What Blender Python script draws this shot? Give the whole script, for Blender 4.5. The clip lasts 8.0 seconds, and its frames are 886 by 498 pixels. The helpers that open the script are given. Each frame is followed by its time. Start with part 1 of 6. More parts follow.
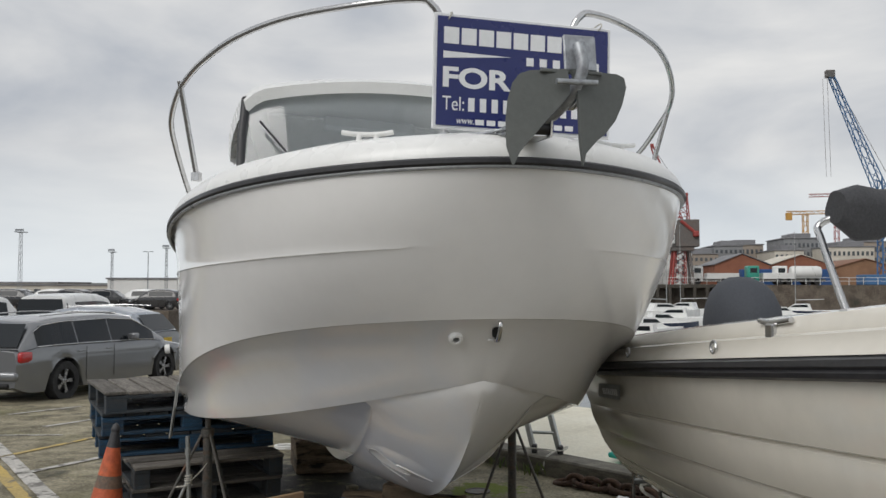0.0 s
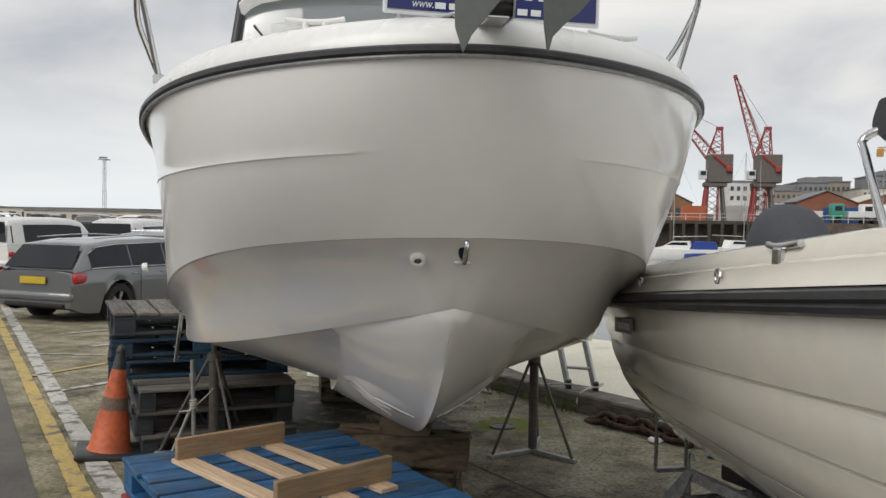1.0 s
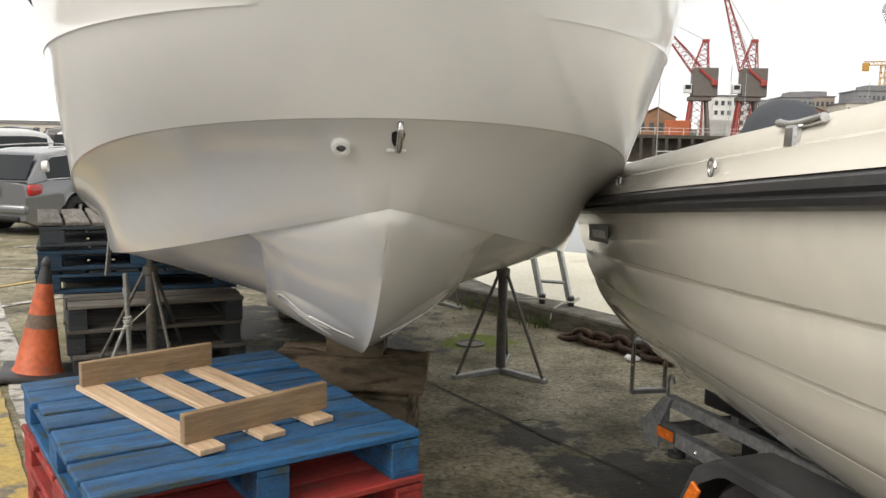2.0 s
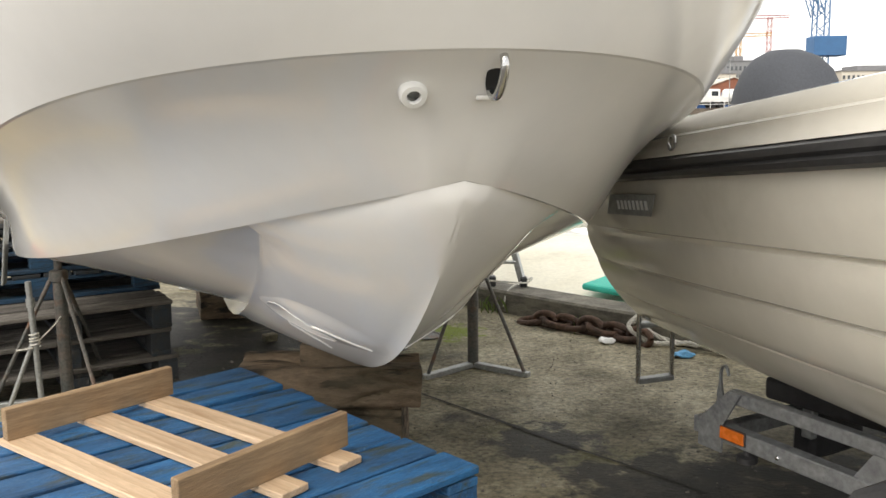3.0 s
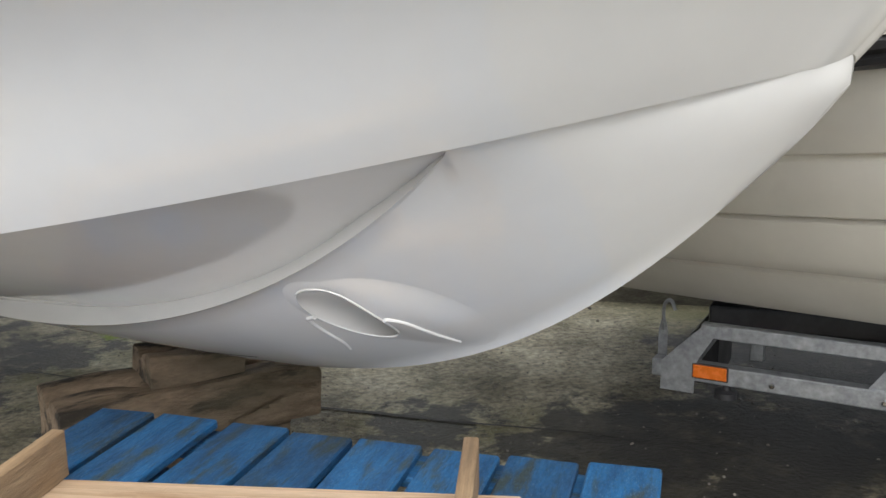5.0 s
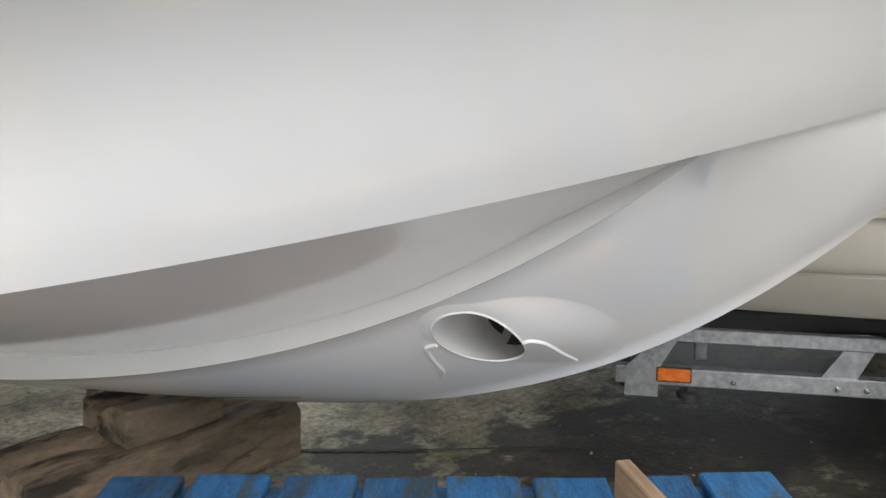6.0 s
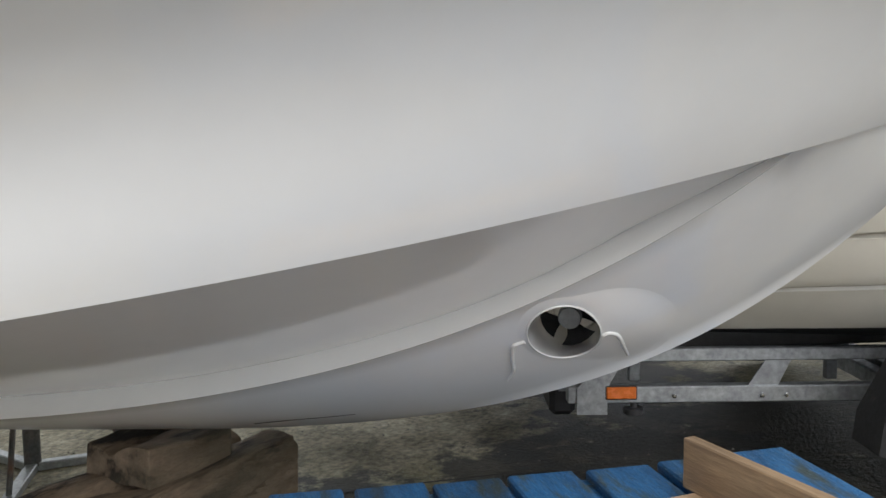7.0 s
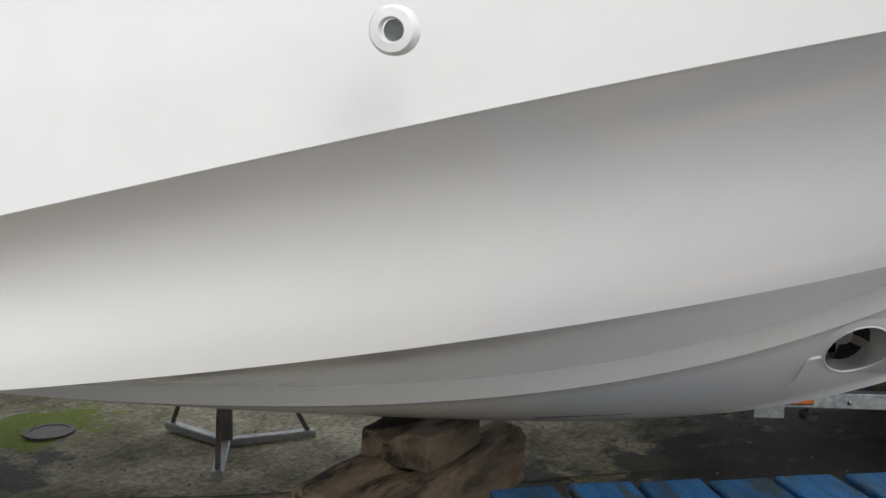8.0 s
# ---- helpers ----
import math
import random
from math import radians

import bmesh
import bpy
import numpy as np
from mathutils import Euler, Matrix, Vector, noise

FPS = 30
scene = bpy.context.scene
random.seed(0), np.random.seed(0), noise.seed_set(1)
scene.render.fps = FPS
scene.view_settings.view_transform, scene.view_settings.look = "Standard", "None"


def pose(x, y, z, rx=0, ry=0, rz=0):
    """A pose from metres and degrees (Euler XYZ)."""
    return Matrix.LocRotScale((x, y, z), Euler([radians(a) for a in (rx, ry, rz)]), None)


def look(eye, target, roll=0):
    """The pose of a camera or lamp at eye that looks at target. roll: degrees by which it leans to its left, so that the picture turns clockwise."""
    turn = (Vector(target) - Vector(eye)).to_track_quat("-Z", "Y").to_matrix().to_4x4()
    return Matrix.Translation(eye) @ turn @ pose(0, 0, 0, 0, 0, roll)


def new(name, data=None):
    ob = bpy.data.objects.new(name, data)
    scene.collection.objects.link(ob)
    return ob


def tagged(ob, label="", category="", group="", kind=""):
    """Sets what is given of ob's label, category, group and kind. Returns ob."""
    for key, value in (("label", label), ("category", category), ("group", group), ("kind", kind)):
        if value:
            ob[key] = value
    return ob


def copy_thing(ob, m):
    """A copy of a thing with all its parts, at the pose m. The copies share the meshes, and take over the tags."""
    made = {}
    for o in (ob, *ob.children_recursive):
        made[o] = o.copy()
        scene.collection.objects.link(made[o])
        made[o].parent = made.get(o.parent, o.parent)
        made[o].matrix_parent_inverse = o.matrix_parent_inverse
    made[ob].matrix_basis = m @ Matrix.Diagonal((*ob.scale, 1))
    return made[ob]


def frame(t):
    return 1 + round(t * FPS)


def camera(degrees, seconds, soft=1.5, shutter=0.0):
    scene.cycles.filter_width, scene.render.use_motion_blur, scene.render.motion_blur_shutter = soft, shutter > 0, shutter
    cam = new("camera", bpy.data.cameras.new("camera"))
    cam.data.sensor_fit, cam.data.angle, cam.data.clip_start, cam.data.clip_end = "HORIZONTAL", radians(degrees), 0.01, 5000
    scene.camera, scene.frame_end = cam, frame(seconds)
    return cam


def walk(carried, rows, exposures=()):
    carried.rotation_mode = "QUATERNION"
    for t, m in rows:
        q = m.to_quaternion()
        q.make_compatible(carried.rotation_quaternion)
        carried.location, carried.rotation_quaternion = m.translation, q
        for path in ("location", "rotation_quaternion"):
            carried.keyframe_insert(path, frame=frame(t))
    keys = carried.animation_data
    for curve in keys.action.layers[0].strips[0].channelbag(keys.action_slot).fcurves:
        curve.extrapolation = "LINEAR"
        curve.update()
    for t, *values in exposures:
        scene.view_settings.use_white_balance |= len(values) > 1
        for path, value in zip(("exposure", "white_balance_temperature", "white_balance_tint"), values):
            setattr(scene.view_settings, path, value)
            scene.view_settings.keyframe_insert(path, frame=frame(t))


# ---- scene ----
cam = camera(54.3, 8.0)
PATH = [
    (0, (0.338, 0.266, 1.537), (0.152, 2.255, 1.626), 0.09),
    (0.5, (0.546, 0.429, 1.521), (0.221, 2.402, 1.554), 0.66),
    (1, (0.650, 0.704, 1.482), (0.297, 2.671, 1.414), 1.08),
    (1.5, (0.723, 0.978, 1.423), (0.398, 2.938, 1.197), 1.21),
    (1.7, (0.748, 1.073, 1.416), (0.425, 3.030, 1.161), 1.27),
    (2.8, (0.273, 1.686, 1.313), (0.154, 3.664, 1.046), -0.14),
    (3, (0.174, 1.801, 1.317), (0.139, 3.778, 1.012), -0.62),
    (3.5, (-0.086, 2.117, 1.277), (0.119, 4.076, 0.931), -0.30),
    (4, (-0.408, 2.317, 1.225), (0.089, 4.222, 0.874), 0.00),
    (4.5, (-0.658, 2.535, 1.191), (0.083, 4.354, 0.812), -0.60),
    (6, (-1.270, 3.278, 1.145), (0.173, 4.614, 0.782), -0.24),
    (6.5, (-1.463, 3.455, 1.103), (0.107, 4.664, 0.832), -0.83),
    (7, (-1.635, 3.563, 1.060), (0.079, 4.573, 0.853), -0.73),
    (7.5, (-1.855, 3.663, 1.038), (-0.085, 4.567, 0.816), -0.06),
    (8, (-2.035, 3.899, 1.132), (-0.380, 4.997, 0.895), 0.76),
]
walk(cam, [(t, look(eye, target, roll)) for t, eye, target, roll in PATH],
     exposures=[(0.0, -0.08, 6350, 10), (1.0, 0.06, 6500, 10), (1.5, 0.42, 6700, 10), (2.8, 0.95, 6850, 10), (3.5, 1.21, 6500, 10), (4.5, 1.13, 6270, 10), (6.0, 1.25, 6240, 10), (7.0, 0.86, 6200, 10), (7.5, 0.9, 6200, 10), (8.0, 0.55, 6180, 10)])

# ---------------------------------------------------------------- world and sun
SUN_UP, SUN_TURN = 42.0, 214.0          # elevation; compass turn of the sun
world = bpy.data.worlds.new("sky")
scene.world = world
world.use_nodes = True
wt = world.node_tree
wt.nodes.clear()
sky = wt.nodes.new("ShaderNodeTexSky")
sky.sky_type, sky.sun_disc = "NISHITA", False
sky.sun_elevation, sky.sun_rotation = radians(SUN_UP), radians(SUN_TURN)
clear_sky = wt.nodes.new("ShaderNodeBackground")
clear_sky.inputs[1].default_value = 0.1
wt.links.new(sky.outputs[0], clear_sky.inputs[0])
tco = wt.nodes.new("ShaderNodeTexCoord")
squash = wt.nodes.new("ShaderNodeMapping")
squash.inputs["Scale"].default_value = (1.0, 1.0, 3.2)
wt.links.new(tco.outputs["Generated"], squash.inputs[0])
cloud = wt.nodes.new("ShaderNodeTexNoise")
cloud.inputs["Scale"].default_value, cloud.inputs["Detail"].default_value = 2.3, 7.0
cloud.inputs["Roughness"].default_value, cloud.inputs["Distortion"].default_value = 0.5, 0.5
wt.links.new(squash.outputs[0], cloud.inputs[0])
tone = wt.nodes.new("ShaderNodeValToRGB")
tone.color_ramp.elements[0].position, tone.color_ramp.elements[0].color = 0.33, (0.44, 0.465, 0.505, 1)
tone.color_ramp.elements[1].position, tone.color_ramp.elements[1].color = 0.66, (0.80, 0.785, 0.755, 1)
wt.links.new(cloud.outputs[0], tone.inputs[0])
split = wt.nodes.new("ShaderNodeSeparateXYZ")
wt.links.new(tco.outputs["Generated"], split.inputs[0])
low = wt.nodes.new("ShaderNodeMapRange")     # overcast: clear bright strip just over the horizon
low.inputs["From Min"].default_value, low.inputs["From Max"].default_value = 0.02, 0.15
low.inputs["To Min"].default_value, low.inputs["To Max"].default_value = 0.75, 0.0
wt.links.new(split.outputs[2], low.inputs[0])
glow = wt.nodes.new("ShaderNodeMixRGB")
glow.inputs[2].default_value = (0.82, 0.865, 0.88, 1)
wt.links.new(low.outputs[0], glow.inputs[0])
wt.links.new(tone.outputs[0], glow.inputs[1])
overcast = wt.nodes.new("ShaderNodeBackground")
overcast.inputs[1].default_value = 1.06
wt.links.new(glow.outputs[0], overcast.inputs[0])
both = wt.nodes.new("ShaderNodeMixShader")
both.inputs[0].default_value = 0.97
wt.links.new(clear_sky.outputs[0], both.inputs[1])
wt.links.new(overcast.outputs[0], both.inputs[2])
wout = wt.nodes.new("ShaderNodeOutputWorld")
wt.links.new(both.outputs[0], wout.inputs[0])

sun_data = bpy.data.lights.new("sun", "SUN")
sun_data.energy, sun_data.angle, sun_data.color = 1.5, radians(40), (1.0, 0.96, 0.9)
sun = new("sun", sun_data)
sun_dir = Vector((math.sin(radians(SUN_TURN)) * math.cos(radians(SUN_UP)), math.cos(radians(SUN_TURN)) * math.cos(radians(SUN_UP)), math.sin(radians(SUN_UP))))
sun.matrix_world = look(sun_dir * 50, (0, 0, 0))


# ---------------------------------------------------------------- materials
def rgb(c):
    return (c[0], c[1], c[2], 1)


def mat(name, base, rough=0.5, metal=0.0, other=None, scale=6.0, amount=0.5, fine=60.0, fine_amount=0.2, bump=0.1, bump_scale=None,
        coat=0.0, stretch=(1, 1, 1), stain=None, stain_scale=1.5, stain_at=(0.55, 0.72), rough_var=0.12, per_piece=0.0, spec=0.5, moss=None, specks=None, grain=None):
    """A surface with variation at two scales, optional stains, fine relief and a tint of its own for each piece."""
    m = bpy.data.materials.new(name)
    m.use_nodes = True
    nt = m.node_tree
    b = nt.nodes["Principled BSDF"]
    b.inputs["Metallic"].default_value = metal
    b.inputs["Coat Weight"].default_value = coat
    b.inputs["Coat Roughness"].default_value = 0.06
    b.inputs["Specular IOR Level"].default_value = spec
    tc = nt.nodes.new("ShaderNodeTexCoord")
    mp = nt.nodes.new("ShaderNodeMapping")
    mp.inputs["Scale"].default_value = stretch
    nt.links.new(tc.outputs["Object"], mp.inputs[0])
    info = nt.nodes.new("ShaderNodeObjectInfo")
    shift = nt.nodes.new("ShaderNodeVectorMath")
    shift.operation = "MULTIPLY_ADD"
    shift.inputs[1].default_value = (7.0, 3.0, 5.0)
    nt.links.new(info.outputs["Random"], shift.inputs[0])
    nt.links.new(mp.outputs[0], shift.inputs[2])
    vec = shift.outputs[0] if per_piece else mp.outputs[0]

    def noise_node(s, detail=4.0, v=vec):
        n = nt.nodes.new("ShaderNodeTexNoise")
        n.inputs["Scale"].default_value, n.inputs["Detail"].default_value, n.inputs["Roughness"].default_value = s, detail, 0.62
        nt.links.new(v, n.inputs[0])
        return n

    def mix(fac, a, c, kind="MIX"):
        x = nt.nodes.new("ShaderNodeMixRGB")
        x.blend_type = kind
        for k, s in ((0, fac), (1, a), (2, c)):
            if hasattr(s, "is_linked"):
                nt.links.new(s, x.inputs[k])
            else:
                x.inputs[k].default_value = s
        return x.outputs[0]

    def ramp(s, lo, hi, a=0.0, c=1.0):
        r = nt.nodes.new("ShaderNodeMapRange")
        r.inputs["From Min"].default_value, r.inputs["From Max"].default_value = lo, hi
        r.inputs["To Min"].default_value, r.inputs["To Max"].default_value = a, c
        nt.links.new(s, r.inputs[0])
        return r.outputs[0]

    big, small = noise_node(scale), noise_node(fine, 3.0)
    other = other or tuple(0.72 * v for v in base)
    col = mix(ramp(big.outputs[0], 0.38, 0.64, 0.0, amount), rgb(base), rgb(other))
    if fine_amount:
        dark = ramp(small.outputs[0], 0.3, 0.7, 1.0 - fine_amount, 1.0 + fine_amount)
        hsv = nt.nodes.new("ShaderNodeHueSaturation")
        nt.links.new(dark, hsv.inputs["Value"])
        nt.links.new(col, hsv.inputs["Color"])
        col = hsv.outputs[0]
    if grain:       # growth rings running along x
        wv = nt.nodes.new("ShaderNodeTexWave")
        wv.bands_direction, wv.wave_profile = "DIAGONAL", "SAW"
        wv.inputs["Scale"].default_value, wv.inputs["Distortion"].default_value = 2.6, 9.0
        wv.inputs["Detail"].default_value, wv.inputs["Detail Scale"].default_value = 2.0, 1.1
        gm = nt.nodes.new("ShaderNodeMapping")
        gm.inputs["Scale"].default_value = (0.28, 1.0, 1.0)
        nt.links.new(vec, gm.inputs[0])
        nt.links.new(gm.outputs[0], wv.inputs[0])
        col = mix(ramp(wv.outputs["Fac"], 0.3, 1.0, 0.0, 0.5), col, rgb(grain))
    if stain:
        st = noise_node(stain_scale, 8.0)
        col = mix(ramp(st.outputs[0], stain_at[0], stain_at[1]), col, rgb(stain))
    if moss:
        ms = noise_node(0.55, 7.0)
        col = mix(ramp(ms.outputs[0], 0.52, 0.66, 0.0, 0.75), col, rgb(moss))
    if specks:      # pale and dark grains of aggregate
        col = mix(ramp(noise_node(150, 2.0).outputs[0], 0.62, 0.70, 0.0, 0.7), col, rgb(specks))
        col = mix(ramp(noise_node(95, 2.0).outputs[0], 0.36, 0.29, 0.0, 0.8), col, rgb(tuple(0.12 * v for v in specks)))
    if per_piece:
        hv = nt.nodes.new("ShaderNodeHueSaturation")
        nt.links.new(ramp(info.outputs["Random"], 0, 1, 1 - per_piece, 1 + per_piece), hv.inputs["Value"])
        nt.links.new(col, hv.inputs["Color"])
        col = hv.outputs[0]
    nt.links.new(col, b.inputs["Base Color"])
    nt.links.new(ramp(big.outputs[0], 0.3, 0.7, max(0.02, rough - rough_var), min(1, rough + rough_var)), b.inputs["Roughness"])
    if bump:
        bn = noise_node(bump_scale or fine, 5.0)
        bp = nt.nodes.new("ShaderNodeBump")
        bp.inputs["Strength"].default_value, bp.inputs["Distance"].default_value = bump, 0.01
        nt.links.new(bn.outputs[0], bp.inputs["Height"])
        nt.links.new(bp.outputs[0], b.inputs["Normal"])
    return m


gelcoat = mat("white_gelcoat", (0.83, 0.82, 0.80), 0.13, other=(0.80, 0.79, 0.775), scale=1.4, amount=0.6, fine=9, fine_amount=0.015, bump=0.02, bump_scale=2.2, coat=0.2, rough_var=0.03)
gelcoat_deck = mat("white_deck_gelcoat", (0.82, 0.82, 0.80), 0.3, scale=2, amount=0.15, fine=30, fine_amount=0.02, bump=0.03, coat=0.2)
cream_gelcoat = mat("cream_gelcoat", (0.77, 0.735, 0.655), 0.10, other=(0.71, 0.675, 0.60), scale=1.2, amount=0.5, fine=8, fine_amount=0.03, bump=0.02, bump_scale=2, coat=0.5, rough_var=0.05, stain=(0.60, 0.57, 0.49), stain_scale=2.2, stain_at=(0.6, 0.85))
rubber = mat("black_rubber", (0.022, 0.022, 0.025), 0.42, other=(0.05, 0.05, 0.052), scale=5, amount=0.5, fine=40, fine_amount=0.2, bump=0.06)
grey_trim = mat("grey_rub_strip", (0.30, 0.31, 0.32), 0.35, scale=8, amount=0.3, bump=0.03)
stainless = mat("stainless_steel", (0.62, 0.62, 0.62), 0.16, 1.0, scale=12, amount=0.3, fine=120, fine_amount=0.08, bump=0.02)
galvanised = mat("galvanised_steel", (0.42, 0.44, 0.46), 0.48, 0.75, other=(0.30, 0.31, 0.33), scale=16, amount=0.8, fine=45, fine_amount=0.25, bump=0.08, stain=(0.25, 0.2, 0.16), stain_scale=5, stain_at=(0.66, 0.8))
dark_steel = mat("dull_painted_steel", (0.09, 0.095, 0.09), 0.55, 0.4, other=(0.16, 0.13, 0.11), scale=14, amount=0.8, fine=70, fine_amount=0.3, bump=0.15, stain=(0.16, 0.08, 0.045), stain_scale=7, stain_at=(0.56, 0.7))
pale_steel = mat("dull_zinc_tube", (0.36, 0.37, 0.36), 0.45, 0.6, scale=14, amount=0.7, fine=70, fine_amount=0.2, bump=0.1, stain=(0.2, 0.13, 0.08), stain_scale=6, stain_at=(0.62, 0.78))
blue_paint = mat("worn_blue_painted_wood", (0.016, 0.118, 0.29), 0.6, other=(0.012, 0.062, 0.155), scale=4, amount=0.9, fine=45, fine_amount=0.25, bump=0.45, bump_scale=40, stretch=(1, 4, 4), stain=(0.038, 0.056, 0.056), stain_scale=5.0, stain_at=(0.52, 0.64), per_piece=0.28, specks=(0.20, 0.30, 0.38))
red_paint = mat("worn_red_painted_wood", (0.36, 0.035, 0.03), 0.7, other=(0.20, 0.03, 0.025), scale=6, amount=0.8, fine=60, fine_amount=0.3, bump=0.4, bump_scale=45, stretch=(1, 7, 7), stain=(0.14, 0.10, 0.08), stain_scale=4, per_piece=0.2)
grey_wood = mat("weathered_grey_wood", (0.165, 0.15, 0.13), 0.8, other=(0.085, 0.078, 0.07), scale=5, amount=0.9, fine=50, fine_amount=0.4, bump=0.6, bump_scale=40, stretch=(1, 9, 9), stain=(0.07, 0.06, 0.05), stain_scale=3, per_piece=0.3)
dark_wood = mat("damp_dark_blue_wood", (0.020, 0.030, 0.040), 0.75, other=(0.04, 0.04, 0.04), scale=5, amount=0.9, fine=50, fine_amount=0.4, bump=0.5, bump_scale=40, stretch=(1, 7, 7), stain=(0.10, 0.085, 0.07), stain_scale=3, stain_at=(0.58, 0.75), per_piece=0.3)
old_blue = mat("faded_blue_wood", (0.010, 0.060, 0.125), 0.75, other=(0.020, 0.030, 0.042), scale=5, amount=0.9, fine=50, fine_amount=0.35, bump=0.5, bump_scale=40, stretch=(1, 7, 7), stain=(0.07, 0.06, 0.05), stain_scale=4, per_piece=0.25)
pine = mat("sawn_pine", (0.62, 0.46, 0.31), 0.62, other=(0.52, 0.37, 0.24), scale=3.2, amount=0.9, fine=22, fine_amount=0.12, bump=0.25, bump_scale=30, stretch=(1, 9, 9), stain=(0.36, 0.22, 0.12), stain_scale=1.6, stain_at=(0.60, 0.74), per_piece=0.10, grain=(0.40, 0.26, 0.15))
aged_pine = mat("weathered_pine", (0.36, 0.25, 0.145), 0.66, other=(0.25, 0.165, 0.092), scale=3.0, amount=0.9, fine=22, fine_amount=0.2, bump=0.3, bump_scale=30, stretch=(1, 9, 9), stain=(0.17, 0.115, 0.07), stain_scale=2.0, stain_at=(0.56, 0.74), per_piece=0.12, grain=(0.23, 0.15, 0.085))
sleeper_wood = mat("old_timber_sleeper", (0.25, 0.185, 0.125), 0.85, other=(0.105, 0.076, 0.050), scale=3.2, amount=0.9, fine=26, fine_amount=0.25, bump=0.7, bump_scale=16, stretch=(1.4, 5, 5), stain=(0.022, 0.017, 0.013), stain_scale=2.6, stain_at=(0.51, 0.59), moss=(0.10, 0.085, 0.055))


# ---------------------------------------------------------------- mesh helpers
def ground_z(y):
    """The hard standing falls gently away from the car park end."""
    return -0.028 * (y - 4.2)


def mesh_of(bm, name, material, smooth=None):
    me = bpy.data.meshes.new(name)
    creased = [i for i, e in enumerate(bm.edges) if not e.smooth] if smooth is not None else []
    bm.to_mesh(me)
    bm.free()
    me.materials.append(material)
    if smooth is not None:
        me.polygons.foreach_set("use_smooth", [True] * len(me.polygons))
        me.set_sharp_from_angle(angle=radians(smooth))
        for i in creased:
            me.edges[i].use_edge_sharp = True
    return me


def crease(bm, grid, columns, first=0):
    """Marks lines running along a skin as hard edges."""
    for a, b in zip(grid[first:], grid[first + 1:]):
        for k in columns:
            e = bm.edges.get((a[k], b[k]))
            if e:
                e.smooth = False


def thing(name, m, label, category, group="", kind=""):
    ob = new(name)
    ob.empty_display_size = 0.1
    ob.matrix_world = m
    return tagged(ob, label, category, group, kind)


def part(name, bm, material, parent=None, label="", smooth=None, m=None):
    """One mesh object under a thing or a part; bm may be a bmesh or a shared mesh."""
    me = bm if isinstance(bm, bpy.types.Mesh) else mesh_of(bm, name, material, smooth)
    ob = new(name, me)
    if parent:
        ob.parent = parent
    if m is not None:
        ob.matrix_basis = m
    return tagged(ob, label)


def single(name, bm, material, label, category, smooth=None, m=None, group="", kind=""):
    return tagged(part(name, bm, material, None, "", smooth, m), label, category, group, kind)


def add_box(bm, size, m=None, bevel=0.0, seg=1):
    new_verts = bmesh.ops.create_cube(bm, size=1.0, matrix=(m or Matrix()) @ Matrix.Diagonal((*size, 1)))["verts"]
    if bevel:
        edges = list({e for v in new_verts for e in v.link_edges})
        bmesh.ops.bevel(bm, geom=edges, offset=bevel, segments=seg, profile=0.5, affect="EDGES")
    return bm


def box(size, bevel=0.0, m=None, seg=1):
    return add_box(bmesh.new(), size, m, bevel, seg)


def add_rod(bm, a, b, r, r2=None, n=12):
    a, b = Vector(a), Vector(b)
    d = b - a
    m = Matrix.Translation((a + b) / 2) @ d.to_track_quat("Z", "Y").to_matrix().to_4x4()
    bmesh.ops.create_cone(bm, cap_ends=True, segments=n, radius1=r, radius2=r if r2 is None else r2, depth=d.length, matrix=m)
    return bm


def rod(a, b, r, r2=None, n=12):
    return add_rod(bmesh.new(), a, b, r, r2, n)


def smooth_line(points, steps=8):
    """Catmull-Rom through the points."""
    p = [Vector(q) for q in points]
    p = [2 * p[0] - p[1]] + p + [2 * p[-1] - p[-2]]
    out = []
    for i in range(1, len(p) - 2):
        for k in range(steps):
            t = k / steps
            a, b, c, d = p[i - 1:i + 3]
            out.append(0.5 * ((2 * b) + (c - a) * t + (2 * a - 5 * b + 4 * c - d) * t * t + (3 * b - a - 3 * c + d) * t ** 3))
    return out + [p[-2]]


def add_tube(bm, line, r, n=10, caps=True, taper=1.0):
    """A round bar swept along a line."""
    line = [Vector(q) for q in line]
    rings, side = [], None
    for i, q in enumerate(line):
        d = (line[min(i + 1, len(line) - 1)] - line[max(i - 1, 0)]).normalized()
        if side is None:
            side = d.orthogonal().normalized()
        side = (side - d * side.dot(d)).normalized()
        up = d.cross(side)
        rr = r * (1 + (taper - 1) * i / max(1, len(line) - 1))
        rings.append([bm.verts.new(q + rr * (math.cos(k * math.tau / n) * side + math.sin(k * math.tau / n) * up)) for k in range(n)])
    for a, b in zip(rings, rings[1:]):
        for k in range(n):
            bm.faces.new((a[k], a[(k + 1) % n], b[(k + 1) % n], b[k]))
    if caps:
        bm.faces.new(rings[0][::-1])
        bm.faces.new(rings[-1])
    return bm


def tube(line, r, n=10, taper=1.0):
    return add_tube(bmesh.new(), line, r, n, True, taper)


def add_lathe(bm, profile, n=24, m=None, cap=True):
    """Revolves (radius, height) pairs round z."""
    m = m or Matrix()
    rings = [[bm.verts.new(m @ Vector((r * math.cos(k * math.tau / n), r * math.sin(k * math.tau / n), z))) for k in range(n)] for r, z in profile]
    for a, b in zip(rings, rings[1:]):
        for k in range(n):
            bm.faces.new((a[k], a[(k + 1) % n], b[(k + 1) % n], b[k]))
    if cap:
        bm.faces.new(rings[0][::-1])
        bm.faces.new(rings[-1])
    return bm


def lathe(profile, n=24, m=None, cap=True):
    return add_lathe(bmesh.new(), profile, n, m, cap)


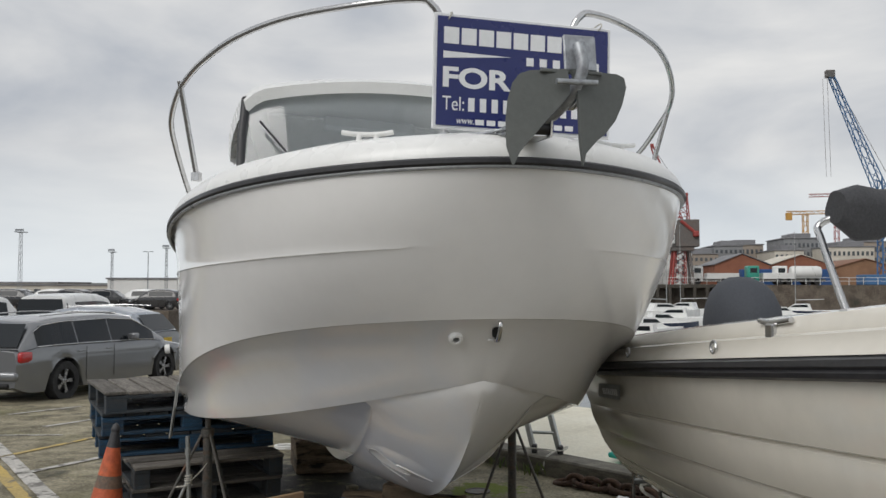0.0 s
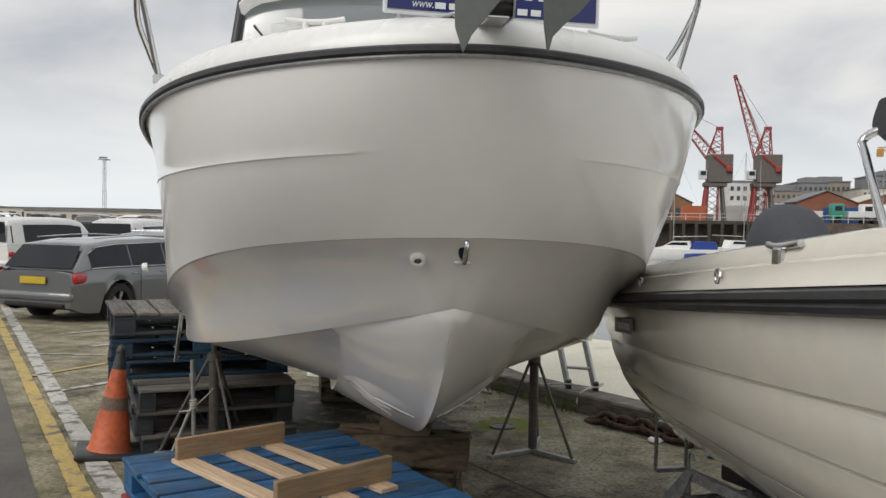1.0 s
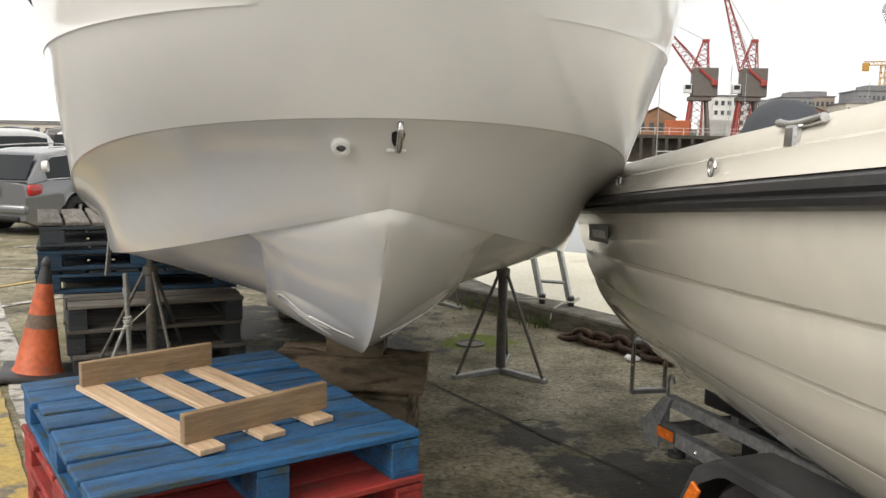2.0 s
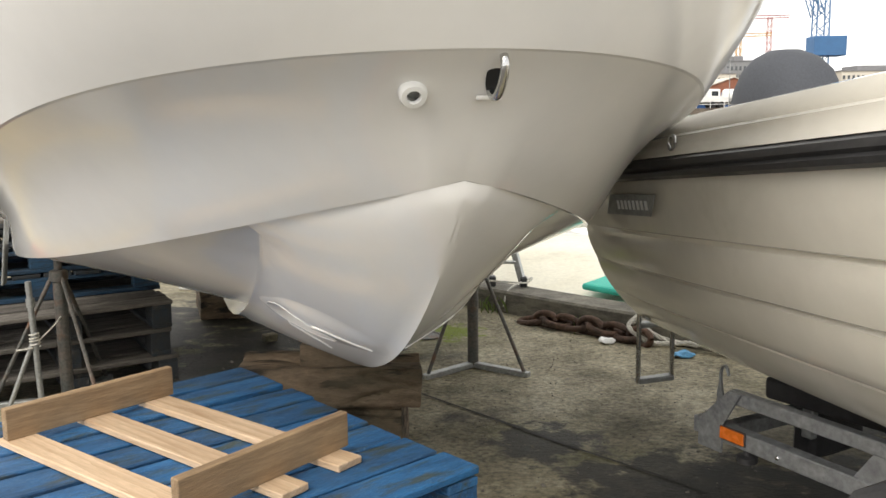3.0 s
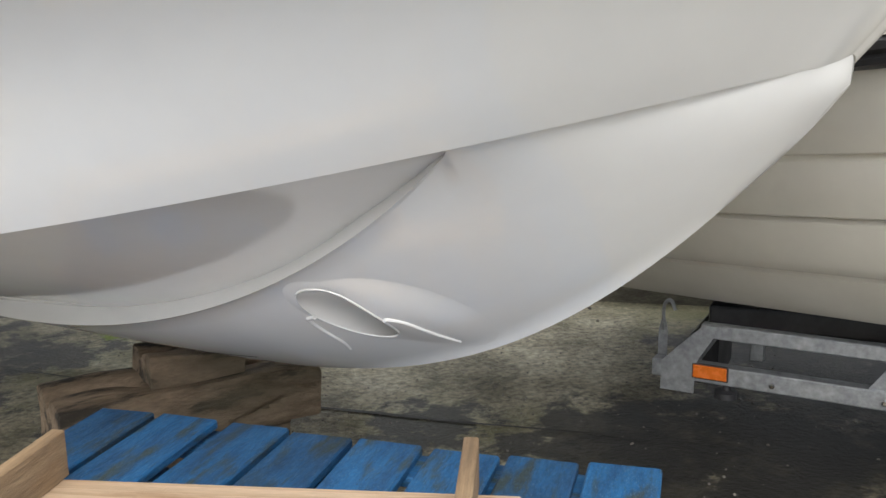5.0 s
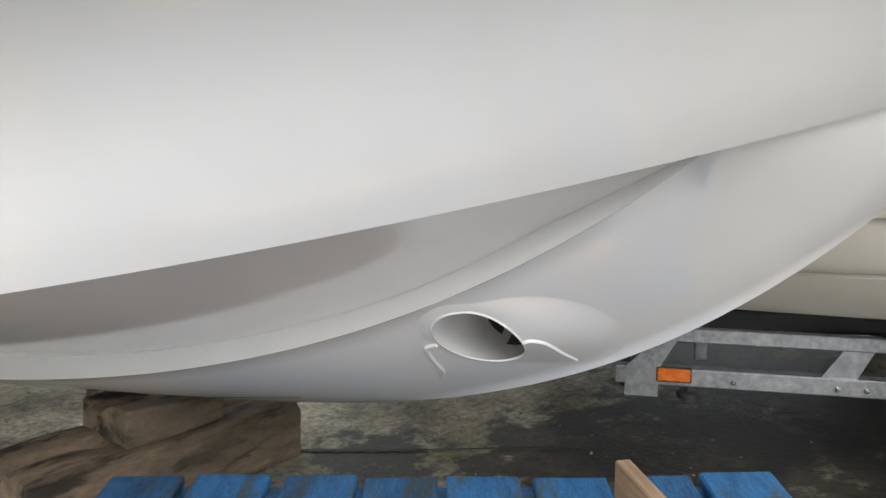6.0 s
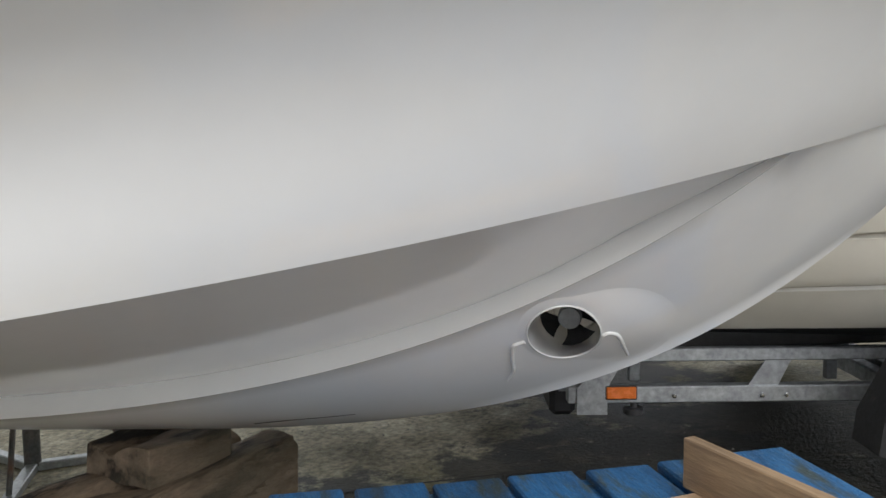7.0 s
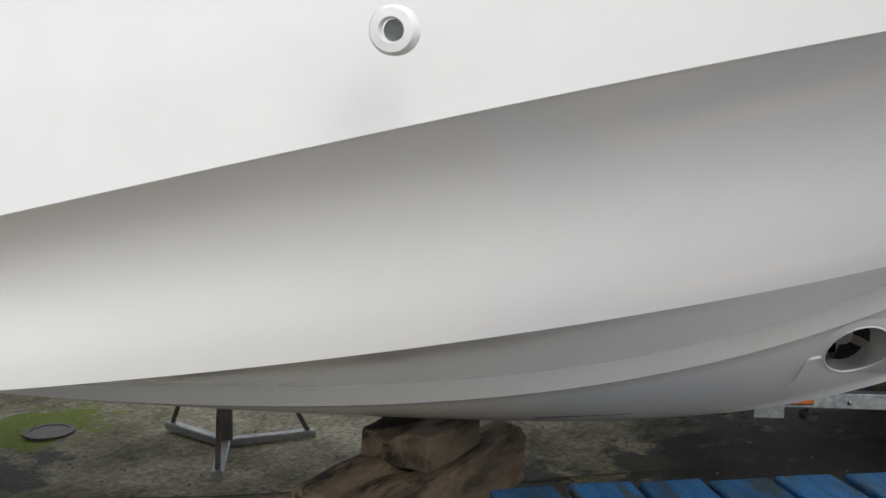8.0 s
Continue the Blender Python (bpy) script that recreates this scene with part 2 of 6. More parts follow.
def add_grid(bm, rows, flip=False, close=False):
    """A skin over rows of points of equal length."""
    vs = [[bm.verts.new(p) for p in row] for row in rows]
    for a, b in zip(vs, vs[1:]):
        for k in range(len(a) - 1 + (1 if close else 0)):
            q = (a[k], a[(k + 1) % len(a)], b[(k + 1) % len(a)], b[k])
            bm.faces.new(q[::-1] if flip else q)
    return vs


def add_prism(bm, outline, depth, m=None):
    """An outline in x, z pulled out along y by depth, centred."""
    m = m or Matrix()
    a = [bm.verts.new(m @ Vector((x, -depth / 2, z))) for x, z in outline]
    b = [bm.verts.new(m @ Vector((x, depth / 2, z))) for x, z in outline]
    bm.faces.new(a)
    bm.faces.new(b[::-1])
    n = len(a)
    for k in range(n):
        bm.faces.new((a[k], b[k], b[(k + 1) % n], a[(k + 1) % n]))
    bmesh.ops.recalc_face_normals(bm, faces=bm.faces)
    return bm


def prism(outline, depth, m=None):
    return add_prism(bmesh.new(), outline, depth, m)


def bez(c, u):
    n = len(c) - 1
    return sum((Vector(p) * (math.comb(n, i) * u ** i * (1 - u) ** (n - i)) for i, p in enumerate(c)), Vector((0, 0, 0)))


def mixv(a, b, t):
    return a + (b - a) * t


def ease(x):
    x = min(1.0, max(0.0, x))
    return x * x * (3 - 2 * x)


# ---------------------------------------------------------------- the boat on stands: its hull lines, x aft, y to starboard, z up
BOAT = pose(-0.016, 4.091, 0, 0, 0, 109.13)
GUNWALE = [(-1.127, 0, 1.941), (-1.127, 0.455, 1.941), (-0.668, 1.132, 1.897), (0.055, 1.363, 1.947), (1.644, 1.259, 1.691), (4.489, 1.249, 1.78)]
STEP = [(-0.994, 0, 1.673), (-0.994, 0.712, 1.673), (-0.452, 1.134, 1.596), (0.636, 1.28, 1.615), (2.284, 1.263, 1.646), (4.5, 1.237, 1.515)]
KNUCKLE = [(-0.845, 0, 1.428), (-0.845, 0.57, 1.428), (-0.107, 1.163, 1.348), (0.922, 1.314, 1.26), (2.299, 1.223, 0.507), (4.463, 1.185, 0.687)]
CHINE = [(-0.652, 0, 1.191), (-0.414, 0.329, 1.113), (0.138, 0.81, 0.952), (0.941, 1.253, 0.775), (2.327, 1.371, 0.717), (4.491, 1.097, 0.644)]
KEEL = [(-0.652, 0, 1.191), (-0.306, 0, 0.754), (0.08, 0, 0.463), (0.505, 0, 0.39), (1.812, 0, 0.482), (4.442, 0, 0.489)]
STRAKE = [(-0.234, 0.363, 1.075), (0.125, 0.305, 0.788), (0.542, 0.41, 0.622), (1.206, 0.35, 0.483), (2.465, 0.234, 0.504), (4.491, 0.491, 0.647)]


def chine_pt(u):
    """The chine, rounded where it crosses the stem."""
    p, round_to = bez(CHINE, u), 0.09
    if p.y < round_to:
        p.x = -0.587 - 0.72 * round_to / 2 + 0.72 * p.y ** 2 / (2 * round_to)
    return p


def table(c, n=400):
    p = [chine_pt(k / n) if c is CHINE else bez(c, k / n) for k in range(n + 1)]
    return np.array([q.x for q in p]), np.array([q.y for q in p]), np.array([q.z for q in p])


TAB = {"keel": table(KEEL), "chine": table(CHINE), "strake": table(STRAKE)}


def line_at(which, s):
    x, y, z = TAB[which]
    return Vector((s, float(np.interp(s, x, y)), float(np.interp(s, x, z))))


def bottom_section(s, n=10):
    """From chine to keel at the station s: slightly hollow panel, spray rail, lower panel."""
    c, k = line_at("chine", s), line_at("keel", s)
    g = ease((s + 0.615) / 0.12)
    c = c + Vector((0, -0.016 * g, 0.004 * g))
    on = min(1.0, max(0.0, (s + 0.236) / 0.24)) ** 0.75
    st = line_at("strake", s) if s > -0.234 else c.copy()
    rising = ease((s + 0.236) / 0.5)
    valley = st + Vector((0, mixv(-0.036, -0.050, rising), mixv(0.046, 0.030, rising))) * on
    ridge = mixv(st, valley, 0.5) + Vector((0, 0.002, -0.001)) * on
    under = st + Vector((0, -0.016, -0.004)) * on
    rows = [mixv(c, valley, i / 10) + Vector((0, -0.003, 0.004)) * (0.04 * i * (10 - i) * on) for i in range(11)]
    rows += [mixv(valley, ridge, 0.5), ridge, mixv(ridge, st, 0.5), st, under]      # ledge of the spray rail
    for v in [0.112 * i for i in range(1, n - 1)] + [0.962, 1.0]:
        rows.append(mixv(under, k, v) + Vector((0, 0.012, -0.006)) * (4 * v * (1 - v)))
    rows[-1] = Vector((s, 0.0, k.z + 0.22 * max(0.0, rows[-2].z - k.z)))
    return rows


def topside_section(u, n=8):
    g, m, k, c = bez(GUNWALE, u), bez(STEP, u), bez(KNUCKLE, u), chine_pt(u)
    tang = bez(STEP, min(1, u + 0.004)) - bez(STEP, max(0, u - 0.004))
    out = Vector((-tang.y, tang.x, 0))
    out = out.normalized() if out.length > 1e-6 else Vector((-1, 0, 0))
    if u < 0.004:
        out = Vector((-1, 0, 0))
    ledge = 0.0042 * ease((m.y - 0.15) / 0.5)
    rows = []
    tm = 0.52

    def fair(t):
        return g * ((t - tm) * (t - 1) / tm) + m * (t * (t - 1) / (tm * (tm - 1))) + k * (t * (t - tm) / (1 - tm))
    for v in [i / n for i in range(n)] + [0.965, 1.0]:
        rows.append(fair(tm * v) + out * (ledge * v ** 40))
    rows.append(m + Vector((0, 0, -0.003)) * (ledge / 0.0042))
    for v in [0.025] + [i / n for i in range(1, n + 1)]:
        rows.append(fair(tm + (1 - tm) * v))
    hollow = 0.020 * ease(u / 0.3) * (1 - 0.5 * ease((u - 0.45) / 0.4)) + 0.020
    lip = 0.008
    rows.append(k + out * -lip + Vector((0, 0, -0.003)))
    for i in range(1, n + 1):
        v = i / n
        rows.append(mixv(k + out * -lip, c, v) + out * (-hollow * 6.2 * v * (1 - v) ** 1.9))
    return rows


def faired_bottom():
    """Stations and sections of the bottom, faired fore and aft in the lower panel of the bow."""
    ss = [-0.6193 + 5.0573 * (k / 130) ** 1.25 for k in range(131)]
    rows = [bottom_section(s) for s in ss]
    rows[0] = [Vector((p.x, 0.0, p.z)) for p in rows[0]]      # meets on the stem
    for turn in range(60):
        old = [list(r) for r in rows]
        for i in range(2, len(ss) - 1):
            if -0.6 < ss[i] < 0.35:
                for j in range(16, len(rows[0]) - 1):
                    w = 0.5 * min(1.0, (j - 15) / 4)
                    q = mixv(old[i][j], (old[i - 1][j] + old[i + 1][j]) / 2, w)
                    rows[i][j] = Vector((ss[i], q.y, q.z))
    return ss, rows


STATIONS, BOTTOM = faired_bottom()


def hull_skin():
    bm = bmesh.new()
    us = [(k / 84) ** 1.25 for k in range(85)]
    rows = [topside_section(u) for u in us]
    for grid in (add_grid(bm, rows), add_grid(bm, [[Vector((p.x, -p.y, p.z)) for p in r] for r in rows], flip=True)):
        crease(bm, grid, (19, 20, 28))
    rows = BOTTOM
    late = next(i for i, q in enumerate(STATIONS) if q > -0.02)
    for grid in (add_grid(bm, rows), add_grid(bm, [[Vector((p.x, -p.y, p.z)) for p in r] for r in rows], flip=True)):
        crease(bm, grid, (0,))
        crease(bm, grid, (10, 14), late)
    # narrow flat under the chine joins topsides and bottom
    flat = [[chine_pt(u), Vector((chine_pt(u).x, max(0.0, chine_pt(u).y - 0.02), chine_pt(u).z + 0.006))] for u in us]
    add_grid(bm, flat)
    add_grid(bm, [[Vector((p.x, -p.y, p.z)) for p in r] for r in flat], flip=True)
    # transom
    end = [p for p in topside_section(1.0)] + [p for p in bottom_section(4.44)]
    loop = [bm.verts.new((4.46, p.y, p.z)) for p in end] + [bm.verts.new((4.46, -p.y, p.z)) for p in end[::-1]]
    bm.faces.new(loop)
    bmesh.ops.remove_doubles(bm, verts=bm.verts, dist=0.0015)
    bmesh.ops.recalc_face_normals(bm, faces=bm.faces)
    return bm


# ---------------------------------------------------------------- ground
concrete = mat("damp_concrete", (0.325, 0.288, 0.195), 0.72, other=(0.140, 0.124, 0.082), scale=2.6, amount=1.0, fine=38, fine_amount=0.55, bump=1.0, bump_scale=55, stain=(0.050, 0.045, 0.035), stain_scale=1.4, stain_at=(0.58, 0.68), rough_var=0.18, spec=0.35, moss=(0.150, 0.145, 0.058), specks=(0.38, 0.36, 0.31))


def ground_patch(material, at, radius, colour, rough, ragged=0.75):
    """A ragged patch of stain, moss or painted shade with its own outline in the surface of the ground."""
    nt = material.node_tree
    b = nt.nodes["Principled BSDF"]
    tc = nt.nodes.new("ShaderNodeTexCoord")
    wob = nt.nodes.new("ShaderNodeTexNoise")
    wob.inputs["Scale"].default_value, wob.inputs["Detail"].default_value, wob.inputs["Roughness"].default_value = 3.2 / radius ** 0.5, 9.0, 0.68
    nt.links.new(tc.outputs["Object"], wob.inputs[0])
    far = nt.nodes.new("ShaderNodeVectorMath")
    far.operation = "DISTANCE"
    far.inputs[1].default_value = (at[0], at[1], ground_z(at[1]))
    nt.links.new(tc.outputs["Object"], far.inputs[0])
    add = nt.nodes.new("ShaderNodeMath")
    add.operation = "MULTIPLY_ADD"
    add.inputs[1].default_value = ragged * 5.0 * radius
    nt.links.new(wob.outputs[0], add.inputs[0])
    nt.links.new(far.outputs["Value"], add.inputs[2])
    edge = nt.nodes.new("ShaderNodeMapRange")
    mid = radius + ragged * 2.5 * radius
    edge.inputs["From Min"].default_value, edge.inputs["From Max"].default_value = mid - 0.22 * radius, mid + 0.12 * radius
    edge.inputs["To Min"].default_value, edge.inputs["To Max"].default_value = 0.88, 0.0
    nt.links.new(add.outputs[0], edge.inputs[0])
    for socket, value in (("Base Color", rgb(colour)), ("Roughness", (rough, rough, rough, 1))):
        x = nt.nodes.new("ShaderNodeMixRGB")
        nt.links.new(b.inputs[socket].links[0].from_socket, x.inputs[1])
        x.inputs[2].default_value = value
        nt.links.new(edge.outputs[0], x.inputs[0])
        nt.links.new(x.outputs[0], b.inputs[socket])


# Damp stains between the boats; under hull and trailer the darkening is painted shade.
DAMP_AND_SHADE = (0.009, 0.008, 0.006)
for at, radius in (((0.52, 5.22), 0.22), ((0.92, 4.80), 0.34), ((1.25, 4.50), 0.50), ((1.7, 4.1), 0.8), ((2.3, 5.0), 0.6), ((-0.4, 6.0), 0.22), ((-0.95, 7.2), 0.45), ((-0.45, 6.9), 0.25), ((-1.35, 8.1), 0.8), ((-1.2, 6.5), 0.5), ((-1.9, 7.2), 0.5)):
    ground_patch(concrete, at, radius, DAMP_AND_SHADE, 0.62)
ground_patch(concrete, (0.02, 7.32), 0.26, (0.15, 0.20, 0.02), 0.9)



asphalt = mat("worn_asphalt", (0.135, 0.125, 0.110), 0.85, other=(0.10, 0.095, 0.086), scale=0.7, amount=0.9, fine=70, fine_amount=0.35, bump=0.5, bump_scale=160, stain=(0.065, 0.062, 0.058), stain_scale=0.5, stain_at=(0.55, 0.75))
white_line = mat("worn_white_road_paint", (0.52, 0.50, 0.46), 0.8, other=(0.40, 0.385, 0.35), scale=5, amount=0.9, fine=40, fine_amount=0.25, bump=0.3, stain=(0.16, 0.15, 0.135), stain_scale=7, stain_at=(0.52, 0.60))
yellow_line = mat("worn_yellow_road_paint", (0.50, 0.36, 0.10), 0.8, other=(0.42, 0.32, 0.14), scale=5, amount=0.9, fine=40, fine_amount=0.25, bump=0.3, stain=(0.16, 0.15, 0.13), stain_scale=6, stain_at=(0.54, 0.62))
water_mat = mat("harbour_water", (0.06, 0.075, 0.07), 0.08, other=(0.05, 0.065, 0.06), scale=0.2, amount=0.5, fine=2, fine_amount=0.1, bump=0.35, bump_scale=1.4, rough_var=0.04)

KERB = [(60, -58), (14.0, -7.0), (4.0, 4.2), (2.05, 6.35), (1.0, 7.40), (-0.35, 8.90), (-3.2, 12.8), (-5.0, 19.0), (-6.5, 32.0), (-9.0, 58.0)]


def flat_sheet(outline, lift=0.0, level=None):
    bm = bmesh.new()
    f = bm.faces.new([bm.verts.new((x, y, (ground_z(y) if level is None else level) + lift)) for x, y in outline])
    if f.normal.z < 0:
        f.normal_flip()
    bmesh.ops.triangulate(bm, faces=[f])
    return bm


single("ground", flat_sheet(KERB + [(-300, 58), (-300, -58)]), concrete, "damp patchy concrete hard standing with moss, stains and painted shade under the boats", "ground", kind="structure")
single("road", flat_sheet([(-1.55, 3.95), (-13.1, 17.85), (-300, 17.85), (-300, -40), (35, -40)], 0.004), asphalt, "worn grey asphalt roadway beside the boat yard", "road", kind="structure")
single("water", flat_sheet([(-3000, -1500), (3000, -1500), (3000, 4000), (-3000, 4000)], 0, -2.0), water_mat, "calm grey harbour water", "water", kind="structure")


def strip(a, b, w, lift=0.008):
    a, b = Vector((*a, 0)), Vector((*b, 0))
    d = (b - a).normalized()
    s = Vector((-d.y, d.x, 0)) * w / 2
    n = max(2, int((b - a).length / 0.12))
    rnd = random.Random(int(a.x * 100))
    bm = bmesh.new()
    rows = []
    for k in range(n + 1):
        p = mixv(a, b, k / n)
        w1, w2 = rnd.uniform(0.86, 1.04), rnd.uniform(0.86, 1.04)
        rows.append([Vector((q.x, q.y, ground_z(q.y) + lift)) for q in (p - s * w1, p + s * w2)])
    add_grid(bm, rows)
    bmesh.ops.recalc_face_normals(bm, faces=bm.faces)
    if next(iter(bm.faces)).normal.z < 0:
        bmesh.ops.reverse_faces(bm, faces=bm.faces)
    return bm


for a, b, w in (((-1.25, 4.15), (-10.4, 15.3), 0.14), ((-4.03, 7.45), (-3.55, 9.0), 0.09), ((-5.75, 9.62), (-4.9, 9.75), 0.07), ((-5.5, 10.4), (-5.1, 11.7), 0.09), ((-6.65, 11.5), (-6.2, 12.6), 0.09), ((-3.1, 9.6), (-2.3, 11.2), 0.10), ((-8.3, 13.3), (-7.9, 14.4), 0.09)):
    single("marking", strip(a, b, w), white_line, "worn white painted line on the ground", "road marking", kind="structure")
for a, b, w in (((-1.18, 3.83), (-9.8, 14.25), 0.11), ((-4.72, 8.2), (-4.42, 9.8), 0.08)):
    single("marking", strip(a, b, w), yellow_line, "worn yellow painted line on the ground", "road marking", kind="structure")

boat = thing("motorboat", BOAT, "white cabin motorboat propped on steel stands and timber blocks", "boat")
hull = part("hull", hull_skin(), gelcoat, boat, "glossy white gelcoat hull with chines and spray rails", smooth=30)


# ---------------------------------------------------------------- pallets
def pallet(m, label, paint, deck_paint, group):
    """A four-way pallet, 1.2 long in x, 1.0 deep in y, origin at its base's middle."""
    p = thing("pallet", m, label, "pallet", group)
    deck = mesh_of(box((0.998, 0.134, 0.022), 0.004), "deck_board", deck_paint)
    wide = mesh_of(box((1.19, 0.10, 0.022), 0.003), "stringer_board", paint)
    base = mesh_of(box((1.19, 0.10, 0.022), 0.003), "base_board", paint)
    block = mesh_of(box((0.135, 0.10, 0.078), 0.003), "block", paint)
    rnd = random.Random(5)
    for k in range(8):
        part("deck_board", deck, None, p, m=pose(-0.535 + k * 0.153, rnd.uniform(-.010, .010), 0.134 + rnd.uniform(-.001, .004), rnd.uniform(-1.2, 1.2), rnd.uniform(-.4, .4), 90 + rnd.uniform(-.9, .9)))
    for y in (-0.445, 0, 0.445):
        part("stringer_board", wide, None, p, m=pose(0, y, 0.111))
        part("base_board", base, None, p, m=pose(0, y, 0.011))
        for x in (-0.525, 0, 0.525):
            part("block", block, None, p, m=pose(x, y, 0.061))
    return p


PX, PY, PA = -0.547, 3.95, 132.5
pallet(pose(PX, PY, 0.002 + ground_z(PY), 0, 0, PA), "worn red painted wooden pallet at the bottom of the stack", red_paint, red_paint, "pallets in front of the bow")
pallet(pose(PX + .012, PY - .01, 0.150 + ground_z(PY), 0, 0, PA + 1), "worn red painted wooden pallet under the blue one", red_paint, red_paint, "pallets in front of the bow")
pallet(pose(PX, PY, 0.298 + ground_z(PY), 0, 0, PA), "worn blue painted pallet with scuffed boards, on red pallets", blue_paint, blue_paint, "pallets in front of the bow")


# ---------------------------------------------------------------- the boat's fittings
glass = bpy.data.materials.new("tinted_glass")
glass.use_nodes = True
gb = glass.node_tree.nodes["Principled BSDF"]
gb.inputs["Base Color"].default_value = (0.55, 0.60, 0.62, 1)
gb.inputs["Roughness"].default_value, gb.inputs["Transmission Weight"].default_value, gb.inputs["IOR"].default_value = 0.03, 0.75, 1.45
dark_glass = mat("dark_window_glass", (0.014, 0.017, 0.020), 0.06, scale=3, amount=0.2, fine_amount=0, bump=0, rough_var=0.01, spec=0.35)
black_hole = mat("dark_tube_inside", (0.012, 0.012, 0.013), 0.7, scale=8, amount=0.3, bump=0.05)
white_plastic = mat("white_plastic", (0.80, 0.80, 0.78), 0.35, scale=10, amount=0.15, fine=60, fine_amount=0.04, bump=0.03)
grey_plastic = mat("grey_plastic", (0.28, 0.29, 0.29), 0.5, scale=10, amount=0.2, bump=0.04)
galv_dull = mat("dull_galvanised_anchor", (0.11, 0.118, 0.112), 0.5, 0.2, other=(0.13, 0.137, 0.13), scale=7, amount=0.6, fine=50, fine_amount=0.06, bump=0.1)
sign_blue = mat("sign_blue", (0.020, 0.028, 0.135), 0.3, other=(0.018, 0.025, 0.12), scale=3, amount=0.3, fine=40, fine_amount=0.05, bump=0.02)
sign_white = mat("sign_white", (0.78, 0.79, 0.80), 0.4, scale=5, amount=0.1, fine_amount=0.03, bump=0)
rope_white = mat("pale_rope", (0.62, 0.60, 0.54), 0.85, scale=20, amount=0.6, fine=160, fine_amount=0.35, bump=0.6, bump_scale=220)
inside_cloth = mat("cabin_lining", (0.42, 0.41, 0.39), 0.8, scale=4, amount=0.4, bump=0.1)


def edge_frame(u):
    """Point on the gunwale, outward and along."""
    p = bez(GUNWALE, u)
    t = bez(GUNWALE, min(1, u + 0.004)) - bez(GUNWALE, max(0, u - 0.004))
    out = Vector((-t.y, t.x, 0)).normalized() if u > 0.003 else Vector((-1, 0, 0))
    return p, out


def both_sides(fn, us):
    return [fn(u, 1) for u in us[::-1]] + [fn(u, -1) for u in us[1:]]


def swept(profile, us):
    """A strip along both gunwales; profile holds (outward, up) pairs."""
    def ring(u, side):
        p, out = edge_frame(u)
        q = [p + out * a + Vector((0, 0, b)) for a, b in profile]
        return [Vector((v.x, v.y * side, v.z)) for v in q]
    bm = bmesh.new()
    add_grid(bm, both_sides(ring, us), close=True)
    bmesh.ops.recalc_face_normals(bm, faces=bm.faces)
    return bm


US = [(k / 60) ** 1.2 for k in range(61)]
part("rub_rail", swept([(-0.004, -0.014), (0.009, -0.014), (0.016, -0.007), (0.016, 0.006), (0.009, 0.012), (-0.004, 0.012)], US), rubber, boat, "black rubber rub rail", smooth=40)
part("rub_strip", swept([(-0.004, -0.024), (0.006, -0.024), (0.009, -0.019), (0.007, -0.013), (-0.004, -0.013)], US), grey_trim, boat, "grey strip under the rub rail", smooth=40)


def crown(s):
    return float(np.interp(s, [-1.2, -0.8, -0.4, 0.0, 0.6, 1.3, 4.5], [2.03, 2.075, 2.125, 2.155, 2.21, 2.25, 2.20]))


def deck_skin():
    bm = bmesh.new()
    prof = [(0.004, 0.010), (0.004, 0.026), (-0.012, 0.060), (-0.045, 0.090), (-0.10, 0.108)]

    def ring(u, side):
        p, out = edge_frame(u)
        q = [p + out * a + Vector((0, 0, b)) for a, b in prof]
        rim = q[-1]
        for f in (0.06, 0.14, 0.25, 0.4, 0.55, 0.7, 0.85, 1.0):
            y = rim.y * (1 - f)
            x = rim.x + 0.10 * ease(f)
            z = rim.z + (max(crown(x), rim.z) - rim.z) * math.sin(min(1, f * 1.5) * math.pi / 2)
            q.append(Vector((x, y, z)))
        return [Vector((v.x, v.y * side, v.z)) for v in q]
    add_grid(bm, [ring(u, 1) for u in US])
    add_grid(bm, [ring(u, -1) for u in US], flip=True)
    bmesh.ops.remove_doubles(bm, verts=bm.verts, dist=0.001)
    bmesh.ops.recalc_face_normals(bm, faces=bm.faces)
    return bm


part("deck", deck_skin(), gelcoat_deck, boat, "glossy white moulded foredeck", smooth=50)


def rounded_roof():
    """Hard top with a turned-down, rounded edge."""
    bm = bmesh.new()
    rows = []
    for i in range(25):
        f = i / 24
        s = 1.34 + 2.5 * f
        half = 0.95 * (1 - 0.10 * (1 - f) ** 3) * (1 if f < 0.95 else 0.97)
        front = ease(f / 0.05)
        row = []
        for k in range(-16, 17):
            a = k / 16
            y = half * a
            top = 2.785 - 0.075 * abs(a) ** 2.2 - 0.055 * max(0.0, (abs(a) - 0.86) / 0.14) ** 2
            top -= 0.05 * (1 - front)
            row.append(Vector((s + 0.13 * (1 - abs(a) ** 2) * -1 * (1 - f) ** 6, y, top)))
        rows.append(row)
    vs = add_grid(bm, rows)
    low = [[Vector((p.x + (0.03 if i < 2 else 0), p.y * 0.985, p.z - (0.075 if i > 0 else 0.06))) for p in r] for i, r in enumerate(rows)]
    ws = add_grid(bm, low, flip=True)
    for a, b in ((vs[0], ws[0]), (ws[-1], vs[-1])):
        for k in range(len(a) - 1):
            bm.faces.new((a[k + 1], a[k], b[k], b[k + 1]))
    for k in range(len(vs) - 1):
        bm.faces.new((vs[k][0], vs[k + 1][0], ws[k + 1][0], ws[k][0]))
        bm.faces.new((vs[k + 1][-1], vs[k][-1], ws[k][-1], ws[k + 1][-1]))
    bmesh.ops.recalc_face_normals(bm, faces=bm.faces)
    return bm


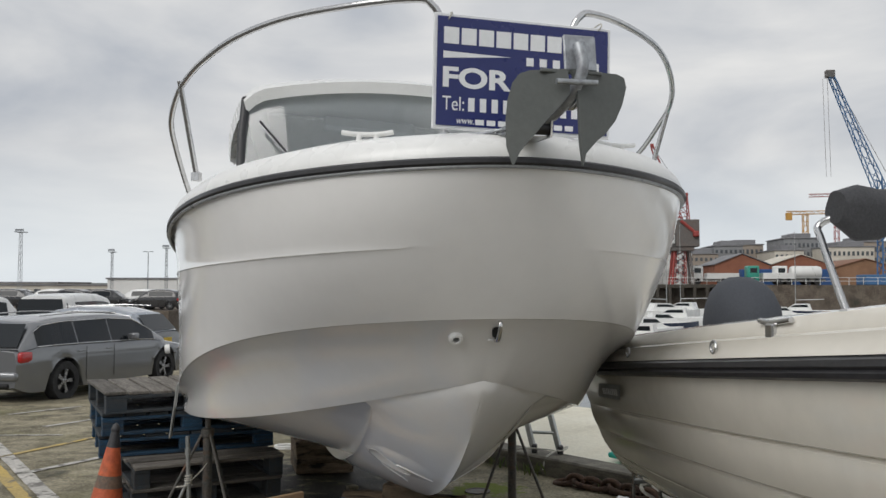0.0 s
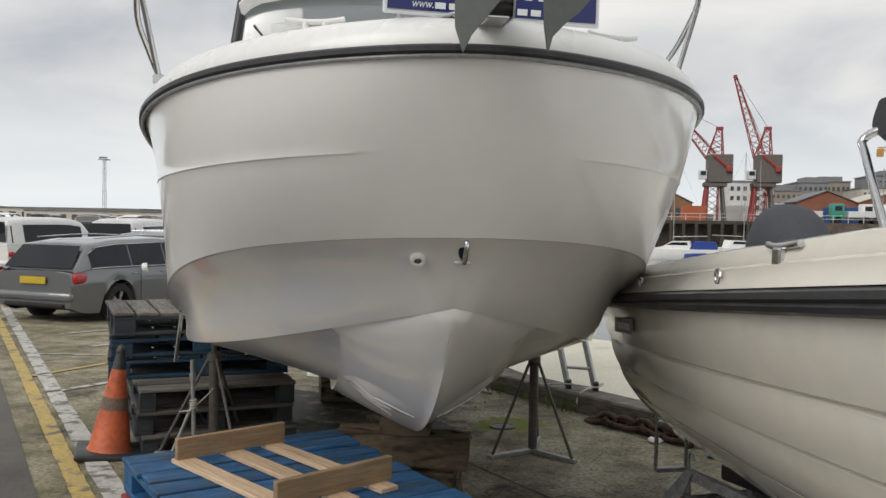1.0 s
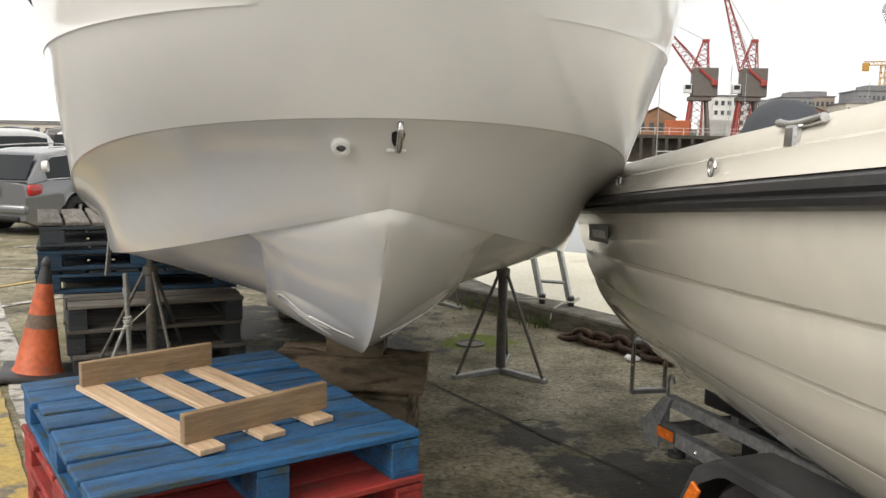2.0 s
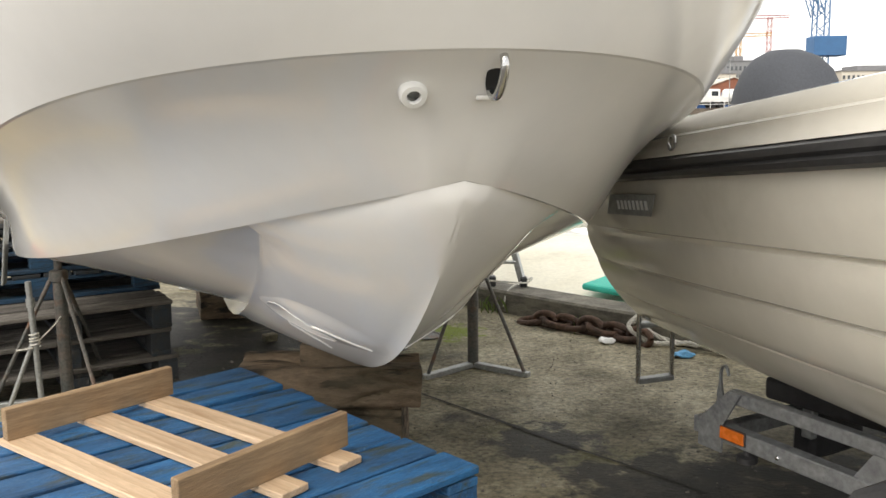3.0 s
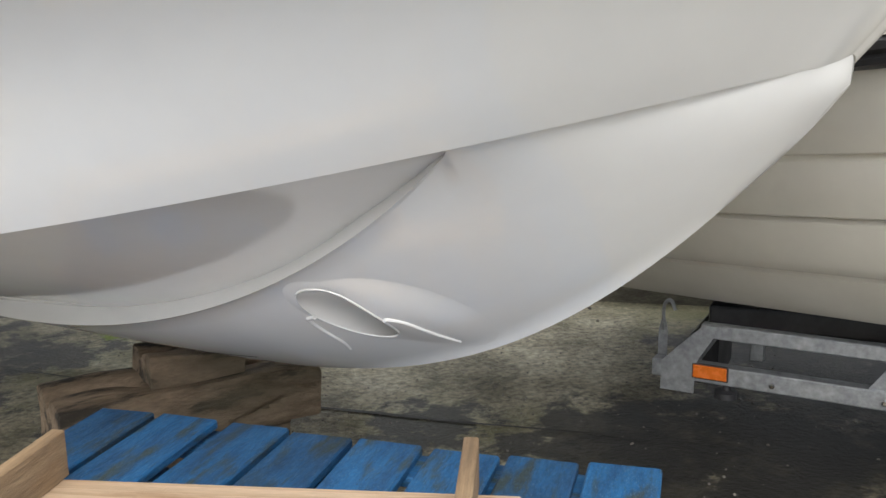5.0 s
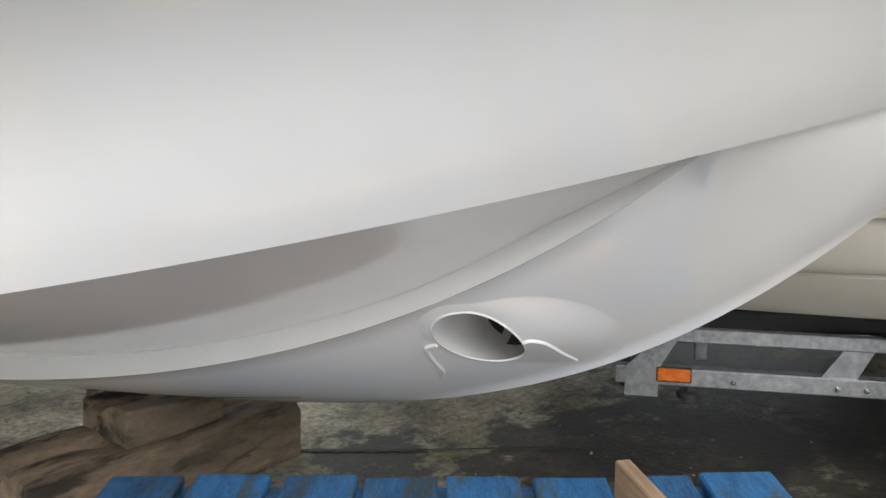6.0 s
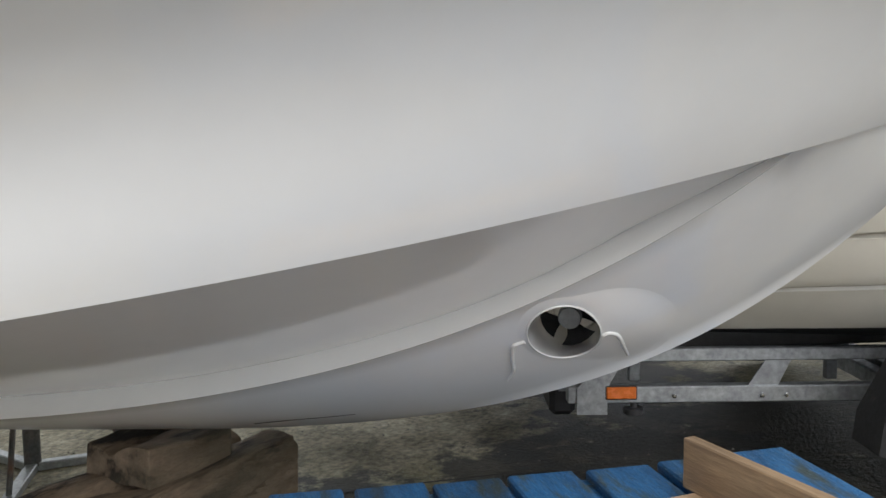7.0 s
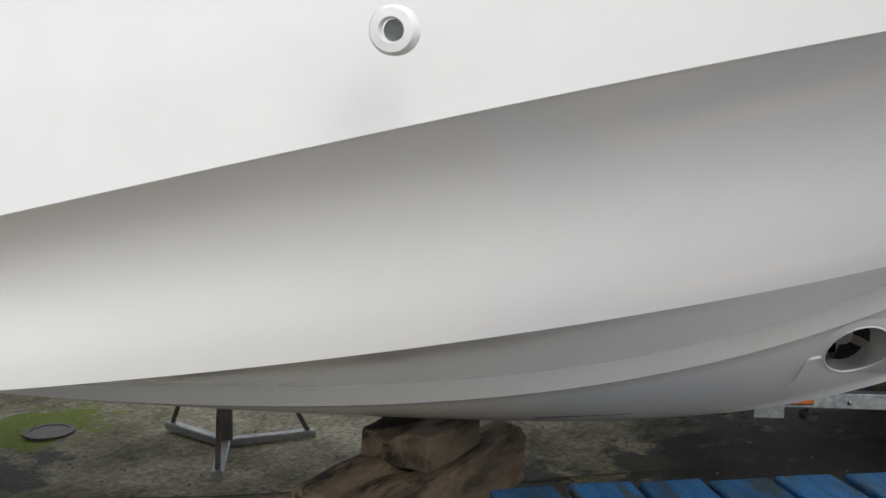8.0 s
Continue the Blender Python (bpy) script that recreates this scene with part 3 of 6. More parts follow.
part("cabin_roof", rounded_roof(), gelcoat_deck, boat, "white rounded hard top", smooth=40)
ws = []
for f in (0.0, 1.0):
    ws.append([Vector((mixv(1.22, 1.42, f) - 0.12 * (1 - (k / 8) ** 2), k / 8 * mixv(0.86, 0.83, f), mixv(2.20, 2.70 - 0.07 * abs(k / 8) ** 2.2, f))) for k in range(-8, 9)])
bm = bmesh.new()
add_grid(bm, ws)
part("windscreen", bm, glass, boat, "clear raked windscreen", smooth=60)
for sd in (1, -1):
    pillar = part("pillar", tube([(1.21, 0.875 * sd, 2.10), (1.31, 0.868 * sd, 2.40), (1.42, 0.845 * sd, 2.64)], 0.026, 8), rubber, boat, "black windscreen pillar", smooth=50)
    bm = bmesh.new()
    add_grid(bm, [[Vector((1.25 + 2.4 * k / 8 + 0.15 * f, (0.89 - 0.03 * f) * sd, 2.18 + 0.47 * f)) for k in range(9)] for f in (0, 1)])
    part("side_window", bm, dark_glass, boat, "dark cabin side window")
    bm = bmesh.new()
    add_grid(bm, [[Vector((1.2 + 2.6 * k / 8, 0.895 * sd, z)) for k in range(9)] for z in (1.9, 2.19)])
    part("cabin_side", bm, gelcoat_deck, boat)
part("cabin_back", box((0.03, 1.7, 0.75), 0.005, pose(3.7, 0, 2.35)), inside_cloth, boat)
part("cabin_headliner", box((0.9, 1.5, 0.02), 0.005, pose(1.95, 0, 2.655)), inside_cloth, boat, "grey cabin headlining")
part("dashboard", box((0.3, 1.6, 0.05), 0.02, pose(1.45, 0, 2.26)), white_plastic, boat)
part("sun_visor", box((0.04, 0.62, 0.09), 0.012, pose(1.50, 0.08, 2.63, 0, 20, 0)), grey_plastic, boat, "dark folded sun visor")
wiper = part("wiper", rod((1.12, 0.62, 2.28), (1.26, 0.76, 2.47), 0.006, n=6), rubber, boat, "black windscreen wiper")
part("blade", box((0.012, 0.012, 0.24), 0.003, m=Matrix.Translation((1.20, 0.70, 2.39)) @ pose(0, 0, 0, -36, 24, 0)), rubber, wiper)

# split pulpit rail, one half a side
RAIL = [(0.86, 1.10, 1.93), (0.74, 1.15, 2.08), (0.58, 1.185, 2.21), (0.40, 1.195, 2.295), (0.18, 1.160, 2.365), (0.01, 1.115, 2.402), (-0.17, 1.035, 2.447), (-0.37, 0.905, 2.495), (-0.597, 0.722, 2.515), (-0.82, 0.48, 2.512), (-0.905, 0.32, 2.512), (-0.918, 0.27, 2.495), (-0.918, 0.235, 2.43), (-0.914, 0.222, 2.25), (-0.912, 0.22, 2.04)]
for sd in (1, -1):
    rail = part("pulpit_rail", tube([Vector((x, y * sd, z)) for x, y, z in smooth_line(RAIL, 6)], 0.0125, 10), stainless, boat, "polished stainless pulpit rail", smooth=60)
    part("leg", rod((0.06, 1.14 * sd, 2.41), (0.17, 1.07 * sd, 2.02), 0.0115), stainless, rail, smooth=60)
    for q in ((0.17, 1.07), (-0.912, 0.22)):
        part("foot_flange", lathe([(0.024, -0.03), (0.024, 0.004), (0.015, 0.008)], 14, pose(q[0], q[1] * sd, 2.055 if q[0] < 0 else 2.03)), stainless, rail, smooth=50)


def horn_cleat(m, parent):
    c = part("cleat", tube(smooth_line([(-0.09, 0, 0.040), (-0.05, 0, 0.034), (0, 0, 0.032), (0.05, 0, 0.034), (0.09, 0, 0.040)], 4), 0.009, 8), white_plastic, parent, "white horn cleat", smooth=60, m=m)
    for x in (-0.03, 0.03):
        part("cleat_foot", rod((x, 0, -0.02), (x, 0, 0.035), 0.012, 0.009, 10), white_plastic, c, smooth=50)
    return c


horn_cleat(pose(-0.78, 0.465, 2.034, 0, 0, 75), boat)
horn_cleat(pose(-0.78, -0.465, 2.034, 0, 0, -75), boat)

# tow eye over a dark disc, drain and skin fitting
stem = topside_section(0.0)
en = Vector((-0.777, 0, -0.63))
EYE_AT = Matrix.Translation((float(np.interp(1.392, [p.z for p in stem[18:]][::-1], [p.x for p in stem[18:]][::-1])), 0, 1.392)) @ en.to_track_quat("Z", "Y").to_matrix().to_4x4()
eye = part("towing_eye", tube(smooth_line([(0, 0.040, -0.01), (0, 0.042, 0.014), (0, 0.028, 0.030), (0, 0, 0.035), (0, -0.028, 0.030), (0, -0.042, 0.014), (0, -0.040, -0.01)], 5), 0.008, 10), stainless, boat, "stainless towing eye", smooth=60, m=EYE_AT)
# no hollow is cut: a thin dark disc paints the recess's shade on the skin
bm = bmesh.new()
bmesh.ops.create_uvsphere(bm, u_segments=20, v_segments=8, radius=1.0, matrix=Matrix.Diagonal((0.017, 0.046, 0.0015, 1)))
part("eye_recess", bm, black_hole, eye, "flat dark disc painting the shade of the eye's recess", smooth=60)
part("eye_lip", box((0.05, 0.010, 0.010), 0.004, pose(0, -0.056, 0.001), 2), gelcoat, eye)


def skin_fitting(m, r, name, label):
    f = part(name, lathe([(r, -0.012), (r, 0.003), (r * 0.86, 0.011), (r * 0.52, 0.012), (r * 0.44, 0.004)], 28, m, cap=False), white_plastic, boat, label, smooth=40)
    part("bore", lathe([(r * 0.45, -0.004), (r * 0.0001, -0.003)], 20, m, cap=False), grey_plastic, f, "grey bore")
    return f


skin_fitting(Matrix.Translation((-0.742, 0.138, 1.355)) @ Vector((-0.83, 0.10, -0.55)).to_track_quat("Z", "Y").to_matrix().to_4x4(), 0.026, "drain_fitting", "white plastic drain fitting")
skin_fitting(Matrix.Translation((0.722, 1.218, 1.234)) @ Vector((-0.10, 0.98, -0.10)).to_track_quat("Z", "Y").to_matrix().to_4x4(), 0.0225, "skin_fitting", "white plastic skin fitting above the chine")

# bow thruster: tunnel through the forefoot, four blades on a hub
TUN_S, TUN_Z, TUN_R = 0.117, 0.757, 0.062
cut = new("cutter", mesh_of(rod((TUN_S, -0.6, TUN_Z), (TUN_S, 0.6, TUN_Z), TUN_R, n=40), "cutter", gelcoat))
mod = hull.modifiers.new("tunnel", "BOOLEAN")
cut.parent = boat
mod.object, mod.operation, mod.solver = cut, "DIFFERENCE", "EXACT"
bpy.context.view_layer.update()
bored = bpy.data.meshes.new_from_object(hull.evaluated_get(bpy.context.evaluated_depsgraph_get()))
hull.modifiers.clear()
if len(bored.polygons) > 2000:
    hull.data = bored
bpy.data.objects.remove(cut)


def panel_y(s, z):
    """Half breadth of the lower panel at a station and height."""
    i = max(0, min(len(STATIONS) - 2, int(np.searchsorted(STATIONS, s)) - 1))
    f = (s - STATIONS[i]) / (STATIONS[i + 1] - STATIONS[i])
    rows = [mixv(a, b, f) for a, b in zip(BOTTOM[i][14:], BOTTOM[i + 1][14:])]
    zs, ys = [p.z for p in rows][::-1], [p.y for p in rows][::-1]
    return float(np.interp(z, zs, ys))


def swell_at(s, z):
    """How far the moulded swelling round the tunnel stands proud of the panel."""
    a, r = math.atan2(z - TUN_Z - 0.006, s - TUN_S), math.hypot(s - TUN_S, z - TUN_Z - 0.006)
    ahead = max(0.0, -math.cos(a)) ** 2.6
    f = min(1.0, max(0.0, (r - TUN_R) / mixv(0.016, 0.135, ahead)))
    return mixv(0.003, 0.028, ahead) * (1 - f * f) ** 1.7


bm = bmesh.new()
n = 40
outer, inner = [], []
for k in range(n):
    a = k * math.tau / n
    s, z = TUN_S + TUN_R * math.cos(a), TUN_Z + TUN_R * math.sin(a)
    swell = swell_at(s, z) + 0.001
    outer.append(Vector((s, panel_y(s, z) + swell, z)))
    inner.append(Vector((s, -panel_y(s, z) - swell, z)))
add_grid(bm, [outer, [Vector((p.x, p.y * 0.5, p.z)) for p in outer], [Vector((p.x, p.y * 0.5, p.z)) for p in inner], inner], close=True)
bmesh.ops.recalc_face_normals(bm, faces=bm.faces)
thruster = part("bow_thruster_tunnel", bm, gelcoat, boat, "white bow thruster tunnel through the forefoot", smooth=40)
for side in (outer, inner):
    part("rim", add_tube(bmesh.new(), side + side[:1], 0.0020, 6, False), gelcoat, thruster, smooth=60)
part("hub", lathe([(0.004, -0.07), (0.018, -0.05), (0.023, -0.02), (0.023, 0.03), (0.020, 0.045), (0.001, 0.046)], 24, pose(TUN_S, 0.03, TUN_Z, -90, 0, 0)), grey_plastic, thruster, "grey propeller hub", smooth=40)
part("gear_leg", box((0.02, 0.03, 0.12), 0.006, pose(TUN_S, -0.05, TUN_Z - 0.04)), black_hole, thruster)
for k in range(4):
    bm = bmesh.new()
    row = []
    for j in range(5):
        r = mixv(0.020, 0.051, j / 4)
        w = mixv(0.40, 0.62, j / 4)
        row.append([Vector((r * math.cos(a), 0.012 * (a / w), r * math.sin(a))) for a in (-w, -w / 2, 0, w / 2, w)])
    add_grid(bm, row)
    blade = part("blade", bm, black_hole, thruster, "black propeller blade", m=pose(TUN_S, 0.045, TUN_Z, 0, 20 + 90 * k, 0) @ Matrix.Scale(1.12, 4))

for sd in (1, -1):      # moulded swelling round the tunnel, filler runs beside it
    bm = bmesh.new()
    rows = []
    for i in range(15):
        f = i / 14
        row = []
        for k in range(48):
            a = k * math.tau / 48
            ahead = max(0.0, -math.cos(a)) ** 2.6
            r = TUN_R + mixv(0.017, 0.137, ahead) * f
            s, z = TUN_S + r * math.cos(a), TUN_Z + r * math.sin(a)
            row.append(Vector((s, (panel_y(s, z) + swell_at(s, z) + 0.0005) * sd, z)))
        rows.append(row)
    add_grid(bm, rows, close=True)
    bmesh.ops.recalc_face_normals(bm, faces=bm.faces)
    part("fairing", bm, gelcoat, thruster, "smooth moulded bulge round the tunnel", smooth=70)
    for run in ([(0.052, 0.752), (0.044, 0.756), (0.030, 0.750), (0.022, 0.735), (0.016, 0.71), (0.008, 0.685)], [(0.184, 0.746), (0.196, 0.742), (0.205, 0.735), (0.212, 0.70), (0.215, 0.67), (0.228, 0.645)]):
        pts = smooth_line([(s, 0, z) for s, z in run], 4)
        part("filler_run", tube([Vector((p.x, (panel_y(p.x, p.z) + swell_at(p.x, p.z) + 0.001) * sd, p.z)) for p in pts], 0.0048, 8, 0.7), gelcoat, thruster, "white filler run", smooth=60)

    scratch = smooth_line([(0.743, 0, 0.535), (0.66, 0, 0.548), (0.58, 0, 0.556), (0.532, 0, 0.562)], 4)
    part("scratch", tube([Vector((p.x, panel_y(p.x, p.z) * sd, p.z)) for p in scratch], 0.0013, 5, 0.6), black_hole, boat, "thin dark scratch along the keel")

# for-sale board tied to the pulpit
board = thing("sale_board", BOAT @ pose(-0.952, -0.044, 2.06, 0, 0, 0), "blue and white for-sale board tied to the bow rail", "sign")
SIGN = pose(0, 0, 0.195, 0, 0, -90) @ pose(0, 0, 0, 0, 1.2, 0)
part("panel", box((0.636, 0.012, 0.392), 0.003, SIGN), sign_white, board, "white board edge")
part("face", box((0.612, 0.004, 0.368), 0.0, SIGN @ pose(0, -0.0085, 0)), sign_blue, board, "dark blue printed face")


def lettering(text, x, z, size, parent, material, m, bold=0.0, shear=0.0, width=None):
    """Raised letters, standing on the local x axis and facing local -y."""
    cu = bpy.data.curves.new("lettering", "FONT")
    cu.body, cu.size, cu.extrude, cu.offset, cu.shear = text, size, 0.0006, bold, shear
    tmp = bpy.data.objects.new("lettering", cu)
    scene.collection.objects.link(tmp)
    bpy.context.view_layer.update()
    me = bpy.data.meshes.new_from_object(tmp.evaluated_get(bpy.context.evaluated_depsgraph_get()))
    wide = max(v.co.x for v in me.vertices) - min(v.co.x for v in me.vertices)
    left = min(v.co.x for v in me.vertices)
    bpy.data.objects.remove(tmp)
    f = width / wide if width else 1.0
    me.transform(m @ Matrix.Translation((x, 0, z)) @ pose(0, 0, 0, 90, 0, 0) @ Matrix.Diagonal((f, 1, 1, 1)) @ Matrix.Translation((-left, 0, 0)))
    me.materials.clear()
    me.materials.append(material)
    return part("lettering", me, None, parent, "white lettering")


FACE = SIGN @ pose(0, -0.0112, 0)
for k in range(9):      # maker's mark as plain bars
    part("bar", box((0.052, 0.001, 0.056), 0, FACE @ pose(-0.258 + 0.061 * k, 0, 0.120)), sign_white, board)
bm = bmesh.new()
add_prism(bm, [(-0.285, 0.042), (-0.285, 0.066), (-0.05, 0.062)], 0.001, FACE)
part("stripe", bm, sign_white, board, "white wedge stripe")
for k in range(6):
    part("bar", box((0.026, 0.001, 0.028), 0, FACE @ pose(0.02 + 0.048 * k, 0, 0.052)), sign_white, board)
lettering("FOR SALE", -0.285, -0.052, 0.092, board, sign_white, FACE, 0.003, 0, 0.53)
lettering("Tel:", -0.285, -0.132, 0.068, board, sign_white, FACE, 0.0, 0, 0.075)
for k in range(11):      # telephone number as plain bars
    part("bar", box((0.022, 0.001, 0.046), 0, FACE @ pose(-0.185 + 0.041 * k, 0, -0.110)), sign_white, board)
lettering("www.", -0.235, -0.176, 0.034, board, sign_white, FACE, 0.0, 0.2, 0.06)
for k in range(9):
    part("bar", box((0.030, 0.001, 0.018), 0, FACE @ pose(-0.155 + 0.040 * k, 0, -0.168)), sign_white, board)
for x, z in ((0.27, 0.19), (-0.27, 0.19)):
    part("cable_tie", tube(smooth_line([(0.01, -x, 0.195 + z - 0.02), (-0.02, -x - 0.01, 0.195 + z), (0.01, -x - 0.02, 0.195 + z + 0.02), (0.03, -x, 0.195 + z), (0.01, -x, 0.195 + z - 0.06)], 4), 0.0025, 6), rope_white, board, "white cord tie", smooth=60)

# anchor on its bow roller
anchor = thing("anchor", BOAT @ pose(-1.33, 0, 0), "dull galvanised plough anchor hanging on the bow roller", "anchor")
LEFT = [(0.054, 2.193), (-0.06, 2.188), (-0.090, 2.178), (-0.112, 2.150), (-0.126, 2.10), (-0.132, 2.04), (-0.130, 1.96), (-0.110, 1.897), (-0.088, 1.943), (-0.045, 1.995), (0.0, 2.048), (0.04, 2.09), (0.063, 2.12)]
RIGHT = [(0.063, 2.190), (0.235, 2.195), (0.262, 2.186), (0.270, 2.157), (0.255, 2.105), (0.228, 2.051), (0.190, 2.008), (0.153, 1.979), (0.115, 1.940), (0.105, 1.903), (0.094, 1.97), (0.090, 2.061), (0.085, 2.121)]
for outline, turn, nm in ((LEFT, -14, "fluke"), (RIGHT, 14, "fluke")):
    piv = pose(0, -0.070, 0, 0, 0, -90) @ pose(0, 0, 0, 0, 0, turn)
    part(nm, prism([(x - 0.070, z) for x, z in outline], 0.010, piv @ pose(0, 0.0, 0)), galv_dull, anchor, "curved plough fluke")
part("fluke_bar", box((0.012, 0.20, 0.012), 0.003, pose(0.012, -0.07, 2.186)), galv_dull, anchor)
part("back_plate", box((0.012, 0.105, 0.115), 0.004, pose(0.03, -0.105, 2.25, 0, 8, 0)), galvanised, anchor, "bright flat plate above the flukes")
part("shank", tube(smooth_line([(0.0, -0.09, 2.27), (-0.01, -0.095, 2.18), (0.06, -0.06, 2.09), (0.17, 0.0, 2.04), (0.40, 0.0, 2.075)], 5), 0.020, 8, 0.8), galvanised, anchor, "bright worn shank", smooth=50)
part("shackle", tube(smooth_line([(0.05, -0.075, 2.16), (0.03, -0.11, 2.13), (0.05, -0.09, 2.09), (0.08, -0.06, 2.10)], 5), 0.012, 8), stainless, anchor, smooth=50)
part("pin", rod((-0.02, -0.01, 2.148), (-0.02, -0.14, 2.15), 0.009), galvanised, anchor, smooth=50)
roller = thing("bow_roller", BOAT @ pose(-1.08, 0, 2.02), "stainless bow roller at the stem head", "roller")
for sd in (1, -1):
    part("cheek", prism([(-0.16, -0.02), (-0.17, 0.03), (-0.06, 0.05), (0.2, 0.03), (0.2, -0.005)], 0.006, pose(0, 0.035 * sd, 0.0)), stainless, roller)
part("wheel", rod((-0.13, -0.033, 0.012), (-0.13, 0.033, 0.012), 0.024, n=16), rubber, roller, "black roller wheel", smooth=40)
part("base_plate", box((0.34, 0.06, 0.008), 0.002, pose(0.03, 0, -0.012)), stainless, roller)
chain = thing("anchor_chain", BOAT @ pose(0, 0, 0), "grey galvanised anchor chain lying on the foredeck", "chain")
cl = smooth_line([(-1.16, 0.03, 2.062), (-1.10, 0.06, 2.045), (-1.05, 0.11, 2.035), (-1.03, 0.14, 2.03), (-1.02, 0.16, 2.03)], 3)
for k in range(len(cl) - 1):
    mid, d = (cl[k] + cl[k + 1]) / 2, cl[k + 1] - cl[k]
    mm = Matrix.Translation(mid) @ d.to_track_quat("X", "Z").to_matrix().to_4x4() @ pose(0, 0, 0, 90 * (k % 2) + 20, 0, 0)
    ring = [mm @ Vector((0.021 * math.cos(a) * 1.15, 0.012 * math.sin(a), 0)) for a in [j * math.tau / 12 for j in range(13)]]
    part("link", add_tube(bmesh.new(), ring, 0.0048, 6, False), galvanised, chain, smooth=60)


# ---------------------------------------------------------------- small timber frame on the pallets
def plank(parent, name, a, b, z0, h, t, material=pine, label=""):
    """A plank from a to b in plan, z0 its base, h high, t thick."""
    a, b = Vector((*a, 0)), Vector((*b, 0))
    d = b - a
    m = Matrix.Translation(((a.x + b.x) / 2, (a.y + b.y) / 2, z0 + h / 2)) @ pose(0, 0, 0, 0, 0, math.degrees(math.atan2(d.y, d.x)))
    return part(name, box((d.length, t, h), 0.0025), material, parent, label, m=m)


frame_thing = thing("wooden_crate", pose(0, 0, 0), "small open crate of pale sawn pine on the blue pallet", "crate")
TOP = 0.444 + ground_z(PY)
plank(frame_thing, "upright_board", (-0.433, 3.527), (-0.125, 3.949), TOP + 0.020, 0.092, 0.026, aged_pine, "browner weathered upright board")
plank(frame_thing, "upright_board", (-1.040, 3.985), (-0.722, 4.378), TOP + 0.020, 0.088, 0.026, aged_pine, "browner weathered upright board")
for a, b in (((-0.335, 3.522), (-1.045, 4.035)), ((-0.205, 3.680), (-0.905, 4.205)), ((-0.098, 3.842), (-0.780, 4.350))):
    plank(frame_thing, "slat", a, b, TOP + 0.001, 0.019, 0.084)

# ---------------------------------------------------------------- pallets beside the stand
for k in range(3):
    pallet(pose(-2.08 + (0.012, -0.01, 0)[k], 6.44, 0.002 + 0.147 * k + ground_z(6.44), 0, 0, -56 + (0.6, -0.5, 0)[k]), "weathered grey and dark wooden pallet in a damp stack", dark_wood, grey_wood, "pallets beside the stand")
for k in range(3):
    pallet(pose(-2.25, 6.63, 0.444 + 0.147 * k + ground_z(6.44), 0, 0, 30 + 2 * k), "faded blue wooden pallet stacked on weathered grey ones", old_blue if k < 2 else dark_wood, dark_wood if k < 2 else grey_wood, "pallets beside the stand")


# ---------------------------------------------------------------- timber blocks under the keel
def rough_beam(size, seed, bevel=0.012):
    bm = bmesh.new()
    bmesh.ops.create_cube(bm, size=1.0, matrix=Matrix.Diagonal((*size, 1)))
    bmesh.ops.bevel(bm, geom=list(bm.edges), offset=bevel, segments=2, profile=0.6, affect="EDGES")
    bmesh.ops.subdivide_edges(bm, edges=[e for e in bm.edges if e.calc_length() > 0.12], cuts=18, use_grid_fill=True)
    for v in bm.verts:
        n = noise.noise_vector(v.co * 5.5 + Vector((seed, seed * 2, 0)))
        g = noise.noise(Vector((v.co.x * 2.5, v.co.y * 16, v.co.z * 16)) + Vector((seed, 0, 0)))
        v.co += n * 0.012 + Vector((0, 0, 0.007 * g))
        shake = abs(noise.noise(Vector((v.co.x * 1.6 + seed, v.co.y * 3.0, v.co.z * 13.0))))      # drying cracks along the grain
        v.co.y -= math.copysign(0.020 * max(0.0, 1 - shake / 0.10), v.co.y) if abs(v.co.y) > 0.4 * size[1] else 0.0
        if v.co.z > 0.2 * size[2]:      # a split runs along the top, the edges are broken away
            run = 0.35 * size[1] * noise.noise(Vector((v.co.x * 4.0 + seed, 3.1, 0)))
            v.co.z -= 0.034 * math.exp(-((v.co.y - run - 0.02) / 0.020) ** 2) * min(1.0, size[2] / 0.15)
            v.co.z -= 0.020 * max(0.0, noise.noise(Vector((v.co.x * 3.0, v.co.y * 9.0, seed))))
    return bm


single("timber_block", rough_beam((0.70, 0.27, 0.155), 1.7), sleeper_wood, "split old timber sleeper under the keel", "timber block", 45, pose(-0.33, 5.085, 0.296, 0, 2, 5.5), "keel blocks")
single("timber_block", rough_beam((0.54, 0.25, 0.245), 4.2), sleeper_wood, "old timber sleeper at the bottom of the keel blocks", "timber block", 45, pose(-0.315, 5.15, 0.093, 0, 0, -3), "keel blocks")
single("timber_block", rough_beam((0.26, 0.20, 0.085), 7.1, 0.008), sleeper_wood, "thin split timber packing on the keel block", "timber block", 45, pose(-0.31, 5.10, 0.408, 0, 2, 3), "keel blocks")
single("timber_block", rough_beam((0.50, 0.60, 0.28), 9.3), sleeper_wood, "dark timber block under the after keel", "timber block", 45, pose(-1.50, 8.05, 0.052, 0, 0, 20), "keel blocks")
single("timber_block", rough_beam((0.46, 0.52, 0.24), 3.3), sleeper_wood, "dark upper timber block under the after keel", "timber block", 45, pose(-1.47, 8.05, 0.310, 0, 0, 14), "keel blocks")
single("stone", rough_beam((0.09, 0.07, 0.05), 2.3, 0.01), concrete, "small broken lump of concrete on the ground", "stone", 45, pose(-1.02, 7.1, ground_z(7.1) + 0.027, 0, 0, 30))


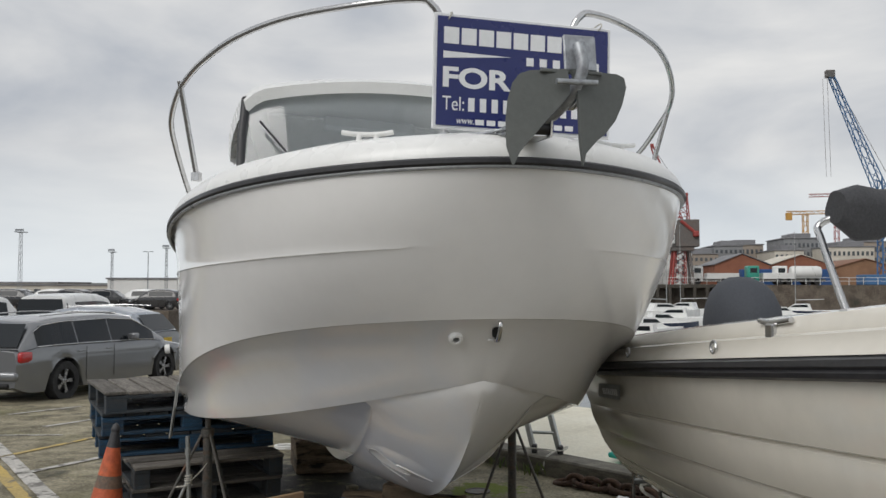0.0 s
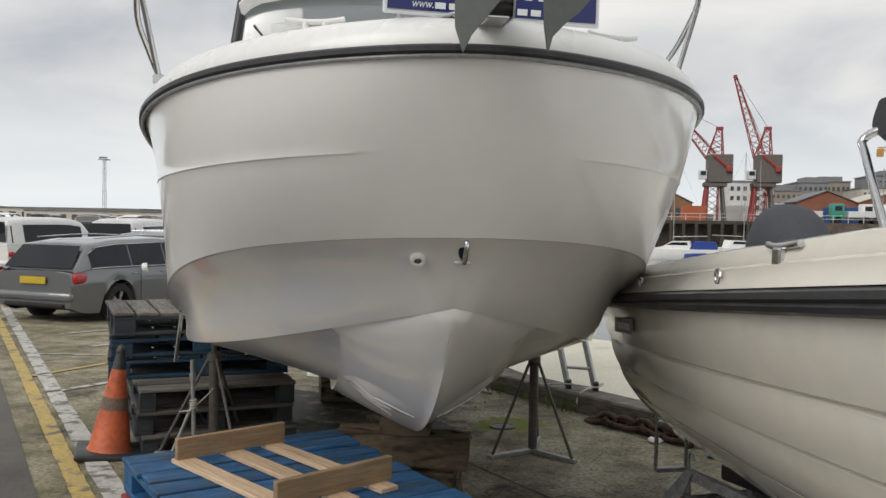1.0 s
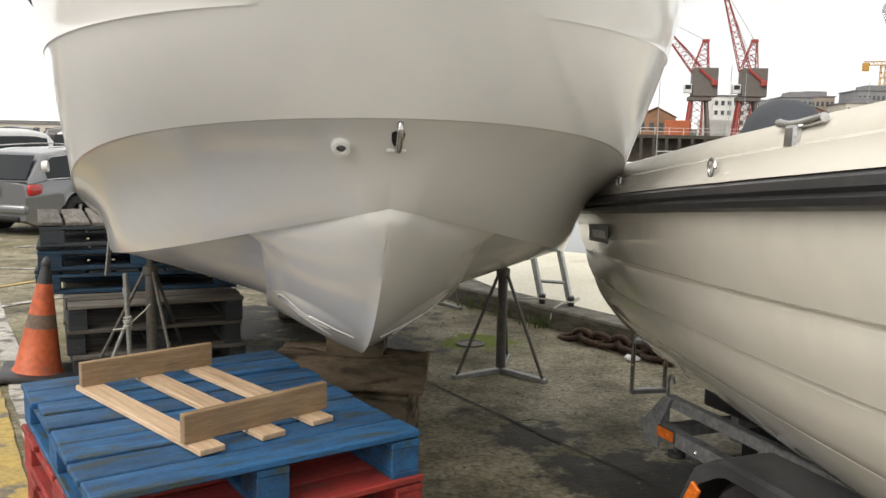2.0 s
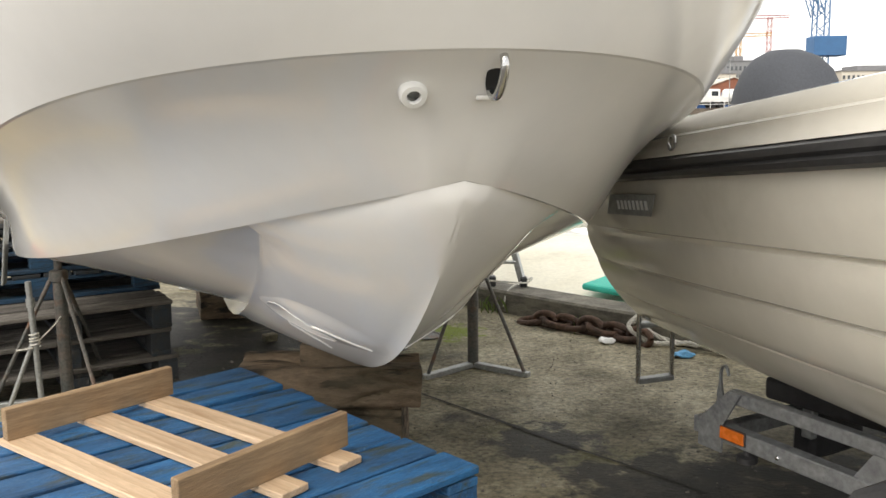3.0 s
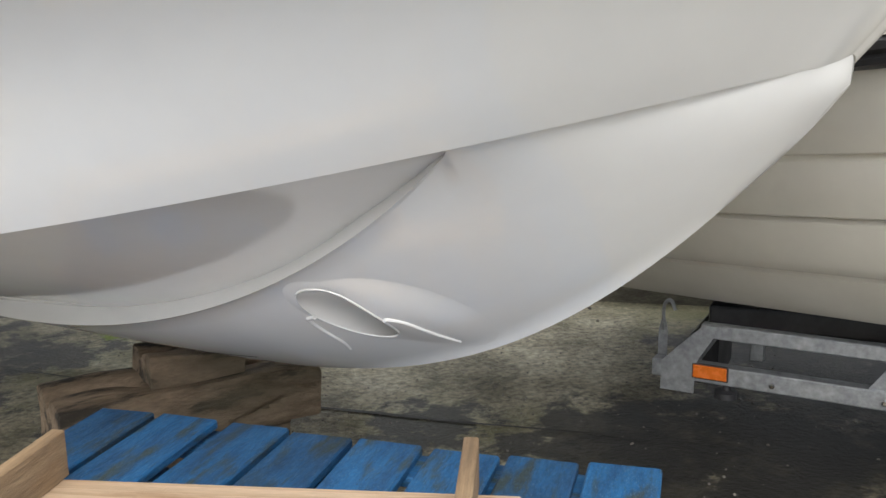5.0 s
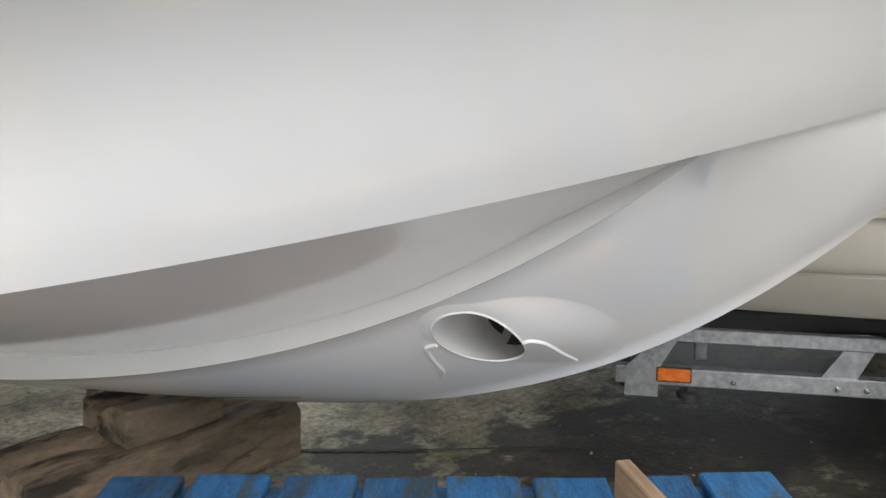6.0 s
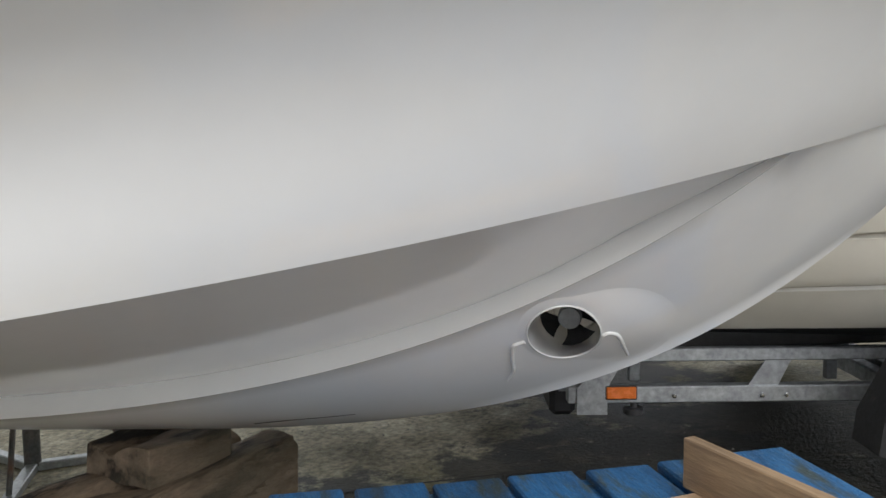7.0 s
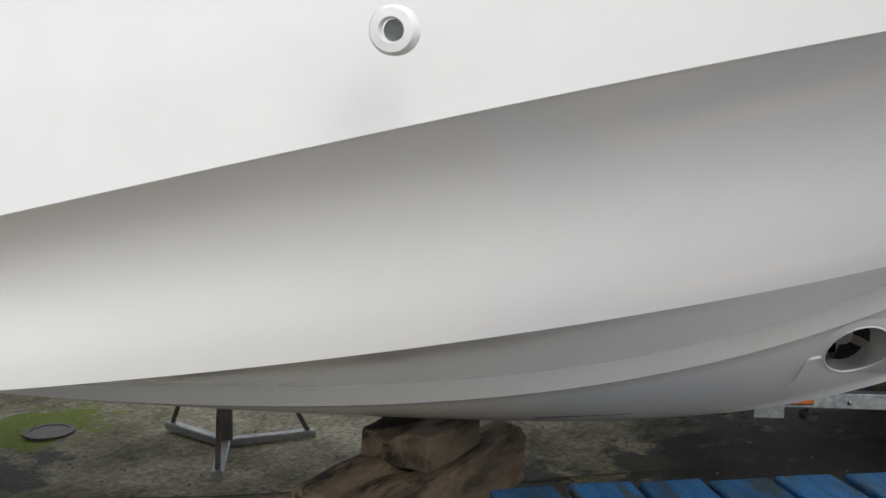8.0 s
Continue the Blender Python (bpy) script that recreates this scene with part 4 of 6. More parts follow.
# ---------------------------------------------------------------- stands
def boat_stand(m, top, label, arms=(-125, -45, 95)):
    st = thing("boat_stand", m, label, "boat stand", "steel stands under the boat")
    part("post", rod((0, 0, 0.02), (0, 0, top - 0.16), 0.030, n=16), dark_steel, st, smooth=40)
    part("screw", rod((0, 0, top - 0.2), (0, 0, top - 0.03), 0.019, n=14), dark_steel, st, smooth=40)
    part("collar", lathe([(0.033, 0), (0.042, 0.006), (0.042, 0.05), (0.033, 0.056)], 16, pose(0, 0, top - 0.19)), dark_steel, st, smooth=40)
    part("pad", box((0.15, 0.15, 0.035), 0.008, pose(0, 0, top - 0.015)), sleeper_wood, st, "timber pad under the chine")
    for a in arms:
        c, s = math.cos(radians(a)), math.sin(radians(a))
        foot = part("foot_bar", box((0.36, 0.042, 0.032), 0.004, pose(0.18 * c, 0.18 * s, 0.017, 0, 0, a)), pale_steel, st, "worn square foot bar")
        part("brace", rod((0.33 * c, 0.33 * s, 0.03), (0.034 * c, 0.034 * s, top - 0.17), 0.010, n=8), dark_steel, st, smooth=40)
    return st


boat_stand(pose(0.252, 6.44, ground_z(6.44)), 0.79, "dull steel tripod boat stand with a timber pad under the chine", (-137, -36, 88))
boat_stand(pose(-1.735, 5.83, ground_z(5.83)), 0.79, "dark steel tripod stand beside the weathered pallets", (-160, -40, 80))
boat_stand(pose(-0.55, 8.85, ground_z(8.85)), 0.86, "dull steel tripod boat stand under the after chine")
boat_stand(pose(-2.60, 8.10, ground_z(8.10)), 0.86, "dark steel tripod stand under the after chine")
prop = thing("prop_pole", pose(-1.80, 5.70, ground_z(5.7)), "thin zinc prop pole tied to the stand with white cord", "prop")
part("pole", rod((0, 0, 0.0), (-0.02, 0, 0.62), 0.014), pale_steel, prop, smooth=50)
part("sleeve", rod((-0.015, 0, 0.50), (-0.017, 0, 0.54), 0.020), pale_steel, prop, smooth=50)
part("brace", rod((-0.14, -0.05, 0.01), (0.0, 0.0, 0.38), 0.011), pale_steel, prop, smooth=50)
part("strap", box((0.012, 0.05, 0.36), 0.004, pose(-0.12, 0.02, 0.78, 3, 8, 10)), pale_steel, prop, "flat steel strap leaning on the chine")
for z in (0.31, 0.34):
    ring = [Vector((-0.01 + 0.022 * math.cos(k * 0.7), 0.022 * math.sin(k * 0.7), z + 0.002 * k)) for k in range(19)]
    part("cord", tube(ring, 0.004, 6), rope_white, prop, smooth=60)
part("cord_tail", tube(smooth_line([(0.01, 0.0, 0.34), (0.06, 0.06, 0.40), (0.075, 0.12, 0.44)], 5), 0.004, 6), rope_white, prop, smooth=60)
part("cord_tail", tube(smooth_line([(-0.01, -0.02, 0.31), (-0.05, -0.03, 0.305), (-0.085, -0.03, 0.30)], 5), 0.004, 6), rope_white, prop, smooth=60)

# ---------------------------------------------------------------- traffic cone
cone_orange = mat("faded_orange_plastic", (0.52, 0.11, 0.035), 0.55, other=(0.40, 0.085, 0.035), scale=6, amount=0.9, fine=30, fine_amount=0.2, bump=0.1, stain=(0.16, 0.10, 0.07), stain_scale=5, stain_at=(0.56, 0.74))
cone_band = mat("grimy_cone_band", (0.10, 0.085, 0.07), 0.7, other=(0.20, 0.12, 0.08), scale=9, amount=0.8, bump=0.1)
cone = thing("traffic_cone", pose(-2.36, 5.66, ground_z(5.66), 0, 6, 30) @ Matrix.Scale(0.86, 4), "faded dirty orange traffic cone with a black top", "traffic cone")
part("base", box((0.46, 0.46, 0.045), 0.015, pose(0, 0, 0.023), 2), rubber, cone, "black rubber base", smooth=50)


def cone_r(z):
    return mixv(0.150, 0.030, (z - 0.045) / 0.70)


for z0, z1, mt, lb in ((0.045, 0.34, cone_orange, ""), (0.34, 0.43, cone_band, "grimy dark band"), (0.43, 0.635, cone_orange, ""), (0.635, 0.75, rubber, "black tip")):
    part("cone_section", lathe([(cone_r(z0) + (0.012 if z0 < 0.05 else 0), z0), (cone_r(z0 + 0.02), z0 + 0.02), (cone_r(z1), z1)], 32), mt, cone, lb, smooth=50)
part("tip", lathe([(0.031, 0.75), (0.034, 0.765), (0.022, 0.80), (0.004, 0.815)], 14), rubber, cone, smooth=50)

# ---------------------------------------------------------------- quay edge
edge_wood = mat("wet_timber_kerb", (0.17, 0.155, 0.12), 0.75, other=(0.085, 0.078, 0.064), scale=3, amount=0.9, fine=30, fine_amount=0.35, bump=0.6, stretch=(2, 2, 8))
quay_stone = mat("harbour_wall_stone", (0.16, 0.13, 0.10), 0.85, other=(0.09, 0.07, 0.055), scale=0.6, amount=0.9, fine=6, fine_amount=0.4, bump=0.8, bump_scale=3, stain=(0.05, 0.05, 0.04), stain_scale=0.3)
bm = bmesh.new()
rows = []
for i, (x, y) in enumerate(KERB):
    a, b = Vector((*KERB[max(0, i - 1)], 0)), Vector((*KERB[min(len(KERB) - 1, i + 1)], 0))
    d = (b - a).normalized()
    out = Vector((d.y, -d.x, 0))
    p = Vector((x, y, ground_z(y)))
    rows.append([p + Vector((0, 0, -0.05)), p + Vector((0, 0, 0.145)), p + out * 0.015 + Vector((0, 0, 0.16)), p + out * 0.255 + Vector((0, 0, 0.16)), p + out * 0.27 + Vector((0, 0, 0.14)), p + out * 0.27 + Vector((0, 0, -0.3))])
add_grid(bm, rows)
bmesh.ops.recalc_face_normals(bm, faces=bm.faces)
single("kerb", bm, edge_wood, "dark wet timber kerb along the quay edge", "kerb", kind="structure")
bm = bmesh.new()
add_grid(bm, [[Vector((x + 0.2, y, ground_z(y) - 0.06)), Vector((x + 0.2, y, -2.6))] for x, y in KERB])
single("quay_wall", bm, quay_stone, "dark stone quay wall down to the water", "wall", kind="structure")

tar = mat("dark_joint_filler", (0.030, 0.027, 0.022), 0.8, scale=12, amount=0.6, fine=60, fine_amount=0.3, bump=0.4)
for a, b, w in (((-0.12, 6.05), (0.34, 5.52), 0.014), ((0.34, 5.52), (0.66, 5.14), 0.022), ((0.66, 5.14), (1.05, 4.72), 0.014), ((-1.9, 8.6), (-0.12, 6.05), 0.010)):
    single("joint", strip(a, b, w, 0.004), tar, "dark cracked joint between the concrete slabs", "ground joint", kind="structure")

grass_mat = mat("grass_blades", (0.09, 0.15, 0.03), 0.7, other=(0.16, 0.18, 0.05), scale=20, amount=0.8, bump=0)
bm = bmesh.new()
rnd = random.Random(3)
for cx, cy in ((0.36, 8.06), (0.43, 7.98), (0.98, 7.36), (-0.2, 8.68), (0.1, 8.35)):
    for k in range(16):
        x, y, a, h = cx + rnd.gauss(0, 0.05), cy + rnd.gauss(0, 0.05), rnd.uniform(0, 6.3), rnd.uniform(0.05, 0.13)
        z = ground_z(y)
        lean = Vector((math.cos(a), math.sin(a), 0)) * h * 0.5
        p, s = Vector((x, y, z)), Vector((-math.sin(a), math.cos(a), 0)) * 0.004
        v = [bm.verts.new(q) for q in (p - s, p + s, p + lean * 0.4 + Vector((0, 0, h * 0.7)) + s * 0.6, p + lean + Vector((0, 0, h)))]
        bm.faces.new(v)
single("grass", bm, grass_mat, "thin tufts of grass along the kerb", "grass", kind="stuff")

# rusty chain, pipe, ropes and scraps by the kerb
rust = mat("rusty_iron", (0.11, 0.062, 0.04), 0.8, 0.2, other=(0.06, 0.04, 0.032), scale=9, amount=0.9, fine=50, fine_amount=0.4, bump=0.7, bump_scale=60)
old_chain = thing("mooring_chain", pose(0, 0, 0), "heap of heavy rusty mooring chain beside the kerb", "chain")
cl = smooth_line([(0.62, 7.62, 0.01), (0.80, 7.42, 0.05), (0.92, 7.34, 0.03), (1.05, 7.18, 0.06), (1.20, 7.06, 0.03), (1.30, 6.90, 0.05)], 2)
for k in range(len(cl) - 1):
    mid, d = (cl[k] + cl[k + 1]) / 2, cl[k + 1] - cl[k]
    mid.z += ground_z(mid.y)
    mm = Matrix.Translation(mid) @ d.to_track_quat("X", "Z").to_matrix().to_4x4() @ pose(0, 0, 0, 80 * (k % 2) + 10, 0, 0)
    ring = [mm @ Vector((0.098 * math.cos(a), 0.055 * math.sin(a), 0)) for a in [j * math.tau / 14 for j in range(15)]]
    part("link", add_tube(bmesh.new(), ring, 0.021, 7, False), rust, old_chain, smooth=60)
single("iron_pipe", rod((0.95, 7.55, ground_z(7.5) + 0.055), (1.42, 7.02, ground_z(7.0) + 0.06), 0.028), rust, "short rusty iron pipe beside the kerb", "pipe", 50)


def twist_rope(line, r, name, label, material=rope_white):
    rp = thing(name, pose(0, 0, 0), label, "rope")
    pts = smooth_line(line, 8)
    for s in range(3):
        out = []
        for i, p in enumerate(pts):
            d = (pts[min(i + 1, len(pts) - 1)] - pts[max(i - 1, 0)]).normalized()
            e = d.orthogonal().normalized()
            a = i * 0.8 + s * math.tau / 3
            out.append(p + (e * math.cos(a) + d.cross(e) * math.sin(a)) * r * 0.55)
        part("strand", tube(out, r * 0.62, 6), material, rp, smooth=60)
    return rp


def gz(x, y, h):
    return (x, y, ground_z(y) + h)


twist_rope([gz(1.28, 7.04, 0.16), gz(1.22, 7.00, 0.10), gz(1.32, 6.90, 0.03), gz(1.45, 6.84, 0.03), gz(1.55, 6.72, 0.06), gz(1.68, 6.64, 0.03), gz(1.85, 6.52, 0.02)], 0.014, "mooring_rope", "thick pale mooring rope lying by the kerb")
twist_rope([gz(1.26, 7.10, 0.10), gz(1.36, 7.02, 0.17), gz(1.30, 6.94, 0.12), gz(1.42, 6.92, 0.04), gz(1.62, 6.80, 0.02)], 0.013, "mooring_rope", "pale rope coiled over the kerb")
net_blue = mat("blue_scrap", (0.12, 0.35, 0.60), 0.7, scale=20, amount=0.5, bump=0.3)
for k, (x, y, mt, lb) in enumerate(((1.46, 6.62, net_blue, "crumpled pale blue scrap of plastic on the ground"), (1.09, 6.98, white_plastic, "crumpled white scrap of plastic on the ground"))):
    bm = bmesh.new()
    bmesh.ops.create_icosphere(bm, subdivisions=2, radius=0.05, matrix=Matrix.Diagonal((1.3, 0.8, 0.42, 1)))
    for v in bm.verts:
        v.co += noise.noise_vector(v.co * 30 + Vector((k, 0, 0))) * 0.016
    single("plastic_scrap", bm, mt, lb, "litter", None, pose(x, y, ground_z(y) + 0.018, 0, 0, 40 * k))
bm = bmesh.new()
add_tube(bm, [Vector((0.14 * math.cos(k * 0.35), 0.10 * math.sin(k * 0.35), 0.012 + 0.001 * k)) for k in range(40)], 0.012, 8)
single("hose_coil", bm, white_plastic, "pale hose coiled on the ground", "hose", 60, pose(-2.08, 9.07, ground_z(9.07)))
lid = thing("drain_cover", pose(-0.03, 7.19, ground_z(7.19) + 0.004, 0, 0, 20), "round iron cover set in the mossy concrete", "drain cover")
part("ring", lathe([(0.10, 0.0), (0.10, 0.010), (0.08, 0.010), (0.08, 0.004)], 28), dark_steel, lid)
part("plate", lathe([(0.078, 0.0), (0.078, 0.007), (0.01, 0.008)], 28), dark_steel, lid)

# ladder standing on the kerb
lad = thing("ladder", pose(0, 0, 0), "aluminium ladder tied to the kerb with cord", "ladder")
alu = mat("dull_aluminium", (0.50, 0.51, 0.50), 0.42, 0.8, scale=12, amount=0.5, fine=60, fine_amount=0.15, bump=0.06)
L0, L1 = Vector((0.43, 8.18, ground_z(8.2) + 0.16)), Vector((0.66, 8.12, ground_z(8.1) + 0.16))
UP = Vector((-0.32, 0.42, 1.26))
for q in (L0, L1):
    d = UP.normalized()
    part("stile", box((0.028, 0.062, UP.length), 0.004, Matrix.Translation(q + UP / 2) @ d.to_track_quat("Z", "Y").to_matrix().to_4x4() @ pose(0, 0, 0, 0, 0, 0)), alu, lad)
    part("rubber_foot", box((0.05, 0.08, 0.08), 0.01, Matrix.Translation(q + Vector((0, 0, 0.04)))), rubber, lad)
for k in range(5):
    o = UP * (0.14 + 0.2 * k)
    part("rung", rod(L0 + o, L1 + o, 0.014, n=10), alu, lad, smooth=50)
part("cord", tube(smooth_line([L0 + Vector((-0.2, 0.05, 0.02)), L0 + Vector((0, -0.05, 0.05)), L1 + Vector((0, -0.05, 0.04)), L1 + Vector((0.06, 0.05, 0.06)), L1 + Vector((-0.12, -0.14, 0.01)), L1 + Vector((-0.16, -0.2, -0.10))], 6), 0.007, 6), rope_white, lad, "pale cord lashing", smooth=60)

# ---------------------------------------------------------------- the cream boat on its trailer, x forward, y to port
CB = pose(1.70, 5.75, 0, 0, 0, -78.0)
cream = thing("open_boat", CB, "cream clinker open motorboat with a black rubber rub rail", "boat")
HALF = ([-0.02, 0, 1, 2, 3, 4, 5, 5.5, 5.8], [1.03, 1.035, 1.105, 1.15, 1.12, 0.96, 0.55, 0.25, 0.0])


def half(x):
    return float(np.interp(x, *HALF)) if x < 2.2 else float(1.15 * math.sqrt(max(0, 1 - (max(0, x - 2.0) / 3.8) ** 2.4)))


PLANKS = [(1.00, 1.020), (0.955, 0.847), (0.905, 0.700), (0.825, 0.552), (0.69, 0.410), (0.0, 0.215)]


def rise(x, z):
    bow = max(0.0, (x - 3.0) / 2.8) ** 2
    return z + x * mixv(0.052, 0.093, (z - 0.2) / 0.8) + bow * (1.1 - z) * 0.7


bottom_paint = mat("dark_bottom_paint", (0.018, 0.022, 0.030), 0.6, other=(0.035, 0.035, 0.04), scale=4, amount=0.8, fine=40, fine_amount=0.2, bump=0.1)
xs = [0.0, 0.15] + [0.3 + 0.18 * k for k in range(31)]
for j in range(5):
    (b0, z0), (b1, z1) = PLANKS[j], PLANKS[j + 1]
    bm = bmesh.new()
    rows = []
    for x in xs:
        h = half(x)
        pin = 1 - 0.25 * max(0, (x - 3.5) / 2.3) * j / 5
        lap = 0.014 * ease((x - 0.05) / 0.6) if j < 4 else 0.0
        row = [Vector((x, -(b0 * h * pin - (0.020 * ease((x - 0.05) / 0.6) if j else 0.0)), rise(x, z0) + 0.004))]      # tucked under the plank above
        for f in (0.05, 0.13, 0.35, 0.6, 0.85, 1.0):
            tuck = (0.012 if f == 0.05 else 0.002 if f == 0.13 else 0.0) * ease((x - 0.05) / 0.6) if j else 0.0
            row.append(Vector((x, -(mixv(b0, b1, f) * h * pin + lap * f + 0.010 * 4 * f * (1 - f) - tuck), rise(x, mixv(z0, z1, f)))))
        if j < 4:
            row.append(Vector((x, -(b1 * h * pin + max(0.0, lap - 0.006)), rise(x, z1) - 0.004)))
            row.append(Vector((x, -(b1 * h * pin - 0.014), rise(x, z1) + 0.008)))
        rows.append(row)
    add_grid(bm, rows, flip=True)
    add_grid(bm, [[Vector((p.x, -p.y, p.z)) for p in r] for r in rows])
    bmesh.ops.recalc_face_normals(bm, faces=bm.faces)
    part("plank", bm, cream_gelcoat if j < 4 else bottom_paint, cream, "cream lapped hull plank" if j < 4 else "dark painted bottom", smooth=28)


def along(profile, xa=0.0, name="strip", material=rubber, label="", n=34, both=True):
    """A strip swept along the topsides; profile holds (outward, up from the rub line)."""
    for sd in ((-1, 1) if both else (-1,)):
        bm = bmesh.new()
        rows = []
        for k in range(n + 1):
            x = xa + (5.75 - xa) * k / n
            rows.append([Vector((x, sd * max(0.0, half(x) + o), rise(x, 1.0) + u)) for o, u in profile])
        add_grid(bm, rows, close=True)
        bmesh.ops.holes_fill(bm, edges=bm.edges, sides=0)
        bmesh.ops.recalc_face_normals(bm, faces=bm.faces)
        part(name, bm, material, cream, label, smooth=35)


along([(-0.01, 0.018), (0.022, 0.018), (0.040, 0.026), (0.044, 0.040), (0.034, 0.049), (0.042, 0.058), (0.036, 0.076), (0.016, 0.086), (-0.01, 0.086)], 0.0, "rub_rail", rubber, "thick ribbed black rubber rub rail")
along([(-0.004, 0.084), (0.020, 0.088), (0.012, 0.100), (-0.012, 0.125), (-0.016, 0.150), (-0.030, 0.158), (-0.034, 0.178), (-0.060, 0.212), (-0.10, 0.222), (-0.20, 0.222), (-0.21, 0.19), (-0.05, 0.10)], 0.0, "coaming", cream_gelcoat, "cream moulded coaming with a step")
bm = bmesh.new()
tr = [(b * half(0), rise(0, z)) for b, z in PLANKS]
loop = [(1.03, 1.2)] + tr
vs = [bm.verts.new((0.012, -b, z)) for b, z in loop] + [bm.verts.new((0.012, b, z)) for b, z in loop[::-1][1:]]
bm.faces.new(vs)
part("transom", bm, cream_gelcoat, cream)
bm = bmesh.new()
add_grid(bm, [[Vector((x, sd * (half(x) - 0.12), rise(x, 0.72))) for sd in (-1, 1)] for x in xs[:-4]])
part("sole", bm, gelcoat_deck, cream, "pale boat floor")
# name plate on the quarter
NP = pose(0.74, -(0.985 * half(0.74)) - 0.030, rise(0.74, 0.938), 0, 0, 0) @ pose(0, 0, 0, 11, -5, -4)
plate = part("name_plate", prism([(-0.29, -0.037), (0.165, -0.037), (0.240, 0.037), (-0.215, 0.037)], 0.004, NP), grey_plastic, cream, "dark grey name plate with pale bars")
for k in range(8):
    part("bar", box((0.021, 0.002, 0.032), 0, NP @ pose(0.15 - 0.040 * k, -0.004, 0)), sign_white, plate)
# deck fittings on the coaming
for x in (1.06, 2.11):
    yy = -(half(x) - 0.005)
    e = part("ring_eye", tube([Vector((x + 0.022 * math.cos(a), yy - 0.008, rise(x, 1.0) + 0.128 + 0.022 * math.sin(a))) for a in [j * math.tau / 14 for j in range(15)]], 0.006, 6), stainless, cream, "stainless ring eye", smooth=60)
cc = part("cleat", tube(smooth_line([(2.38, -1.11, 1.43), (2.43, -1.11, 1.425), (2.50, -1.11, 1.43), (2.58, -1.11, 1.44)], 4), 0.010, 8), stainless, cream, "folding stainless cleat", smooth=60)
part("cleat_base", box((0.05, 0.022, 0.05), 0.006, pose(2.47, -1.118, 1.40)), stainless, cc)
# boarding ladder at the quarter
stepl = part("boarding_ladder", tube([(-0.07, -0.70, 0.62), (-0.07, -0.70, 0.085)], 0.012, 8), stainless, cream, "stainless boarding ladder hanging at the stern", smooth=50)
part("stile", tube([(-0.10, -0.52, 0.62), (-0.10, -0.52, 0.085)], 0.012, 8), stainless, stepl, smooth=50)
part("step", box((0.05, 0.19, 0.025), 0.006, pose(-0.085, -0.61, 0.095, 0, 0, 9)), grey_plastic, stepl, "ribbed grey step")
part("step", box((0.05, 0.19, 0.025), 0.006, pose(-0.085, -0.61, 0.36, 0, 0, 9)), grey_plastic, stepl, "ribbed grey step")
# rail frame and rolled black cover
pole_line = smooth_line([(1.95, -0.51, 1.36), (1.80, -0.49, 1.55), (1.66, -0.47, 1.74), (1.62, -0.46, 1.80), (1.66, -0.41, 1.835), (1.75, -0.30, 1.85)], 6)
arch = part("cover_frame", tube(pole_line, 0.016, 10), stainless, cream, "stainless tube frame for the cover", smooth=60)
part("cross_tube", tube([(1.75, -0.31, 1.85), (1.78, 0.0, 1.86), (1.75, 0.31, 1.85)], 0.016, 10), stainless, arch, smooth=60)
part("far_tube", tube([Vector((p.x, -p.y, p.z)) for p in pole_line], 0.016, 10), stainless, arch, smooth=60)
canvas = mat("dark_grey_canvas", (0.045, 0.046, 0.05), 0.85, other=(0.07, 0.07, 0.075), scale=5, amount=0.8, fine=90, fine_amount=0.2, bump=0.25)
bm = bmesh.new()
rows = []
for k in range(13):
    y = mixv(-0.43, 0.7, k / 12)
    r = 0.085 * (0.8 if k in (0, 12) else 1) + 0.012 * math.sin(k * 1.9)
    rows.append([Vector((1.70 + r * 1.1 * math.cos(a) + 0.01 * math.sin(3 * a + k), y, 1.875 + r * math.sin(a) - (0.06 * max(0, math.sin(k * 0.9)) if math.sin(a) < -0.6 else 0))) for a in [j * math.tau / 18 for j in range(18)]])
add_grid(bm, rows, close=True)
bmesh.ops.holes_fill(bm, edges=bm.edges, sides=0)
bmesh.ops.recalc_face_normals(bm, faces=bm.faces)
part("rolled_cover", bm, canvas, cream, "rolled dark grey canvas cover", smooth=50)
part("windscreen_top", box((0.04, 0.9, 0.075), 0.02, pose(1.55, 0.36, 1.70), 2), gelcoat_deck, cream, "pale console top")
# outboard engine with its cover
eng = part("outboard_leg", box((0.16, 0.16, 0.75), 0.03, pose(-0.22, 0.20, 0.85), 2), grey_plastic, cream, "grey outboard leg at the transom")
bm = bmesh.new()
rows = []
for z, f in ((1.10, 0.84), (1.20, 0.97), (1.31, 1.0), (1.42, 0.93), (1.51, 0.78), (1.57, 0.56), (1.605, 0.28), (1.61, 0.02)):
    rows.append([Vector((-0.22 + 0.30 * f * math.copysign(abs(math.cos(a)) ** 0.8, math.cos(a)) - 0.04 * (1 - f), 0.08 + 0.215 * f * math.copysign(abs(math.sin(a)) ** 0.8, math.sin(a)), z)) for a in [j * math.tau / 28 for j in range(28)]])
add_grid(bm, rows, close=True)
bmesh.ops.recalc_face_normals(bm, faces=bm.faces)
cover_grey = mat("slate_fabric_cover", (0.055, 0.06, 0.072), 0.8, other=(0.07, 0.075, 0.088), scale=4, amount=0.6, fine=120, fine_amount=0.15, bump=0.15)
part("engine_cover", bm, cover_grey, eng, "slate grey fabric engine cover", smooth=60)

